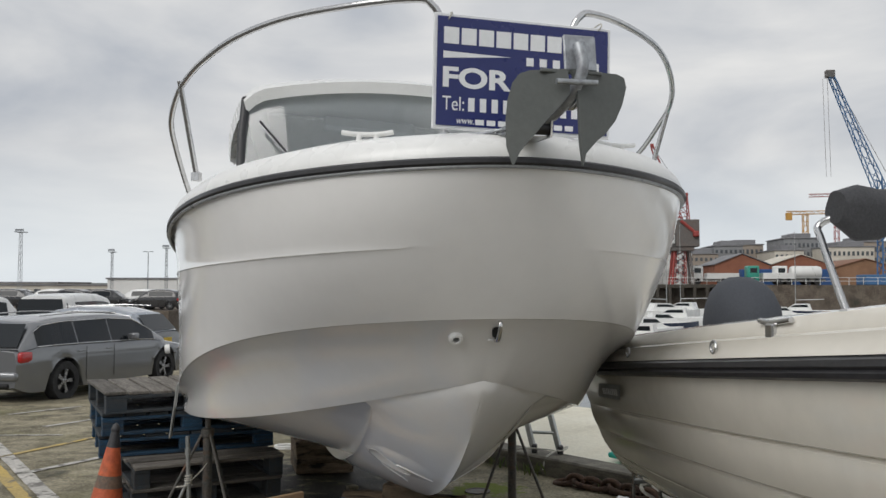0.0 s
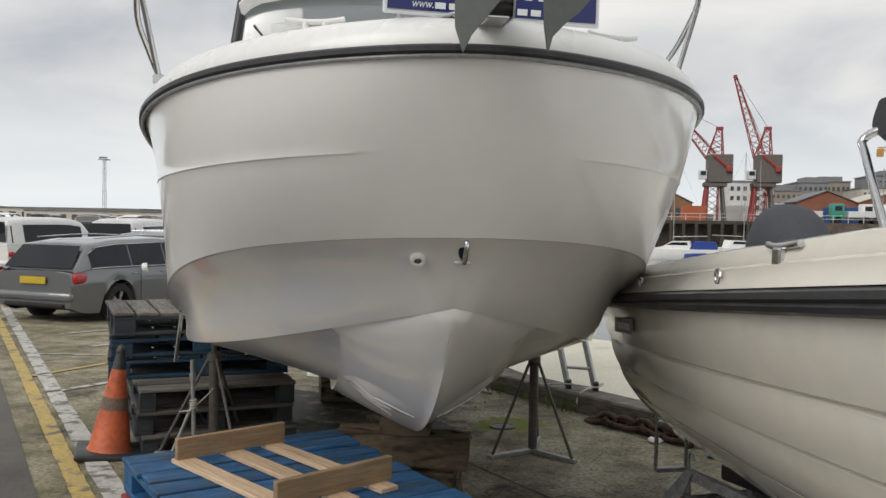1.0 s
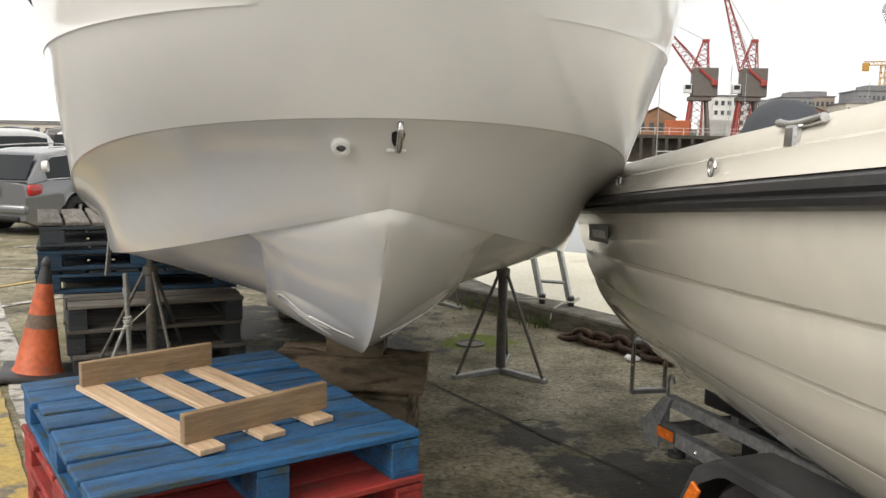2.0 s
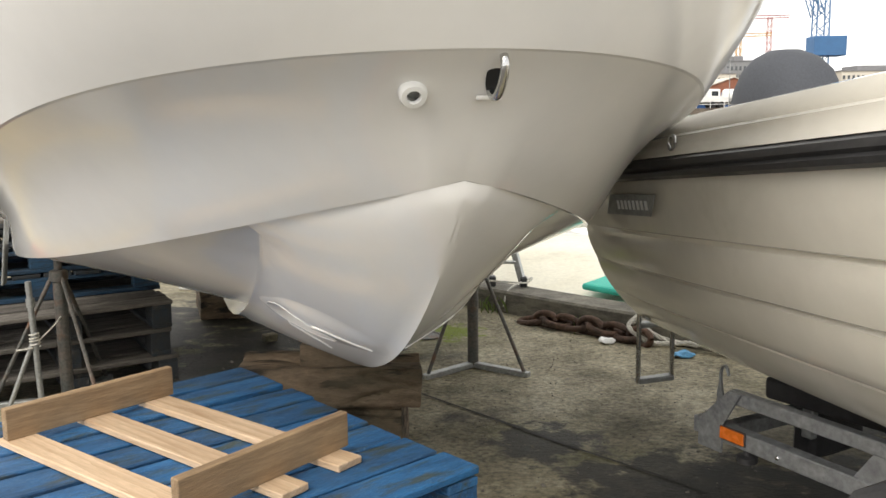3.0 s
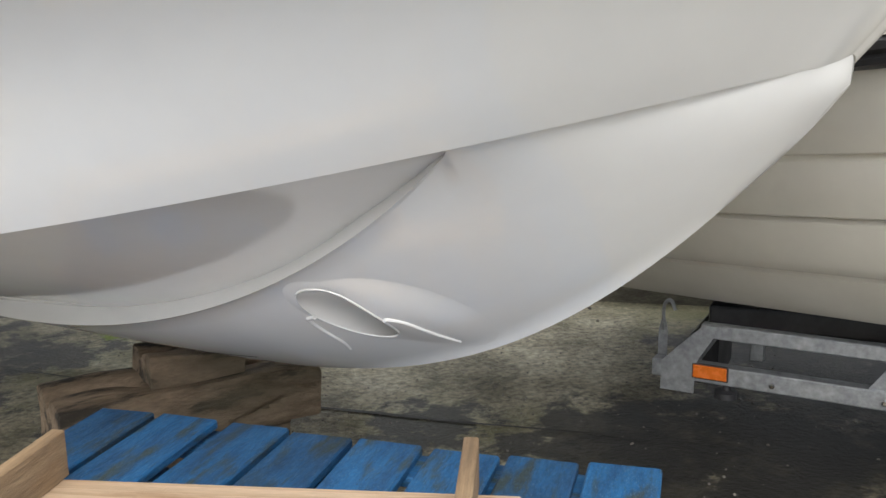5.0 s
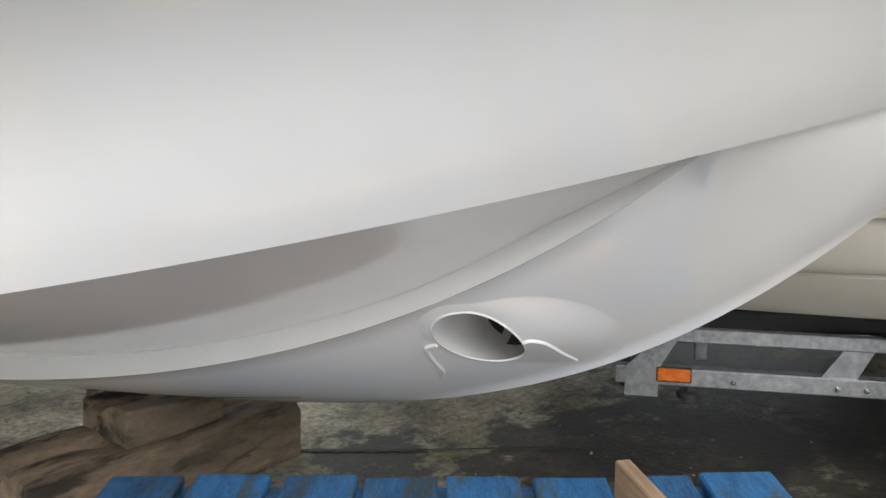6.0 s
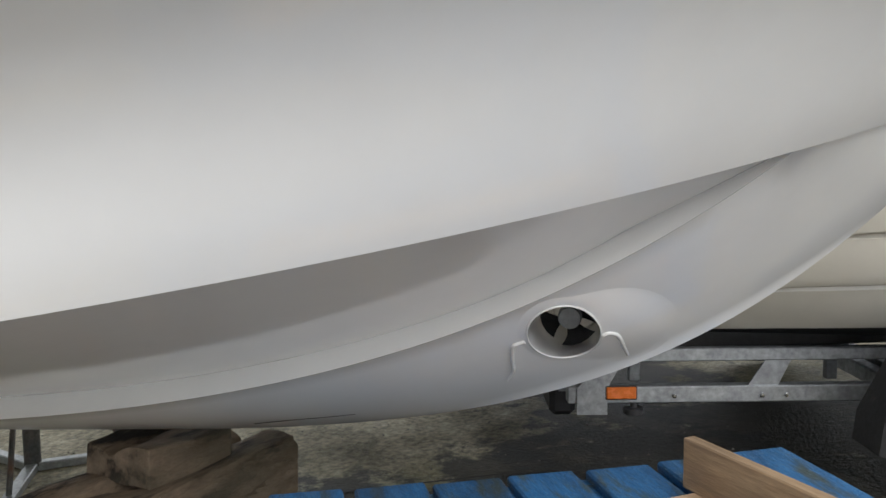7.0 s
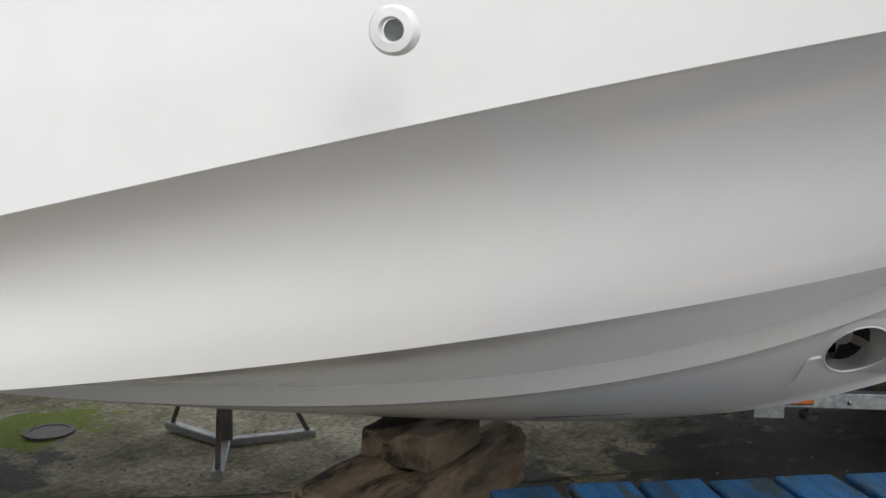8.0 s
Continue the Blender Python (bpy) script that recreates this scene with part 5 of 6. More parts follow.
# ---------------------------------------------------------------- trailer
orange_lens = mat("orange_reflector", (0.66, 0.15, 0.015), 0.25, other=(0.60, 0.13, 0.015), scale=60, amount=0.3, bump=0.2, bump_scale=300, coat=0.5)
TA = math.degrees(math.atan2(-0.864, 0.503))
TR = pose(1.0, 4.622, 0, 0, 0, TA)      # x along the near rail towards the hitch, y to the far rail (port)
trailer = thing("boat_trailer", TR, "galvanised steel boat trailer with an orange side reflector", "trailer")
for y in (0.0, 1.15):
    lower = part("side_rail", box((3.6, 0.05, 0.055), 0.004, pose(1.78, y, 0.278)), galvanised, trailer)
    part("upper_rail", box((2.4, 0.04, 0.042), 0.004, pose(1.32, y, 0.409)), galvanised, trailer)
    for x in (0.62, 1.35):
        part("gusset", prism([(-0.05, -0.05), (0.05, -0.05), (0.11, 0.07), (0.03, 0.07)], 0.006, pose(x, y - 0.012, 0.345)), galvanised, trailer)
    part("end_plate", prism([(-0.01, -0.06), (0.09, -0.06), (0.09, 0.03), (0.16, 0.155), (0.11, 0.155), (-0.01, 0.03)], 0.008, pose(0.02, y - 0.027, 0.275)), galvanised, trailer)
    for x in (0.11, 0.33, 0.62, 0.70, 1.4):
        part("bolt", lathe([(0.008, 0), (0.008, 0.006), (0.004, 0.009)], 6, pose(x, y - 0.026, 0.275, 90, 0, 0)), stainless, trailer)
refl = part("reflector", box((0.098, 0.012, 0.040), 0.003, pose(0.155, -0.032, 0.288)), orange_lens, trailer, "orange rectangular side reflector")
part("bezel", box((0.106, 0.008, 0.048), 0.003, pose(0.155, -0.029, 0.288)), rubber, refl, "black bezel")
for x in (0.05, 1.25, 2.3):
    part("cross_member", box((0.05, 1.15, 0.05), 0.004, pose(x, 0.575, 0.255)), galvanised, trailer)
# plain box added in place of the dark tyre below the rear rail
part("rear_lamp_box", box((0.10, 0.30, 0.20), 0.02, pose(0.03, 0.62, 0.16)), rubber, trailer, "plain black box standing in for a tyre")
knob = part("clamp_bracket", prism([(-0.014, -0.08), (0.014, -0.08), (0.014, 0.02), (0.004, 0.06), (-0.006, 0.06), (-0.014, 0.02)], 0.006, pose(-0.02, 0.10, 0.34)), galvanised, trailer, "bracket with a hook")
part("hook", tube(smooth_line([(-0.02, 0.10, 0.36), (-0.02, 0.10, 0.44), (0.0, 0.10, 0.46), (0.015, 0.10, 0.43)], 5), 0.006, 6), galvanised, knob, smooth=60)
part("hand_knob", lathe([(0.012, -0.03), (0.012, 0), (0.034, 0.004), (0.034, 0.022), (0.01, 0.028)], 10, pose(0.20, -0.01, 0.235, 180, 0, 0)), rubber, trailer, "black clamp knob", smooth=40)
for y in (0.22, 0.93):
    bunk = part("bunk", box((2.9, 0.09, 0.075), 0.012, pose(1.55, y, 0.452, 0, -2, 0), 2), rubber, trailer, "long black rubber covered hull support")
    for x in (0.25, 0.95, 1.65, 2.35):
        part("bunk_bracket", box((0.04, 0.03, 0.16), 0.003, pose(x, y, 0.345)), galvanised, bunk)
        part("bolt", lathe([(0.011, 0), (0.011, 0.006), (0.005, 0.010)], 6, pose(x, y - 0.046, 0.455, 90, 0, 0)), stainless, bunk)


def road_wheel(name, parent, m, r, w, tyre_mat, rim_mat, spokes=5):
    wh = part(name, lathe([(r * 0.62, -w / 2), (r * 0.93, -w / 2), (r, -w * 0.32), (r, w * 0.32), (r * 0.93, w / 2), (r * 0.62, w / 2)], 36, m, cap=False), tyre_mat, parent, "black tyre", smooth=40)
    rim = part("rim", lathe([(r * 0.63, w * 0.46), (r * 0.60, w * 0.30), (r * 0.58, -w * 0.2), (r * 0.2, -w * 0.2), (0.001, -w * 0.2)], 30, m, cap=False), black_hole, wh, smooth=40)
    for k in range(spokes):
        bm = bmesh.new()
        for d in (-6, 6):
            add_box(bm, (r * 0.54, 0.028, 0.02), m @ pose(0, 0, w * 0.30, 0, 0, 360 / spokes * k + d) @ pose(r * 0.33, 0, 0))
        part("spoke", bm, rim_mat, rim)
    part("hub_cap", lathe([(r * 0.17, w * 0.26), (r * 0.15, w * 0.36), (0.002, w * 0.38)], 16, m, cap=False), rim_mat, rim, smooth=40)
    return wh


guard_plastic = mat("scuffed_black_plastic", (0.022, 0.023, 0.026), 0.62, other=(0.055, 0.055, 0.058), scale=6, amount=0.7, fine=60, fine_amount=0.2, bump=0.15, stain=(0.12, 0.11, 0.10), stain_scale=9, stain_at=(0.66, 0.78))
WX, WY = 1.17, -0.385      # wheel stands out beyond the rail under an angular guard
GUARD = [(-0.385, 0.22), (-0.375, 0.31), (-0.28, 0.49), (-0.20, 0.54), (-0.16, 0.555), (0.16, 0.555), (0.20, 0.535), (0.37, 0.31), (0.40, 0.20)]
for y, sd in ((WY, 1), (1.15 - WY, -1)):
    road_wheel("wheel", trailer, pose(WX, y, 0.275 + ground_z(3.8), 90 * sd, 0, 0), 0.265, 0.125, rubber, dark_steel)
    bm = bmesh.new()
    add_grid(bm, [[Vector((WX + x * q, y + dy, 0.2 + (z - 0.2) * q)) for dy, q in ((-0.098, 0.88), (-0.098, 0.97), (-0.086, 1.0), (0.076, 1.0), (0.088, 0.97), (0.088, 0.90), (0.080, 0.90), (0.070, 0.965), (-0.080, 0.965), (-0.090, 0.88))] for x, z in GUARD], close=True)
    bmesh.ops.holes_fill(bm, edges=bm.edges, sides=0)
    bmesh.ops.recalc_face_normals(bm, faces=bm.faces)
    guard = part("mudguard", bm, guard_plastic, trailer, "angular black plastic mudguard", smooth=25)
    part("reflector", box((0.085, 0.012, 0.040), 0.003, pose(WX - 0.270, y - 0.101 * sd, 0.41, 0, -62, 0)), orange_lens, guard, "orange reflector on the guard")
    part("guard_bracket", box((0.05, 0.20, 0.03), 0.004, pose(WX, y + 0.2 * sd, 0.35)), galvanised, guard)
part("axle", box((0.06, 1.9, 0.06), 0.006, pose(WX, 0.575, 0.24)), galvanised, trailer)


# ---------------------------------------------------------------- moored boats beyond the kerb
turquoise = mat("turquoise_cover", (0.03, 0.46, 0.36), 0.6, other=(0.03, 0.40, 0.33), scale=3, amount=0.6, fine=60, fine_amount=0.1, bump=0.15)
cream_deck = mat("cream_deck", (0.78, 0.75, 0.62), 0.6, other=(0.70, 0.66, 0.53), scale=1.2, amount=0.8, fine=30, fine_amount=0.08, bump=0.1, stain=(0.5, 0.46, 0.36), stain_scale=1.6, stain_at=(0.6, 0.8))
blue_canvas = mat("blue_canvas", (0.02, 0.06, 0.30), 0.75, scale=5, amount=0.6, fine=80, fine_amount=0.15, bump=0.2)
navy = mat("navy_gelcoat", (0.02, 0.03, 0.06), 0.2, scale=3, amount=0.4, bump=0.02, coat=0.3)


def moored_hull(length, beam, top, depth, mat_side, mat_deck, parent, camber=0.12):
    """A plain displacement hull, bow to +x, keel at z = -depth, deck edge at z = top."""
    bm, dk = bmesh.new(), bmesh.new()
    rows, deck = [], []
    for i in range(25):
        f = i / 24
        x = (f - 0.5) * length
        w = beam / 2 * (1 - max(0.0, (f - 0.45) / 0.55) ** 2.3) * (0.82 + 0.18 * ease(f / 0.3))
        sh = top + 0.10 * top * (2 * f - 0.8) ** 2
        prof = [(1.0, sh), (0.99, sh * 0.6), (0.95, sh * 0.15), (0.8, -0.3 * depth), (0.35, -0.85 * depth), (0.0, -depth)]
        rows.append([Vector((x, -w * b, z)) for b, z in prof] + [Vector((x, w * b, z)) for b, z in prof[::-1][1:]])
        deck.append([Vector((x, w * k / 6 * 0.985, sh - 0.02 + camber * (1 - (k / 6) ** 2) * min(1, w / beam * 2.2))) for k in range(-6, 7)])
    add_grid(bm, rows)
    bm.verts.ensure_lookup_table()
    bm.faces.new([v for v in bm.verts[:len(rows[0])]])
    add_grid(dk, deck)
    bmesh.ops.recalc_face_normals(bm, faces=bm.faces)
    part("hull", bm, mat_side, parent, smooth=35)
    part("deck", dk, mat_deck, parent, smooth=50)


KD = math.degrees(math.atan2(-0.73, 0.68))
M1 = pose(0.3 + 0.73 * 1.72, 8.1 + 0.68 * 1.72, -0.10, 0, 0, KD + 180)
m1 = thing("moored_boat", M1, "cream decked moored boat with a turquoise cover beside the quay", "boat")
moored_hull(7.6, 2.9, 0.12, 1.9, gelcoat_deck, cream_deck, m1, 0.16)
part("hatch_cover", box((0.74, 0.72, 0.05), 0.02, pose(-1.06, 0.98, 0.235, -5, 0, 0), 2), turquoise, m1, "bright turquoise cover lying on the deck")
part("cabin", box((2.4, 1.3, 0.5), 0.12, pose(-1.4, -0.35, 0.40), 3), gelcoat_deck, m1, "white low cabin trunk", smooth=50)
part("rail", tube(smooth_line([(2.8, -0.4, 0.2), (2.5, -0.6, 0.65), (1.0, -1.1, 0.65), (0.3, -1.25, 0.2)], 6), 0.012, 8), stainless, m1, smooth=60)
part("fender", lathe([(0.01, -0.22), (0.08, -0.18), (0.09, 0), (0.08, 0.18), (0.01, 0.22)], 14, pose(2.1, -0.3, 0.30, 90, 0, 20)), rubber, m1, "black fender on deck", smooth=60)


def cabin_boat(m, length, label, canvas_mat=None, mast=0.0, hull_mat=gelcoat_deck, cabin=0.8):
    b = thing("moored_boat", m, label, "boat", "boats moored in the harbour")
    moored_hull(length, length * 0.34, length * 0.13, length * 0.07, hull_mat, gelcoat_deck, b, 0.08)
    z = length * 0.13
    if cabin:
        part("cabin", prism([(-0.18 * length, z), (-0.15 * length, z + cabin), (0.06 * length, z + cabin * 0.95), (0.17 * length, z + cabin * 0.30), (0.28 * length, z + 0.05)], length * 0.22), gelcoat_deck, b)
        part("cabin_window", prism([(-0.13 * length, z + cabin * 0.5), (-0.12 * length, z + cabin * 0.85), (0.055 * length, z + cabin * 0.82), (0.12 * length, z + cabin * 0.5)], length * 0.222), dark_glass, b, "dark cabin windows")
    if canvas_mat:
        part("canvas_cover", prism([(-0.48 * length, z), (-0.44 * length, z + 0.75), (-0.2 * length, z + 0.8), (-0.15 * length, z)], length * 0.24), canvas_mat, b, "canvas cockpit cover")
    if mast:
        part("mast", rod((0.05 * length, 0, z), (0.05 * length, 0, z + mast), 0.05, 0.03, 8), alu, b, "slim aluminium mast", smooth=50)
        part("boom", rod((0.05 * length, 0, z + 1.2), (-0.35 * length, 0, z + 1.3), 0.045, n=8), alu, b, smooth=50)
        part("spreader", rod((0.05 * length, -0.5, z + mast * 0.6), (0.05 * length, 0.5, z + mast * 0.6), 0.015, n=6), alu, b)
        for q in ((0.46 * length, 0), (-0.47 * length, 0), (0.04 * length, 0.15 * length), (0.04 * length, -0.15 * length)):
            part("stay", rod((q[0], q[1], z), (0.05 * length, 0, z + mast), 0.008, n=5), dark_steel, b)
    return b


WL = -2.0
for x, y, a, ln, cv, mast, hm, lb in (
        (2.55, 15.5, 150, 4.6, blue_canvas, 0, gelcoat_deck, "small white boat with a blue canvas cover"),
        (4.6, 19.5, 140, 5.5, None, 0, gelcoat_deck, "white moored motorboat by the pontoon"),
        (13.8, 80.0, 165, 7.0, None, 0, gelcoat_deck, "white cabin cruiser with dark windows"),
        (9.0, 62.0, 20, 5.5, blue_canvas, 0, gelcoat_deck, "white moored boat with a blue cover"),
        (7.2, 52.0, 160, 5.0, None, 0, gelcoat_deck, "low white moored motorboat"),
        (11.2, 70.0, 10, 6.0, None, 0, navy, "dark hulled moored boat"),
        (8.3, 88.0, 170, 8.0, blue_canvas, 9.5, gelcoat_deck, "white moored yacht with a tall mast"),
        (15.2, 95.0, 15, 8.5, None, 10.0, gelcoat_deck, "white moored yacht with a bare mast"),
        (19.2, 105.0, 150, 8.0, None, 10.0, gelcoat_deck, "white yacht moored before the quay"),
        (31.5, 102.0, 160, 7.5, None, 9.0, navy, "moored yacht with a slim mast"),
        (26.5, 92.0, 10, 6.5, None, 0, gelcoat_deck, "small white cruiser moored in the basin"),
        (-13.5, 34.0, 70, 6.0, None, 0, gelcoat_deck, "white moored motorboat beside the car park"),
        (-9.5, 40.0, 80, 6.0, blue_canvas, 0, gelcoat_deck, "white moored boat beyond the car park")):
    cabin_boat(pose(x, y, WL, 0, 0, a), ln, lb, cv, mast, hm)
pontoon_wood = mat("pontoon_planks", (0.22, 0.20, 0.17), 0.85, scale=2, amount=0.8, fine=20, fine_amount=0.3, bump=0.4)
single("pontoon", box((2.0, 60, 0.4), 0.02, pose(9.6, 70, WL + 0.25, 0, 0, -8)), pontoon_wood, "grey floating pontoon in the basin", "pontoon")


# ---------------------------------------------------------------- vehicles
car_silver = mat("grey_car_paint", (0.20, 0.205, 0.215), 0.22, 0.5, other=(0.19, 0.195, 0.205), scale=2, amount=0.3, fine=300, fine_amount=0.06, bump=0, coat=0.9, rough_var=0.04)
car_pale = mat("silver_car_paint", (0.36, 0.39, 0.43), 0.25, 0.5, scale=2, amount=0.2, fine=300, fine_amount=0.05, bump=0, coat=0.9, rough_var=0.04)
car_white = mat("white_car_paint", (0.76, 0.76, 0.75), 0.3, scale=2, amount=0.15, fine=30, fine_amount=0.03, bump=0, coat=0.6)
car_black = mat("black_car_paint", (0.02, 0.02, 0.023), 0.25, scale=2, amount=0.2, fine_amount=0, bump=0, coat=0.8)
red_lens = mat("red_lamp_lens", (0.45, 0.01, 0.01), 0.15, scale=20, amount=0.4, fine_amount=0.1, bump=0.05, coat=0.8)
clear_lens = mat("clear_lamp_lens", (0.6, 0.62, 0.64), 0.12, 0.3, scale=20, amount=0.4, bump=0.05, coat=0.8)
plate_yellow = mat("yellow_plate", (0.60, 0.42, 0.03), 0.4, scale=10, amount=0.2, bump=0)
alloy = mat("alloy_wheel", (0.35, 0.35, 0.36), 0.3, 0.8, scale=20, amount=0.3, bump=0)
tyre = mat("tyre_rubber", (0.018, 0.018, 0.019), 0.75, scale=14, amount=0.5, fine=60, fine_amount=0.2, bump=0.2)


def car(name, m, label, paint, stations, roof, length, width, wheelbase, wheel_r=0.325, group="", details=True):
    """Nose to +x. stations: (x, bonnet or belt height); roof: (x, roof height) of the cabin."""
    c = thing(name, m, label, "car" if name != "van" else "van", group)
    hw = width / 2
    sx, sz = [p[0] for p in stations], [p[1] for p in stations]
    rx, rz = [p[0] for p in roof], [p[1] for p in roof]
    xa = [-length / 2 + length * k / 46 for k in range(47)]
    wheels = (-wheelbase / 2 + 0.02, wheelbase / 2 + 0.02)

    def plan(x):
        e = abs(x) / (length / 2)
        return hw * (1 - 0.16 * max(0, (e - 0.72) / 0.28) ** 2)

    bm = bmesh.new()
    rows = []
    for x in xa:
        w, belt = plan(x), float(np.interp(x, sx, sz))
        e = max(0, (abs(x) / (length / 2) - 0.86) / 0.14)
        low = 0.20 + 0.10 * e ** 2
        for wx in wheels:
            d = abs(x - wx)
            if d < wheel_r + 0.05:
                low = max(low, wheel_r + math.sqrt((wheel_r + 0.05) ** 2 - d * d))
        low = min(low, belt - 0.06)
        half_p = [(w * 0.80, low), (w * 0.965, low + 0.005), (w, max(low + 0.01, mixv(0.2, belt, 0.42))), (w * 0.992, max(low + 0.015, mixv(0.2, belt, 0.66))), (w * 1.0, max(low + 0.02, mixv(0.2, belt, 0.72))), (w * 0.955, belt - 0.01), (w * 0.90, belt + 0.012), (w * 0.5, belt + 0.03), (0, belt + 0.036)]
        rows.append([Vector((x, -y, z)) for y, z in half_p] + [Vector((x, y, z)) for y, z in half_p[::-1][1:]])
    add_grid(bm, rows, flip=True)
    for r in (0, -1):
        bm.faces.new([bm.verts.new(p) for p in rows[r]])
    bmesh.ops.remove_doubles(bm, verts=bm.verts, dist=0.0005)
    bmesh.ops.recalc_face_normals(bm, faces=bm.faces)
    part("body", bm, paint, c, smooth=48)
    part("underside", box((length * 0.9, width * 0.78, 0.25), 0.05, pose(0, 0, 0.36)), black_hole, c)

    top = bmesh.new()
    rows = []
    x0, x1 = rx[0], rx[-1]
    xb = [x0 + (x1 - x0) * k / 30 for k in range(31)]
    for x in xb:
        zr, belt = float(np.interp(x, rx, rz)), float(np.interp(x, sx, sz))
        zr = max(zr, belt + 0.012)
        w = plan(x)
        f = min(1.0, (zr - belt) / 0.45)
        prof = [(w * 0.955, belt), (mixv(w * 0.95, w * 0.80, f), mixv(belt, zr, 0.80)), (mixv(w * 0.93, w * 0.745, f), mixv(belt, zr, 0.93)), (w * 0.62, zr - 0.012 * f), (w * 0.3, zr), (0, zr + 0.008)]
        rows.append([Vector((x, -y, z)) for y, z in prof] + [Vector((x, y, z)) for y, z in prof[::-1][1:]])
    add_grid(top, rows, flip=True)
    bmesh.ops.recalc_face_normals(top, faces=top.faces)
    part("roof", top, paint, c, smooth=60)

    def pane(xs, f0, f1, sd, nm):
        b = bmesh.new()
        rr = []
        for x in xs:
            zr, belt, w = float(np.interp(x, rx, rz)), float(np.interp(x, sx, sz)), plan(x)
            f = min(1.0, (zr - belt) / 0.45)
            y0, y1 = w * 0.955, mixv(w * 0.95, w * 0.80, f)
            col = []
            for g in (f0, f1):
                t = g / 0.80
                col.append(Vector((x, sd * (mixv(y0, y1, t) + 0.006), mixv(belt, zr, g))))
            rr.append(col)
        add_grid(b, rr)
        part(nm, b, dark_glass, c, "dark tinted side glass")

    cab0, cab1 = rx[1], rx[-2]
    for sd in (1, -1):
        if details:
            marks = (cab0 - 0.10, mixv(cab0, cab1, 0.34), mixv(cab0, cab1, 0.70), mixv(cab1, rx[-1], 0.62))
            for a0, a1 in zip(marks, marks[1:]):
                pane([mixv(a0 + 0.018, a1 - 0.018, j / 8) for j in range(9)], 0.05, 0.80, sd, "side_window")
            arch = [Vector((x, sd * (mixv(plan(x) * 0.95, plan(x) * 0.80, min(1.0, (float(np.interp(x, rx, rz)) - float(np.interp(x, sx, sz))) / 0.45)) + 0.008), mixv(float(np.interp(x, sx, sz)), float(np.interp(x, rx, rz)), 0.815))) for x in [mixv(marks[0], marks[-1], j / 16) for j in range(17)]]
            part("chrome_trim", tube(arch, 0.008, 6), stainless, c, "bright window trim", smooth=60)
            ch = bmesh.new()
            add_tube(ch, [Vector((x, sd * (plan(x) * 0.962 + 0.004), float(np.interp(x, sx, sz)) + 0.012)) for x in [mixv(marks[0], marks[-1], j / 10) for j in range(11)]], 0.007, 6)
            part("chrome_trim", ch, stainless, c, "bright window trim", smooth=60)
            for k in (0.36, 0.66):
                x = mixv(cab0, cab1, k)
                part("door_handle", box((0.18, 0.025, 0.022), 0.008, pose(x, sd * (plan(x) + 0.002), 0.79)), paint, c)
                dl = bmesh.new()
                add_box(dl, (0.006, 0.006, 0.55), pose(x + 0.12, sd * plan(x) * 0.998, 0.58))
                part("door_gap", dl, black_hole, c)
            part("roof_rail", tube(smooth_line([(cab0 + 0.2, sd * 0.60 * width / 1.77, rz[2] + 0.015), (0.0 - 0.6, sd * 0.61 * width / 1.77, max(rz) + 0.03), (cab1 - 0.3, sd * 0.60 * width / 1.77, max(rz) + 0.005)], 6), 0.012, 6), stainless, c, smooth=60)
            part("mirror", box((0.12, 0.18, 0.12), 0.03, pose(cab1 - 0.25, sd * (hw + 0.06), 0.96), 2), paint, c, smooth=50)
        else:
            pane([mixv(cab0 + 0.1, cab1 - 0.1, j / 6) for j in range(7)], 0.1, 0.74, sd, "side_window")
        part("tail_lamp", box((0.26, 0.10, 0.17), 0.04, pose(-length / 2 + 0.15, sd * (plan(-length / 2 + 0.15) - 0.03), 0.76), 2), red_lens, c, "red tail lamp", smooth=50)
        part("head_lamp", box((0.30, 0.10, 0.10), 0.035, pose(length / 2 - 0.24, sd * (plan(length / 2 - 0.2) - 0.055), 0.64), 2), clear_lens, c, smooth=50)
        for wx in wheels:
            road_wheel("wheel", c, pose(wx, sd * (hw - 0.105), wheel_r, -90 * sd, 0, 0), wheel_r, 0.20, tyre, alloy)
    rear = bmesh.new()
    zt, zb = float(np.interp(rx[1], rx, rz)), float(np.interp(rx[0], sx, sz))
    add_grid(rear, [[Vector((mixv(rx[0], rx[1], f) - 0.045, y, mixv(zb, zt, f) + 0.02)) for y in (-hw * mixv(0.80, 0.66, f), 0, hw * mixv(0.80, 0.66, f))] for f in (0.12, 0.88)])
    part("rear_window", rear, dark_glass, c, "dark rear glass")
    fr = bmesh.new()
    zt, zb = float(np.interp(rx[-2], rx, rz)), float(np.interp(rx[-1], sx, sz))
    add_grid(fr, [[Vector((mixv(rx[-1], rx[-2], f) + 0.012, y, mixv(zb, zt, f) + 0.012)) for y in (-hw * mixv(0.80, 0.66, f), 0, hw * mixv(0.80, 0.66, f))] for f in (0.1, 0.9)])
    part("windscreen", fr, dark_glass, c)
    part("rear_bumper", box((0.10, width * 0.86, 0.14), 0.04, pose(-length / 2 + 0.01, 0, 0.47), 2), paint, c, smooth=50)
    part("bumper_trim", box((0.05, width * 0.7, 0.07), 0.02, pose(-length / 2 - 0.01, 0, 0.33)), black_hole, c)
    part("plate", box((0.012, 0.52, 0.11), 0.004, pose(-length / 2 - 0.035, 0, 0.72)), plate_yellow, c, "yellow plate")
    return c


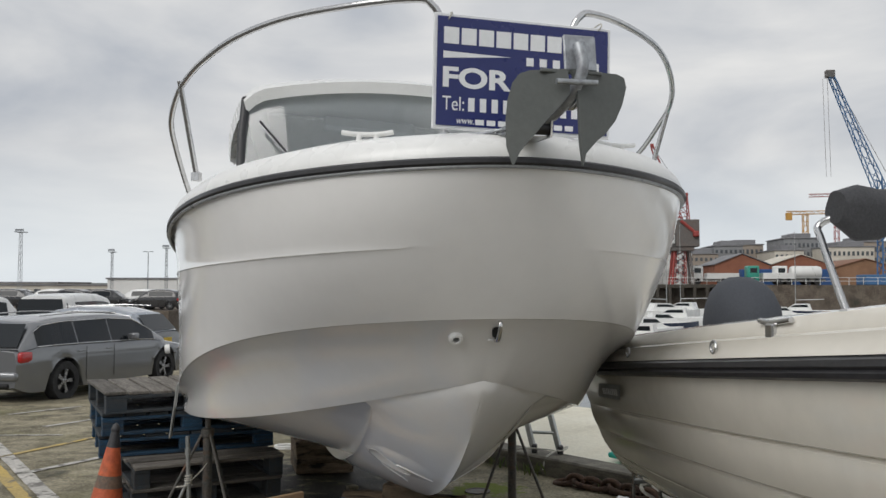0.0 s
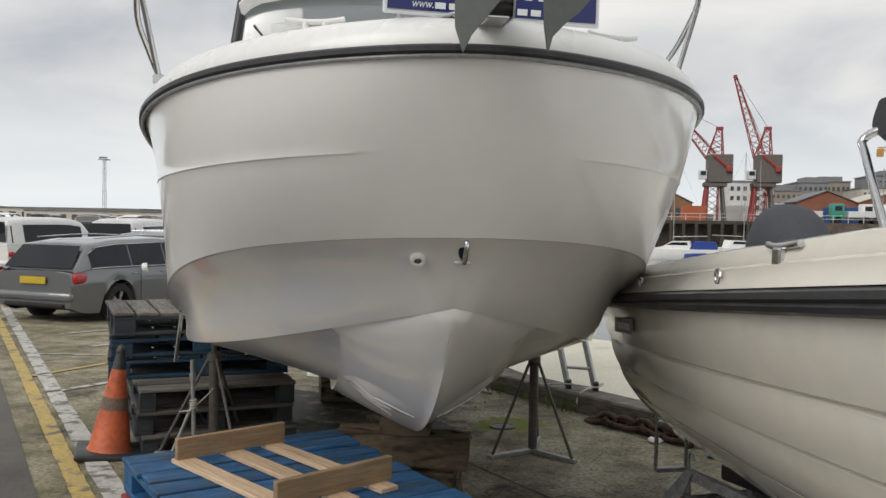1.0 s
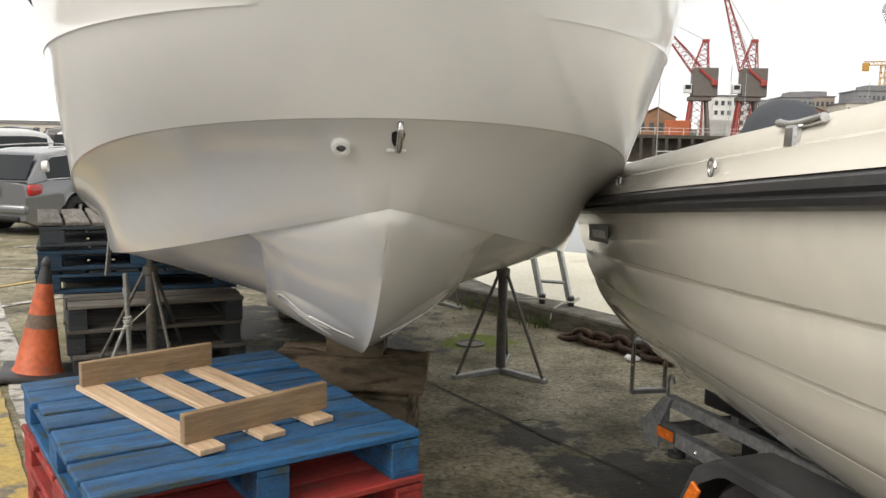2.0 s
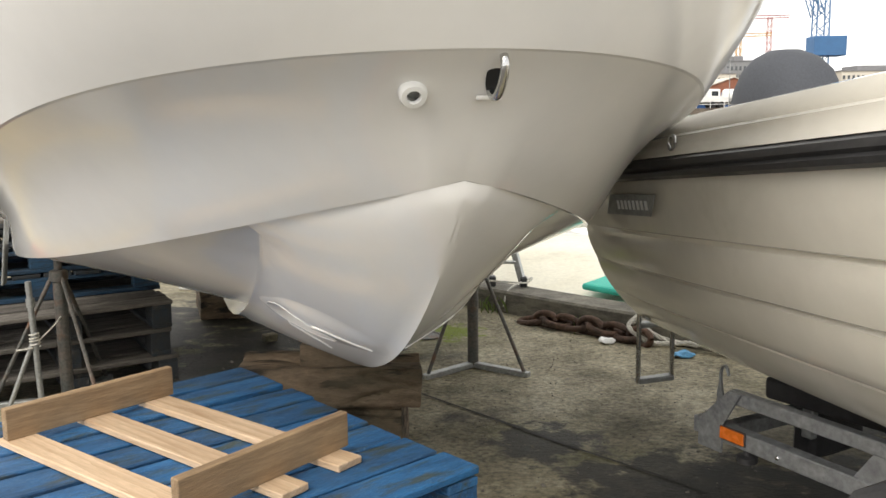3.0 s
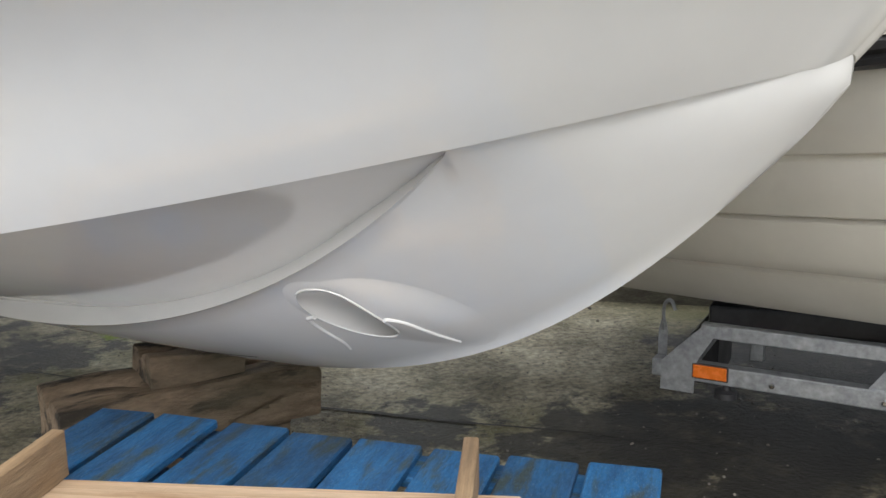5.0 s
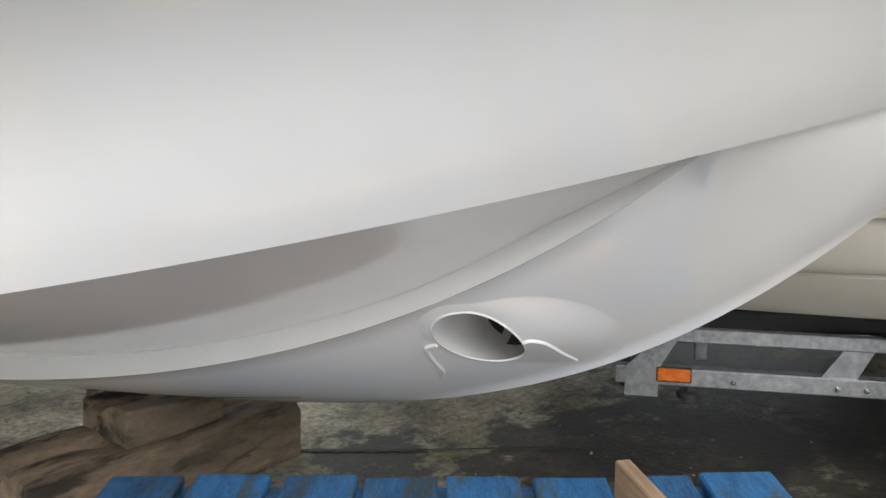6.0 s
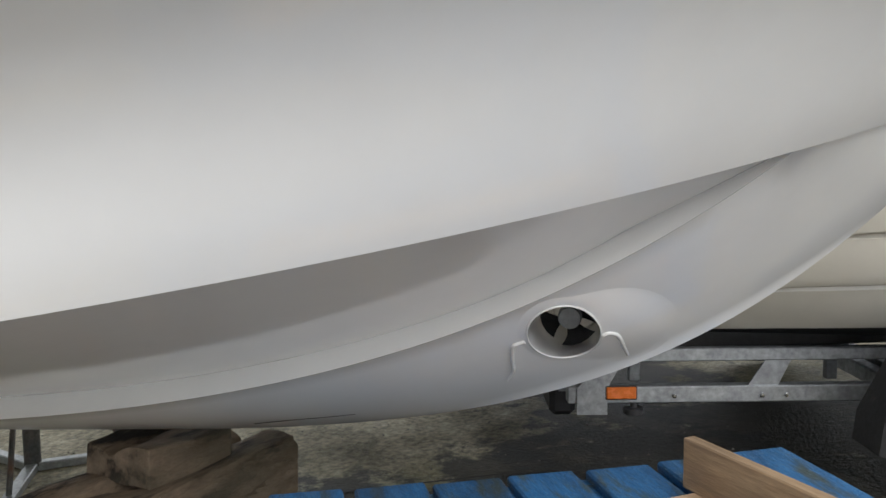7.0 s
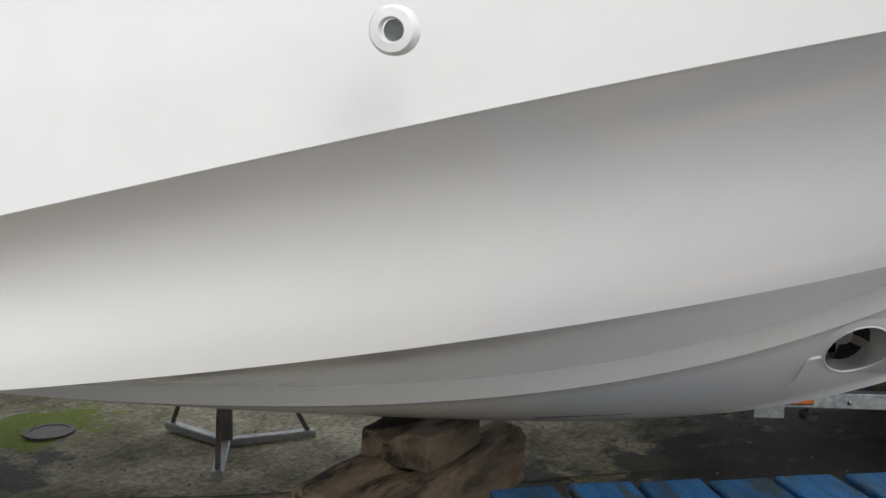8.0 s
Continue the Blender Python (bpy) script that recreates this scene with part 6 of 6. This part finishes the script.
ESTATE = ([(-2.3, 0.83), (-1.9, 0.91), (-0.8, 0.90), (0.9, 0.87), (1.3, 0.83), (2.0, 0.72), (2.3, 0.60)], [(-2.24, 0.88), (-1.86, 1.30), (-1.3, 1.365), (-0.2, 1.385), (0.55, 1.345), (1.42, 0.87)])
HATCH = ([(-2.0, 0.88), (-1.6, 0.96), (0.6, 0.94), (1.0, 0.92), (1.7, 0.80), (2.0, 0.66)], [(-1.98, 0.93), (-1.55, 1.38), (-0.9, 1.52), (0.0, 1.53), (0.5, 1.46), (1.25, 0.94)])
VAN = ([(-2.4, 1.05), (0.6, 1.05), (1.2, 1.02), (1.9, 0.92), (2.4, 0.75)], [(-2.40, 1.06), (-2.34, 1.90), (-1.6, 1.97), (0.2, 1.97), (0.9, 1.85), (1.75, 1.0)])
car("estate_car", pose(-7.66, 15.20, ground_z(15.2), 0, 0, 79.5), "grey metallic estate car parked at the yard's edge", car_silver, *ESTATE, 4.6, 1.77, 2.76)
car("hatchback", pose(-10.4, 20.8, ground_z(20.8), 0, 0, 176), "pale silver car parked behind the estate car", car_pale, *HATCH, 4.1, 1.75, 2.6)
van = car("van", pose(-18.5, 28.2, ground_z(28.2), 0, 0, 80), "white panel van with dark rear windows in the car park", car_white, *VAN, 4.8, 1.9, 3.0, 0.33, "parked vans", False)
copy_thing(van, pose(-21.6, 28.6, ground_z(28.6), 0, 0, 80))
copy_thing(van, pose(-14.2, 27.2, ground_z(27.2), 0, 0, 95))
part("picture_panel", box((0.01, 1.3, 0.55), 0, pose(-2.415, 0, 1.5)), dark_glass, van, "dark printed panel on the rear doors")
far_car = car("hatchback", pose(-33.6, 62.4, -0.15, 0, 0, 172), "dark parked car on the far pier", car_black, *HATCH, 4.1, 1.75, 2.6, 0.32, "cars on the far pier", False)
for k, (x, y, a) in enumerate(((-31.0, 63.0, 10), (-26.6, 62.2, 176), (-38.5, 63.5, 5), (-43.0, 62.8, 170), (-24.8, 66.0, 170))):
    copy_thing(far_car, pose(x, y, -0.15, 0, 0, a))
far_pale = car("hatchback", pose(-29.0, 64.5, -0.15, 0, 0, 175), "white parked car on the far pier", car_white, *HATCH, 4.1, 1.75, 2.6, 0.32, "cars on the far pier", False)
for x, y, a in ((-35.8, 65.0, 4), (-40.6, 66.0, 178), (-47.0, 64.0, 2)):
    copy_thing(far_pale, pose(x, y, -0.15, 0, 0, a))

# ---------------------------------------------------------------- far pier on the left of the basin
single("pier", box((580, 340, 2.6), 0, pose(-314.5, 229.0, -1.45)), quay_stone, "stone harbour pier with parked cars", "pier", kind="structure")
mast_grey = mat("grey_mast_steel", (0.30, 0.32, 0.34), 0.6, 0.3, scale=3, amount=0.4, bump=0)
brick_red = mat("red_brick", (0.30, 0.12, 0.07), 0.85, other=(0.22, 0.09, 0.06), scale=0.5, amount=0.7, fine=8, fine_amount=0.2, bump=0.2)
render_cream = mat("pale_render", (0.62, 0.58, 0.50), 0.85, other=(0.52, 0.48, 0.42), scale=0.3, amount=0.6, fine=5, fine_amount=0.1, bump=0.1)
render_white = mat("white_render", (0.74, 0.74, 0.72), 0.8, scale=0.3, amount=0.3, fine=5, fine_amount=0.06, bump=0.05)
roof_grey = mat("grey_roof_sheet", (0.22, 0.22, 0.23), 0.7, scale=0.4, amount=0.6, fine=4, fine_amount=0.2, bump=0.1)
roof_brown = mat("brown_roof_sheet", (0.25, 0.13, 0.08), 0.8, scale=0.4, amount=0.6, fine=4, fine_amount=0.2, bump=0.1)
timber_brown = mat("brown_cladding", (0.30, 0.17, 0.10), 0.85, scale=0.5, amount=0.7, fine=6, fine_amount=0.25, bump=0.2)


far_glass = mat("far_window_glass", (0.09, 0.10, 0.11), 0.12, scale=1, amount=0.6, fine_amount=0, bump=0, rough_var=0.02)


def building(x0, x1, y, z0, z1, depth, wall_mat, label, storeys=2, bays=8, roof="flat", roof_mat=roof_grey, category="building"):
    b = thing("building", pose((x0 + x1) / 2, y + depth / 2, z0), label, category, "buildings round the harbour")
    w, h = x1 - x0, z1 - z0
    if roof == "gable":
        part("wall", prism([(-w / 2, 0), (-w / 2, h * 0.62), (0, h * 0.97), (w / 2, h * 0.62), (w / 2, 0)], depth), wall_mat, b)
        for sd in (1, -1):
            ln = math.hypot(w / 2 + 0.3, h * 0.36)
            part("roof", box((ln, depth + 0.5, 0.12), 0.01, pose(sd * (w / 4 + 0.08), 0, h * 0.82, 0, sd * math.degrees(math.atan2(h * 0.36, w / 2 + 0.3)), 0)), roof_mat, b)
    else:
        part("wall", box((w, depth, h), 0.02, pose(0, 0, h / 2)), wall_mat, b)
        part("roof", box((w + 0.4, depth + 0.4, 0.25), 0.02, pose(0, 0, h + 0.126)), roof_mat, b)
    if storeys:
        sh = (h * (0.6 if roof == "gable" else 0.95)) / storeys
        me = mesh_of(box((w / bays * 0.5, 0.10, sh * 0.45), 0), "window", far_glass)
        for s in range(storeys):
            for k in range(bays):
                part("window", me, None, b, m=pose(-w / 2 + w * (k + 0.5) / bays, -depth / 2 - 0.03, sh * (s + 0.52)))
    return b


building(-95, -53, 132, -0.15, 1.75, 12, render_cream, "long low pale harbour building with a row of windows", 1, 20)
building(-64.5, -53.2, 130, -0.15, 2.75, 10, render_white, "white low shed beyond the far pier", 0, 1)
building(-140, -84, 150, -0.15, 2.2, 12, render_cream, "long low building at the end of the pier", 1, 20)


def light_tower(x, y, z0, z1, w, label):
    t = thing("light_tower", pose(x, y, z0), label, "light mast", "light masts")
    h = z1 - z0
    bm = bmesh.new()
    for a in range(3):
        p = Vector((w / 2 * math.cos(a * 2.094), w / 2 * math.sin(a * 2.094), 0))
        add_rod(bm, p, p * 0.7 + Vector((0, 0, h)), 0.035, n=5)
        q = Vector((w / 2 * math.cos((a + 1) * 2.094), w / 2 * math.sin((a + 1) * 2.094), 0))
        n = int(h / (w * 1.2))
        for k in range(n):
            add_rod(bm, mixv(p, p * 0.7, k / n) + Vector((0, 0, h * k / n)), mixv(q, q * 0.7, (k + 1) / n) + Vector((0, 0, h * (k + 1) / n)), 0.02, n=4)
    part("lattice", bm, mast_grey, t)
    part("platform", box((w * 1.9, w * 1.9, 0.12), 0.01, pose(0, 0, h)), mast_grey, t)
    for k in range(4):
        part("floodlight", box((0.28, 0.2, 0.3), 0.03, pose(-w * 0.75 + w * 0.5 * k, -w * 0.6, h + 0.32)), mast_grey, t)
    return t


light_tower(-78.9, 130, -0.2, 10.2, 0.75, "tall grey lattice light mast on the pier")
light_tower(-63.8, 130, -0.2, 7.0, 0.5, "grey lattice light mast far along the pier")
light_tower(-55.0, 130, -0.2, 7.6, 0.5, "grey lattice light mast behind the sheds")
lp = thing("lamp_post", pose(-57.95, 130, -0.2), "grey lamp post with a pair of arms", "lamp post")
part("post", rod((0, 0, 0), (0, 0, 7.2), 0.09, 0.06, 8), mast_grey, lp, smooth=50)
for sd in (1, -1):
    part("lamp_head", box((0.75, 0.2, 0.1), 0.03, pose(0.45 * sd, 0, 7.25)), mast_grey, lp)

# ---------------------------------------------------------------- commercial quay across the water
QZ = 2.0
single("far_quay", box((190, 240, 4.7), 0, pose(55, 250, QZ - 2.35)), quay_stone, "brown stone commercial quay across the basin", "quay", kind="structure")
pile_dark = mat("tarred_piles", (0.05, 0.042, 0.035), 0.85, other=(0.09, 0.08, 0.06), scale=1, amount=0.8, fine=6, fine_amount=0.3, bump=0.3)
jetty = thing("jetty", pose(19, 128.5, 0), "dark timber jetty on piles before the quay", "jetty")
part("jetty_deck", box((26, 3.0, 0.5), 0.02, pose(-1, 0, QZ - 0.2)), pile_dark, jetty)
pm = mesh_of(box((0.42, 0.42, 4.4), 0.03), "pile", pile_dark)
for k in range(15):
    part("pile", pm, None, jetty, m=pose(-13.5 + 1.75 * k, -1.3, QZ - 2.5))
railing = thing("railing", pose(50, 129.7, QZ), "white railing along the quay edge", "railing")
for z in (0.55, 1.05):
    part("rail", box((150, 0.06, 0.06), 0, pose(0, 0, z)), render_white, railing)
pm = mesh_of(box((0.07, 0.07, 1.05), 0), "post", render_white)
for k in range(76):
    part("post", pm, None, railing, m=pose(-75 + 2 * k, 0, 0.525))

crane_red = mat("red_crane_paint", (0.30, 0.050, 0.042), 0.6, other=(0.32, 0.05, 0.04), scale=1, amount=0.5, bump=0)
crane_grey = mat("grey_crane_housing", (0.13, 0.125, 0.12), 0.7, other=(0.16, 0.12, 0.10), scale=0.6, amount=0.7, fine=4, fine_amount=0.15, bump=0.05)
crane_blue = mat("blue_crane_paint", (0.05, 0.15, 0.32), 0.6, other=(0.06, 0.13, 0.26), scale=1, amount=0.5, bump=0)
crane_yellow = mat("yellow_crane_paint", (0.55, 0.30, 0.07), 0.6, scale=1, amount=0.4, bump=0)


def lattice(a, b, w0, w1, n, r):
    """A square lattice boom."""
    a, b = Vector(a), Vector(b)
    d = (b - a).normalized()
    s = d.cross(Vector((0, 1, 0))).normalized()
    u = s.cross(d)
    bm = bmesh.new()

    def corner(f, k):
        w = mixv(w0, w1, f) / 2
        return mixv(a, b, f) + s * (w if k in (0, 3) else -w) + u * (w if k < 2 else -w)
    for k in range(4):
        add_rod(bm, corner(0, k), corner(1, k), r, n=5)
        for i in range(n):
            k2 = (k + 1) % 4
            p, q = (k, k2) if i % 2 else (k2, k)
            add_rod(bm, corner(i / n, p), corner((i + 1) / n, q), r * 0.6, n=4)
    return bm


def dock_crane(x, tip, label):
    c = thing("dock_crane", pose(x, 134, QZ), label, "crane", "dock cranes")
    for sx in (-1.45, 1.45):
        for sy in (-1.5, 1.5):
            part("leg", tube([(sx * 1.1, sy, 0), (sx * 0.75, sy * 0.6, 5.2)], 0.20, 6), crane_grey if sx > 0 else crane_red, c)
    bm = lattice((-0.2, 0, 0.2), (-0.1, 0, 5.3), 1.6, 1.4, 5, 0.08)
    part("portal_lattice", bm, crane_red, c, "red portal lattice")
    part("turntable", box((3.2, 3.0, 0.6), 0.05, pose(0.1, 0, 5.4)), crane_grey, c)
    part("machine_house", box((3.5, 3.4, 4.1), 0.08, pose(0.7, 0, 7.75)), crane_grey, c, "grey machinery house")
    cab = part("cab", box((1.1, 1.4, 1.3), 0.05, pose(-1.75, -1.2, 6.8)), render_white, c, "white driver's cab")
    part("cab_window", box((0.8, 0.05, 0.6), 0, pose(-1.75, -1.93, 7.0)), dark_glass, cab)
    part("mast_frame", lattice((0.1, 0, 9.8), (0.6, 0, 13.6), 2.1, 0.7, 5, 0.09), crane_red, c, "red mast frame")
    part("mast_head", box((1.0, 0.8, 0.5), 0.05, pose(0.6, 0, 13.7)), crane_red, c)
    part("jib", lattice((-0.5, 0, 9.6), tip, 1.5, 0.35, 14, 0.075), crane_red, c, "red lattice jib")
    part("jib_head", box((0.5, 0.5, 0.5), 0.05, pose(*tip)), crane_red, c)
    part("counterweight", box((0.9, 0.9, 0.9), 0.2, pose(1.9, -1.8, 7.6), 2), crane_red, c, "red counterweight")
    part("tail_arm", tube([(-0.3, -1.75, 9.6), (1.9, -1.8, 7.7)], 0.25, 6), crane_red, c)
    for q in ((0.6, 0, 13.8), (0.9, 0, 9.8)):
        part("stay", rod(q, tip, 0.03, n=4), crane_grey, c)
    return c


dock_crane(24.1, (-4.2, 0, 21.3), "grey and red dock crane with a raised lattice jib")
dock_crane(17.3, (-7.2, 0, 17.6), "grey and red dock crane with a lowered jib")

bc = thing("blue_crane", pose(56.5, 140, QZ), "tall blue mobile harbour crane on the quay", "crane")
part("tower", lattice((0, 0, 1.5), (0, 0, 16.5), 2.2, 1.8, 9, 0.12), crane_blue, bc)
part("machine_house", box((5.0, 3.4, 3.0), 0.1, pose(1.0, 0, 9.3)), crane_blue, bc, "blue machinery house")
part("chassis", box((8, 4, 1.6), 0.1, pose(0, 0, 0.81)), crane_blue, bc)
part("jib", lattice((-0.5, 0, 14.0), (-8.0, 0, 33.0), 1.6, 0.7, 14, 0.09), crane_blue, bc, "blue lattice jib")
part("jib_head", box((1.4, 0.9, 1.2), 0.1, pose(-8.1, 0, 33.2)), crane_grey, bc)
for dx in (-0.9, -0.2):
    part("hoist_rope", rod((-8.3 + dx, 0, 32.5), (-8.0 + dx, 0, 17), 0.03, n=4), crane_grey, bc)
part("stay", rod((-8.0, 0, 33.4), (0.4, 0, 17), 0.04, n=4), crane_grey, bc)
yc = thing("tower_crane", pose(82, 260, 0), "yellow tower crane behind the far buildings", "crane")
part("tower", lattice((0, 0, 2), (0, 0, 23.2), 1.3, 1.3, 14, 0.12), crane_yellow, yc)
part("jib", lattice((-5.2, 0, 23.4), (9.5, 0, 23.6), 1.0, 0.8, 14, 0.10), crane_yellow, yc)
part("counter_ballast", box((1.6, 1.2, 2.2), 0.05, pose(-4.6, 0, 22.4)), crane_yellow, yc)
yc2 = thing("tower_crane", pose(96, 275, 0), "slim pale red tower crane behind the far buildings", "crane")
part("tower", lattice((0, 0, 2), (0, 0, 30), 1.2, 1.2, 16, 0.10), crane_red, yc2)
part("jib", lattice((-8, 0, 30), (6, 0, 30.2), 0.9, 0.8, 12, 0.09), crane_red, yc2)

building(22.0, 27.2, 152, QZ, 8.7, 12, render_white, "white apartment block behind the cranes", 4, 5)
building(25.0, 31.0, 162, QZ, 8.0, 12, render_white, "white stepped apartment block", 4, 6)
render_taupe = mat("taupe_render", (0.34, 0.29, 0.24), 0.85, other=(0.27, 0.23, 0.19), scale=0.3, amount=0.6, fine=5, fine_amount=0.1, bump=0.1)
render_grey = mat("grey_cladding", (0.25, 0.255, 0.26), 0.8, other=(0.19, 0.195, 0.20), scale=0.3, amount=0.6, fine=5, fine_amount=0.1, bump=0.1)
for x0, x1, y, top, wall, st, bays, lb in (
        (34.0, 41.0, 186, 8.6, render_taupe, 4, 7, "taupe apartment block with a flat dark roof"),
        (41.5, 47.5, 192, 10.6, render_grey, 5, 6, "grey clad apartment block above the warehouses"),
        (46.0, 55.0, 204, 11.4, render_taupe, 4, 9, "long taupe terrace of flats with a dark roof"),
        (53.0, 59.0, 188, 9.4, render_cream, 4, 6, "pale apartment block with recessed windows"),
        (58.5, 66.0, 200, 12.6, render_grey, 5, 8, "tall grey apartment block with a dark roof storey"),
        (64.5, 74.0, 190, 10.2, render_cream, 4, 10, "pale waterfront apartment block"),
        (73.0, 84.0, 205, 12.0, render_taupe, 4, 10, "taupe waterfront flats with a flat roof"),
        (84.5, 98.0, 196, 10.0, render_cream, 4, 13, "long pale waterfront apartment building")):
    blk = building(x0, x1, y, QZ, top, 14, wall, lb, st, bays)
    part("roof_storey", box(((x1 - x0) * 0.55, 8, 1.2), 0.05, pose((x1 - x0) * 0.12, 0, top - QZ + 0.75)), roof_grey, blk, "dark set-back roof storey")
building(32.5, 41.5, 150, QZ, 7.4, 14, brick_red, "red brick warehouse with a pitched roof", 0, 1, "gable", roof_grey)
building(42.0, 52.5, 152, QZ, 7.3, 14, brick_red, "red brick warehouse with a pale pitched roof", 0, 1, "gable", render_cream)
building(53.0, 64.0, 154, QZ, 6.6, 14, timber_brown, "brown clad warehouse on the quay", 0, 1, "gable", roof_brown)
building(9.5, 15.5, 146, QZ, 6.6, 14, timber_brown, "brown gabled shed on the quay", 1, 4, "gable", roof_brown)
building(2.0, 9.0, 150, QZ, 5.4, 12, timber_brown, "long brown shed on the quay", 1, 5, "gable", roof_grey)

box_blue = mat("blue_container", (0.03, 0.10, 0.28), 0.6, scale=1, amount=0.6, bump=0.1)
box_orange = mat("orange_container", (0.48, 0.13, 0.05), 0.6, scale=1, amount=0.6, bump=0.1)
truck_green = mat("green_truck_paint", (0.03, 0.30, 0.22), 0.4, scale=1, amount=0.3, bump=0, coat=0.4)


def container(x, y, w, h, material, label):
    c = thing("container", pose(x, y, QZ), label, "container", "containers on the quay")
    part("shell", box((w, 2.4, h), 0.04, pose(0, 0, h / 2)), material, c)
    rb = mesh_of(box((0.09, 0.06, h * 0.86), 0), "rib", material)
    for k in range(int(w / 0.3)):
        part("rib", rb, None, c, m=pose(-w / 2 + 0.2 + 0.3 * k, -1.22, h / 2))


container(14.4, 133, 3.4, 2.2, box_orange, "rusty orange shipping container on the quay")
container(37.8, 142, 6.0, 2.5, box_blue, "blue shipping container on the quay")
container(45.5, 142, 6.0, 2.5, box_blue, "dark blue shipping container beside a truck")
container(21.5, 142, 6.0, 2.6, render_white, "white shipping container behind the cranes")
container(60.0, 140, 6.0, 2.4, box_orange, "orange shipping container at the sheds")


def lorry(x, y, cab_mat, load, label):
    t = thing("lorry", pose(x, y, QZ), label, "lorry", "lorries on the quay")
    part("cab", box((1.7, 2.3, 2.4), 0.15, pose(-2.6, 0, 1.7), 2), cab_mat, t, smooth=50)
    part("cab_window", box((1.0, 0.05, 0.7), 0, pose(-2.6, -1.17, 2.2)), dark_glass, t)
    part("chassis", box((7, 2.0, 0.4), 0.03, pose(0.4, 0, 0.7)), dark_steel, t)
    if load == "tank":
        part("tank", lathe([(0.2, -2.4), (0.9, -2.2), (1.0, -1.8), (1.0, 1.8), (0.9, 2.2), (0.2, 2.4)], 18, pose(1.2, 0, 1.9, 0, 90, 0)), render_white, t, "white tank", smooth=50)
    else:
        part("load_bed", box((4.8, 2.3, 0.9), 0.03, pose(1.2, 0, 1.35)), render_white, t)
    for wx in (-2.6, 1.2, 2.6):
        part("wheel", rod((wx, -1.15, 0.5), (wx, 1.15, 0.5), 0.5, n=14), tyre, t, smooth=40)


lorry(37.6, 136, truck_green, "bed", "green cabbed lorry parked on the quay")
lorry(42.0, 137, render_white, "tank", "white road tanker parked on the quay")
lorry(29.5, 137, render_white, "bed", "white lorry parked beside the cranes")

# low wooded ridge on the horizon
wood_far = mat("distant_trees", (0.07, 0.085, 0.07), 0.9, other=(0.10, 0.11, 0.10), scale=0.02, amount=0.9, fine=0.2, fine_amount=0.3, bump=0)
bm = bmesh.new()
rows = []
for k in range(161):
    x = -900 + 1800 * k / 160
    h = 5 + 5 * noise.noise(Vector((x * 0.006, 0, 0))) + 2.0 * noise.noise(Vector((x * 0.04, 3, 0))) + (14 if x > 60 else 0) * ease((x - 60) / 120)
    rows.append([Vector((x, 640, -4)), Vector((x, 650, max(2, h) * 0.7)), Vector((x, 700, max(2, h)))])
add_grid(bm, rows)
single("backdrop_ridge", bm, wood_far, "low wooded ridge on the horizon", "hill", kind="structure")

# ---------------------------------------------------------------- loose grit on the hard standing
grit_mat = mat("loose_grit", (0.22, 0.20, 0.17), 0.9, other=(0.09, 0.085, 0.075), scale=30, amount=1.0, bump=0.2)
bm = bmesh.new()
rnd = random.Random(11)
for k in range(1500):
    x, y = rnd.uniform(-1.6, 2.2), rnd.uniform(4.2, 8.6)
    if x > 0.35 - 0.93 * (y - 8.0):
        continue
    r = rnd.uniform(0.002, 0.006) * (2.2 if rnd.random() < 0.04 else 1)
    bmesh.ops.create_cone(bm, cap_ends=True, segments=5, radius1=r, radius2=r * 0.5, depth=r, matrix=pose(x, y, ground_z(y) + r * 0.4, rnd.uniform(-20, 20), rnd.uniform(-20, 20), rnd.uniform(0, 360)))
single("grit", bm, grit_mat, "loose grit and small stones on the concrete", "grit", kind="stuff")
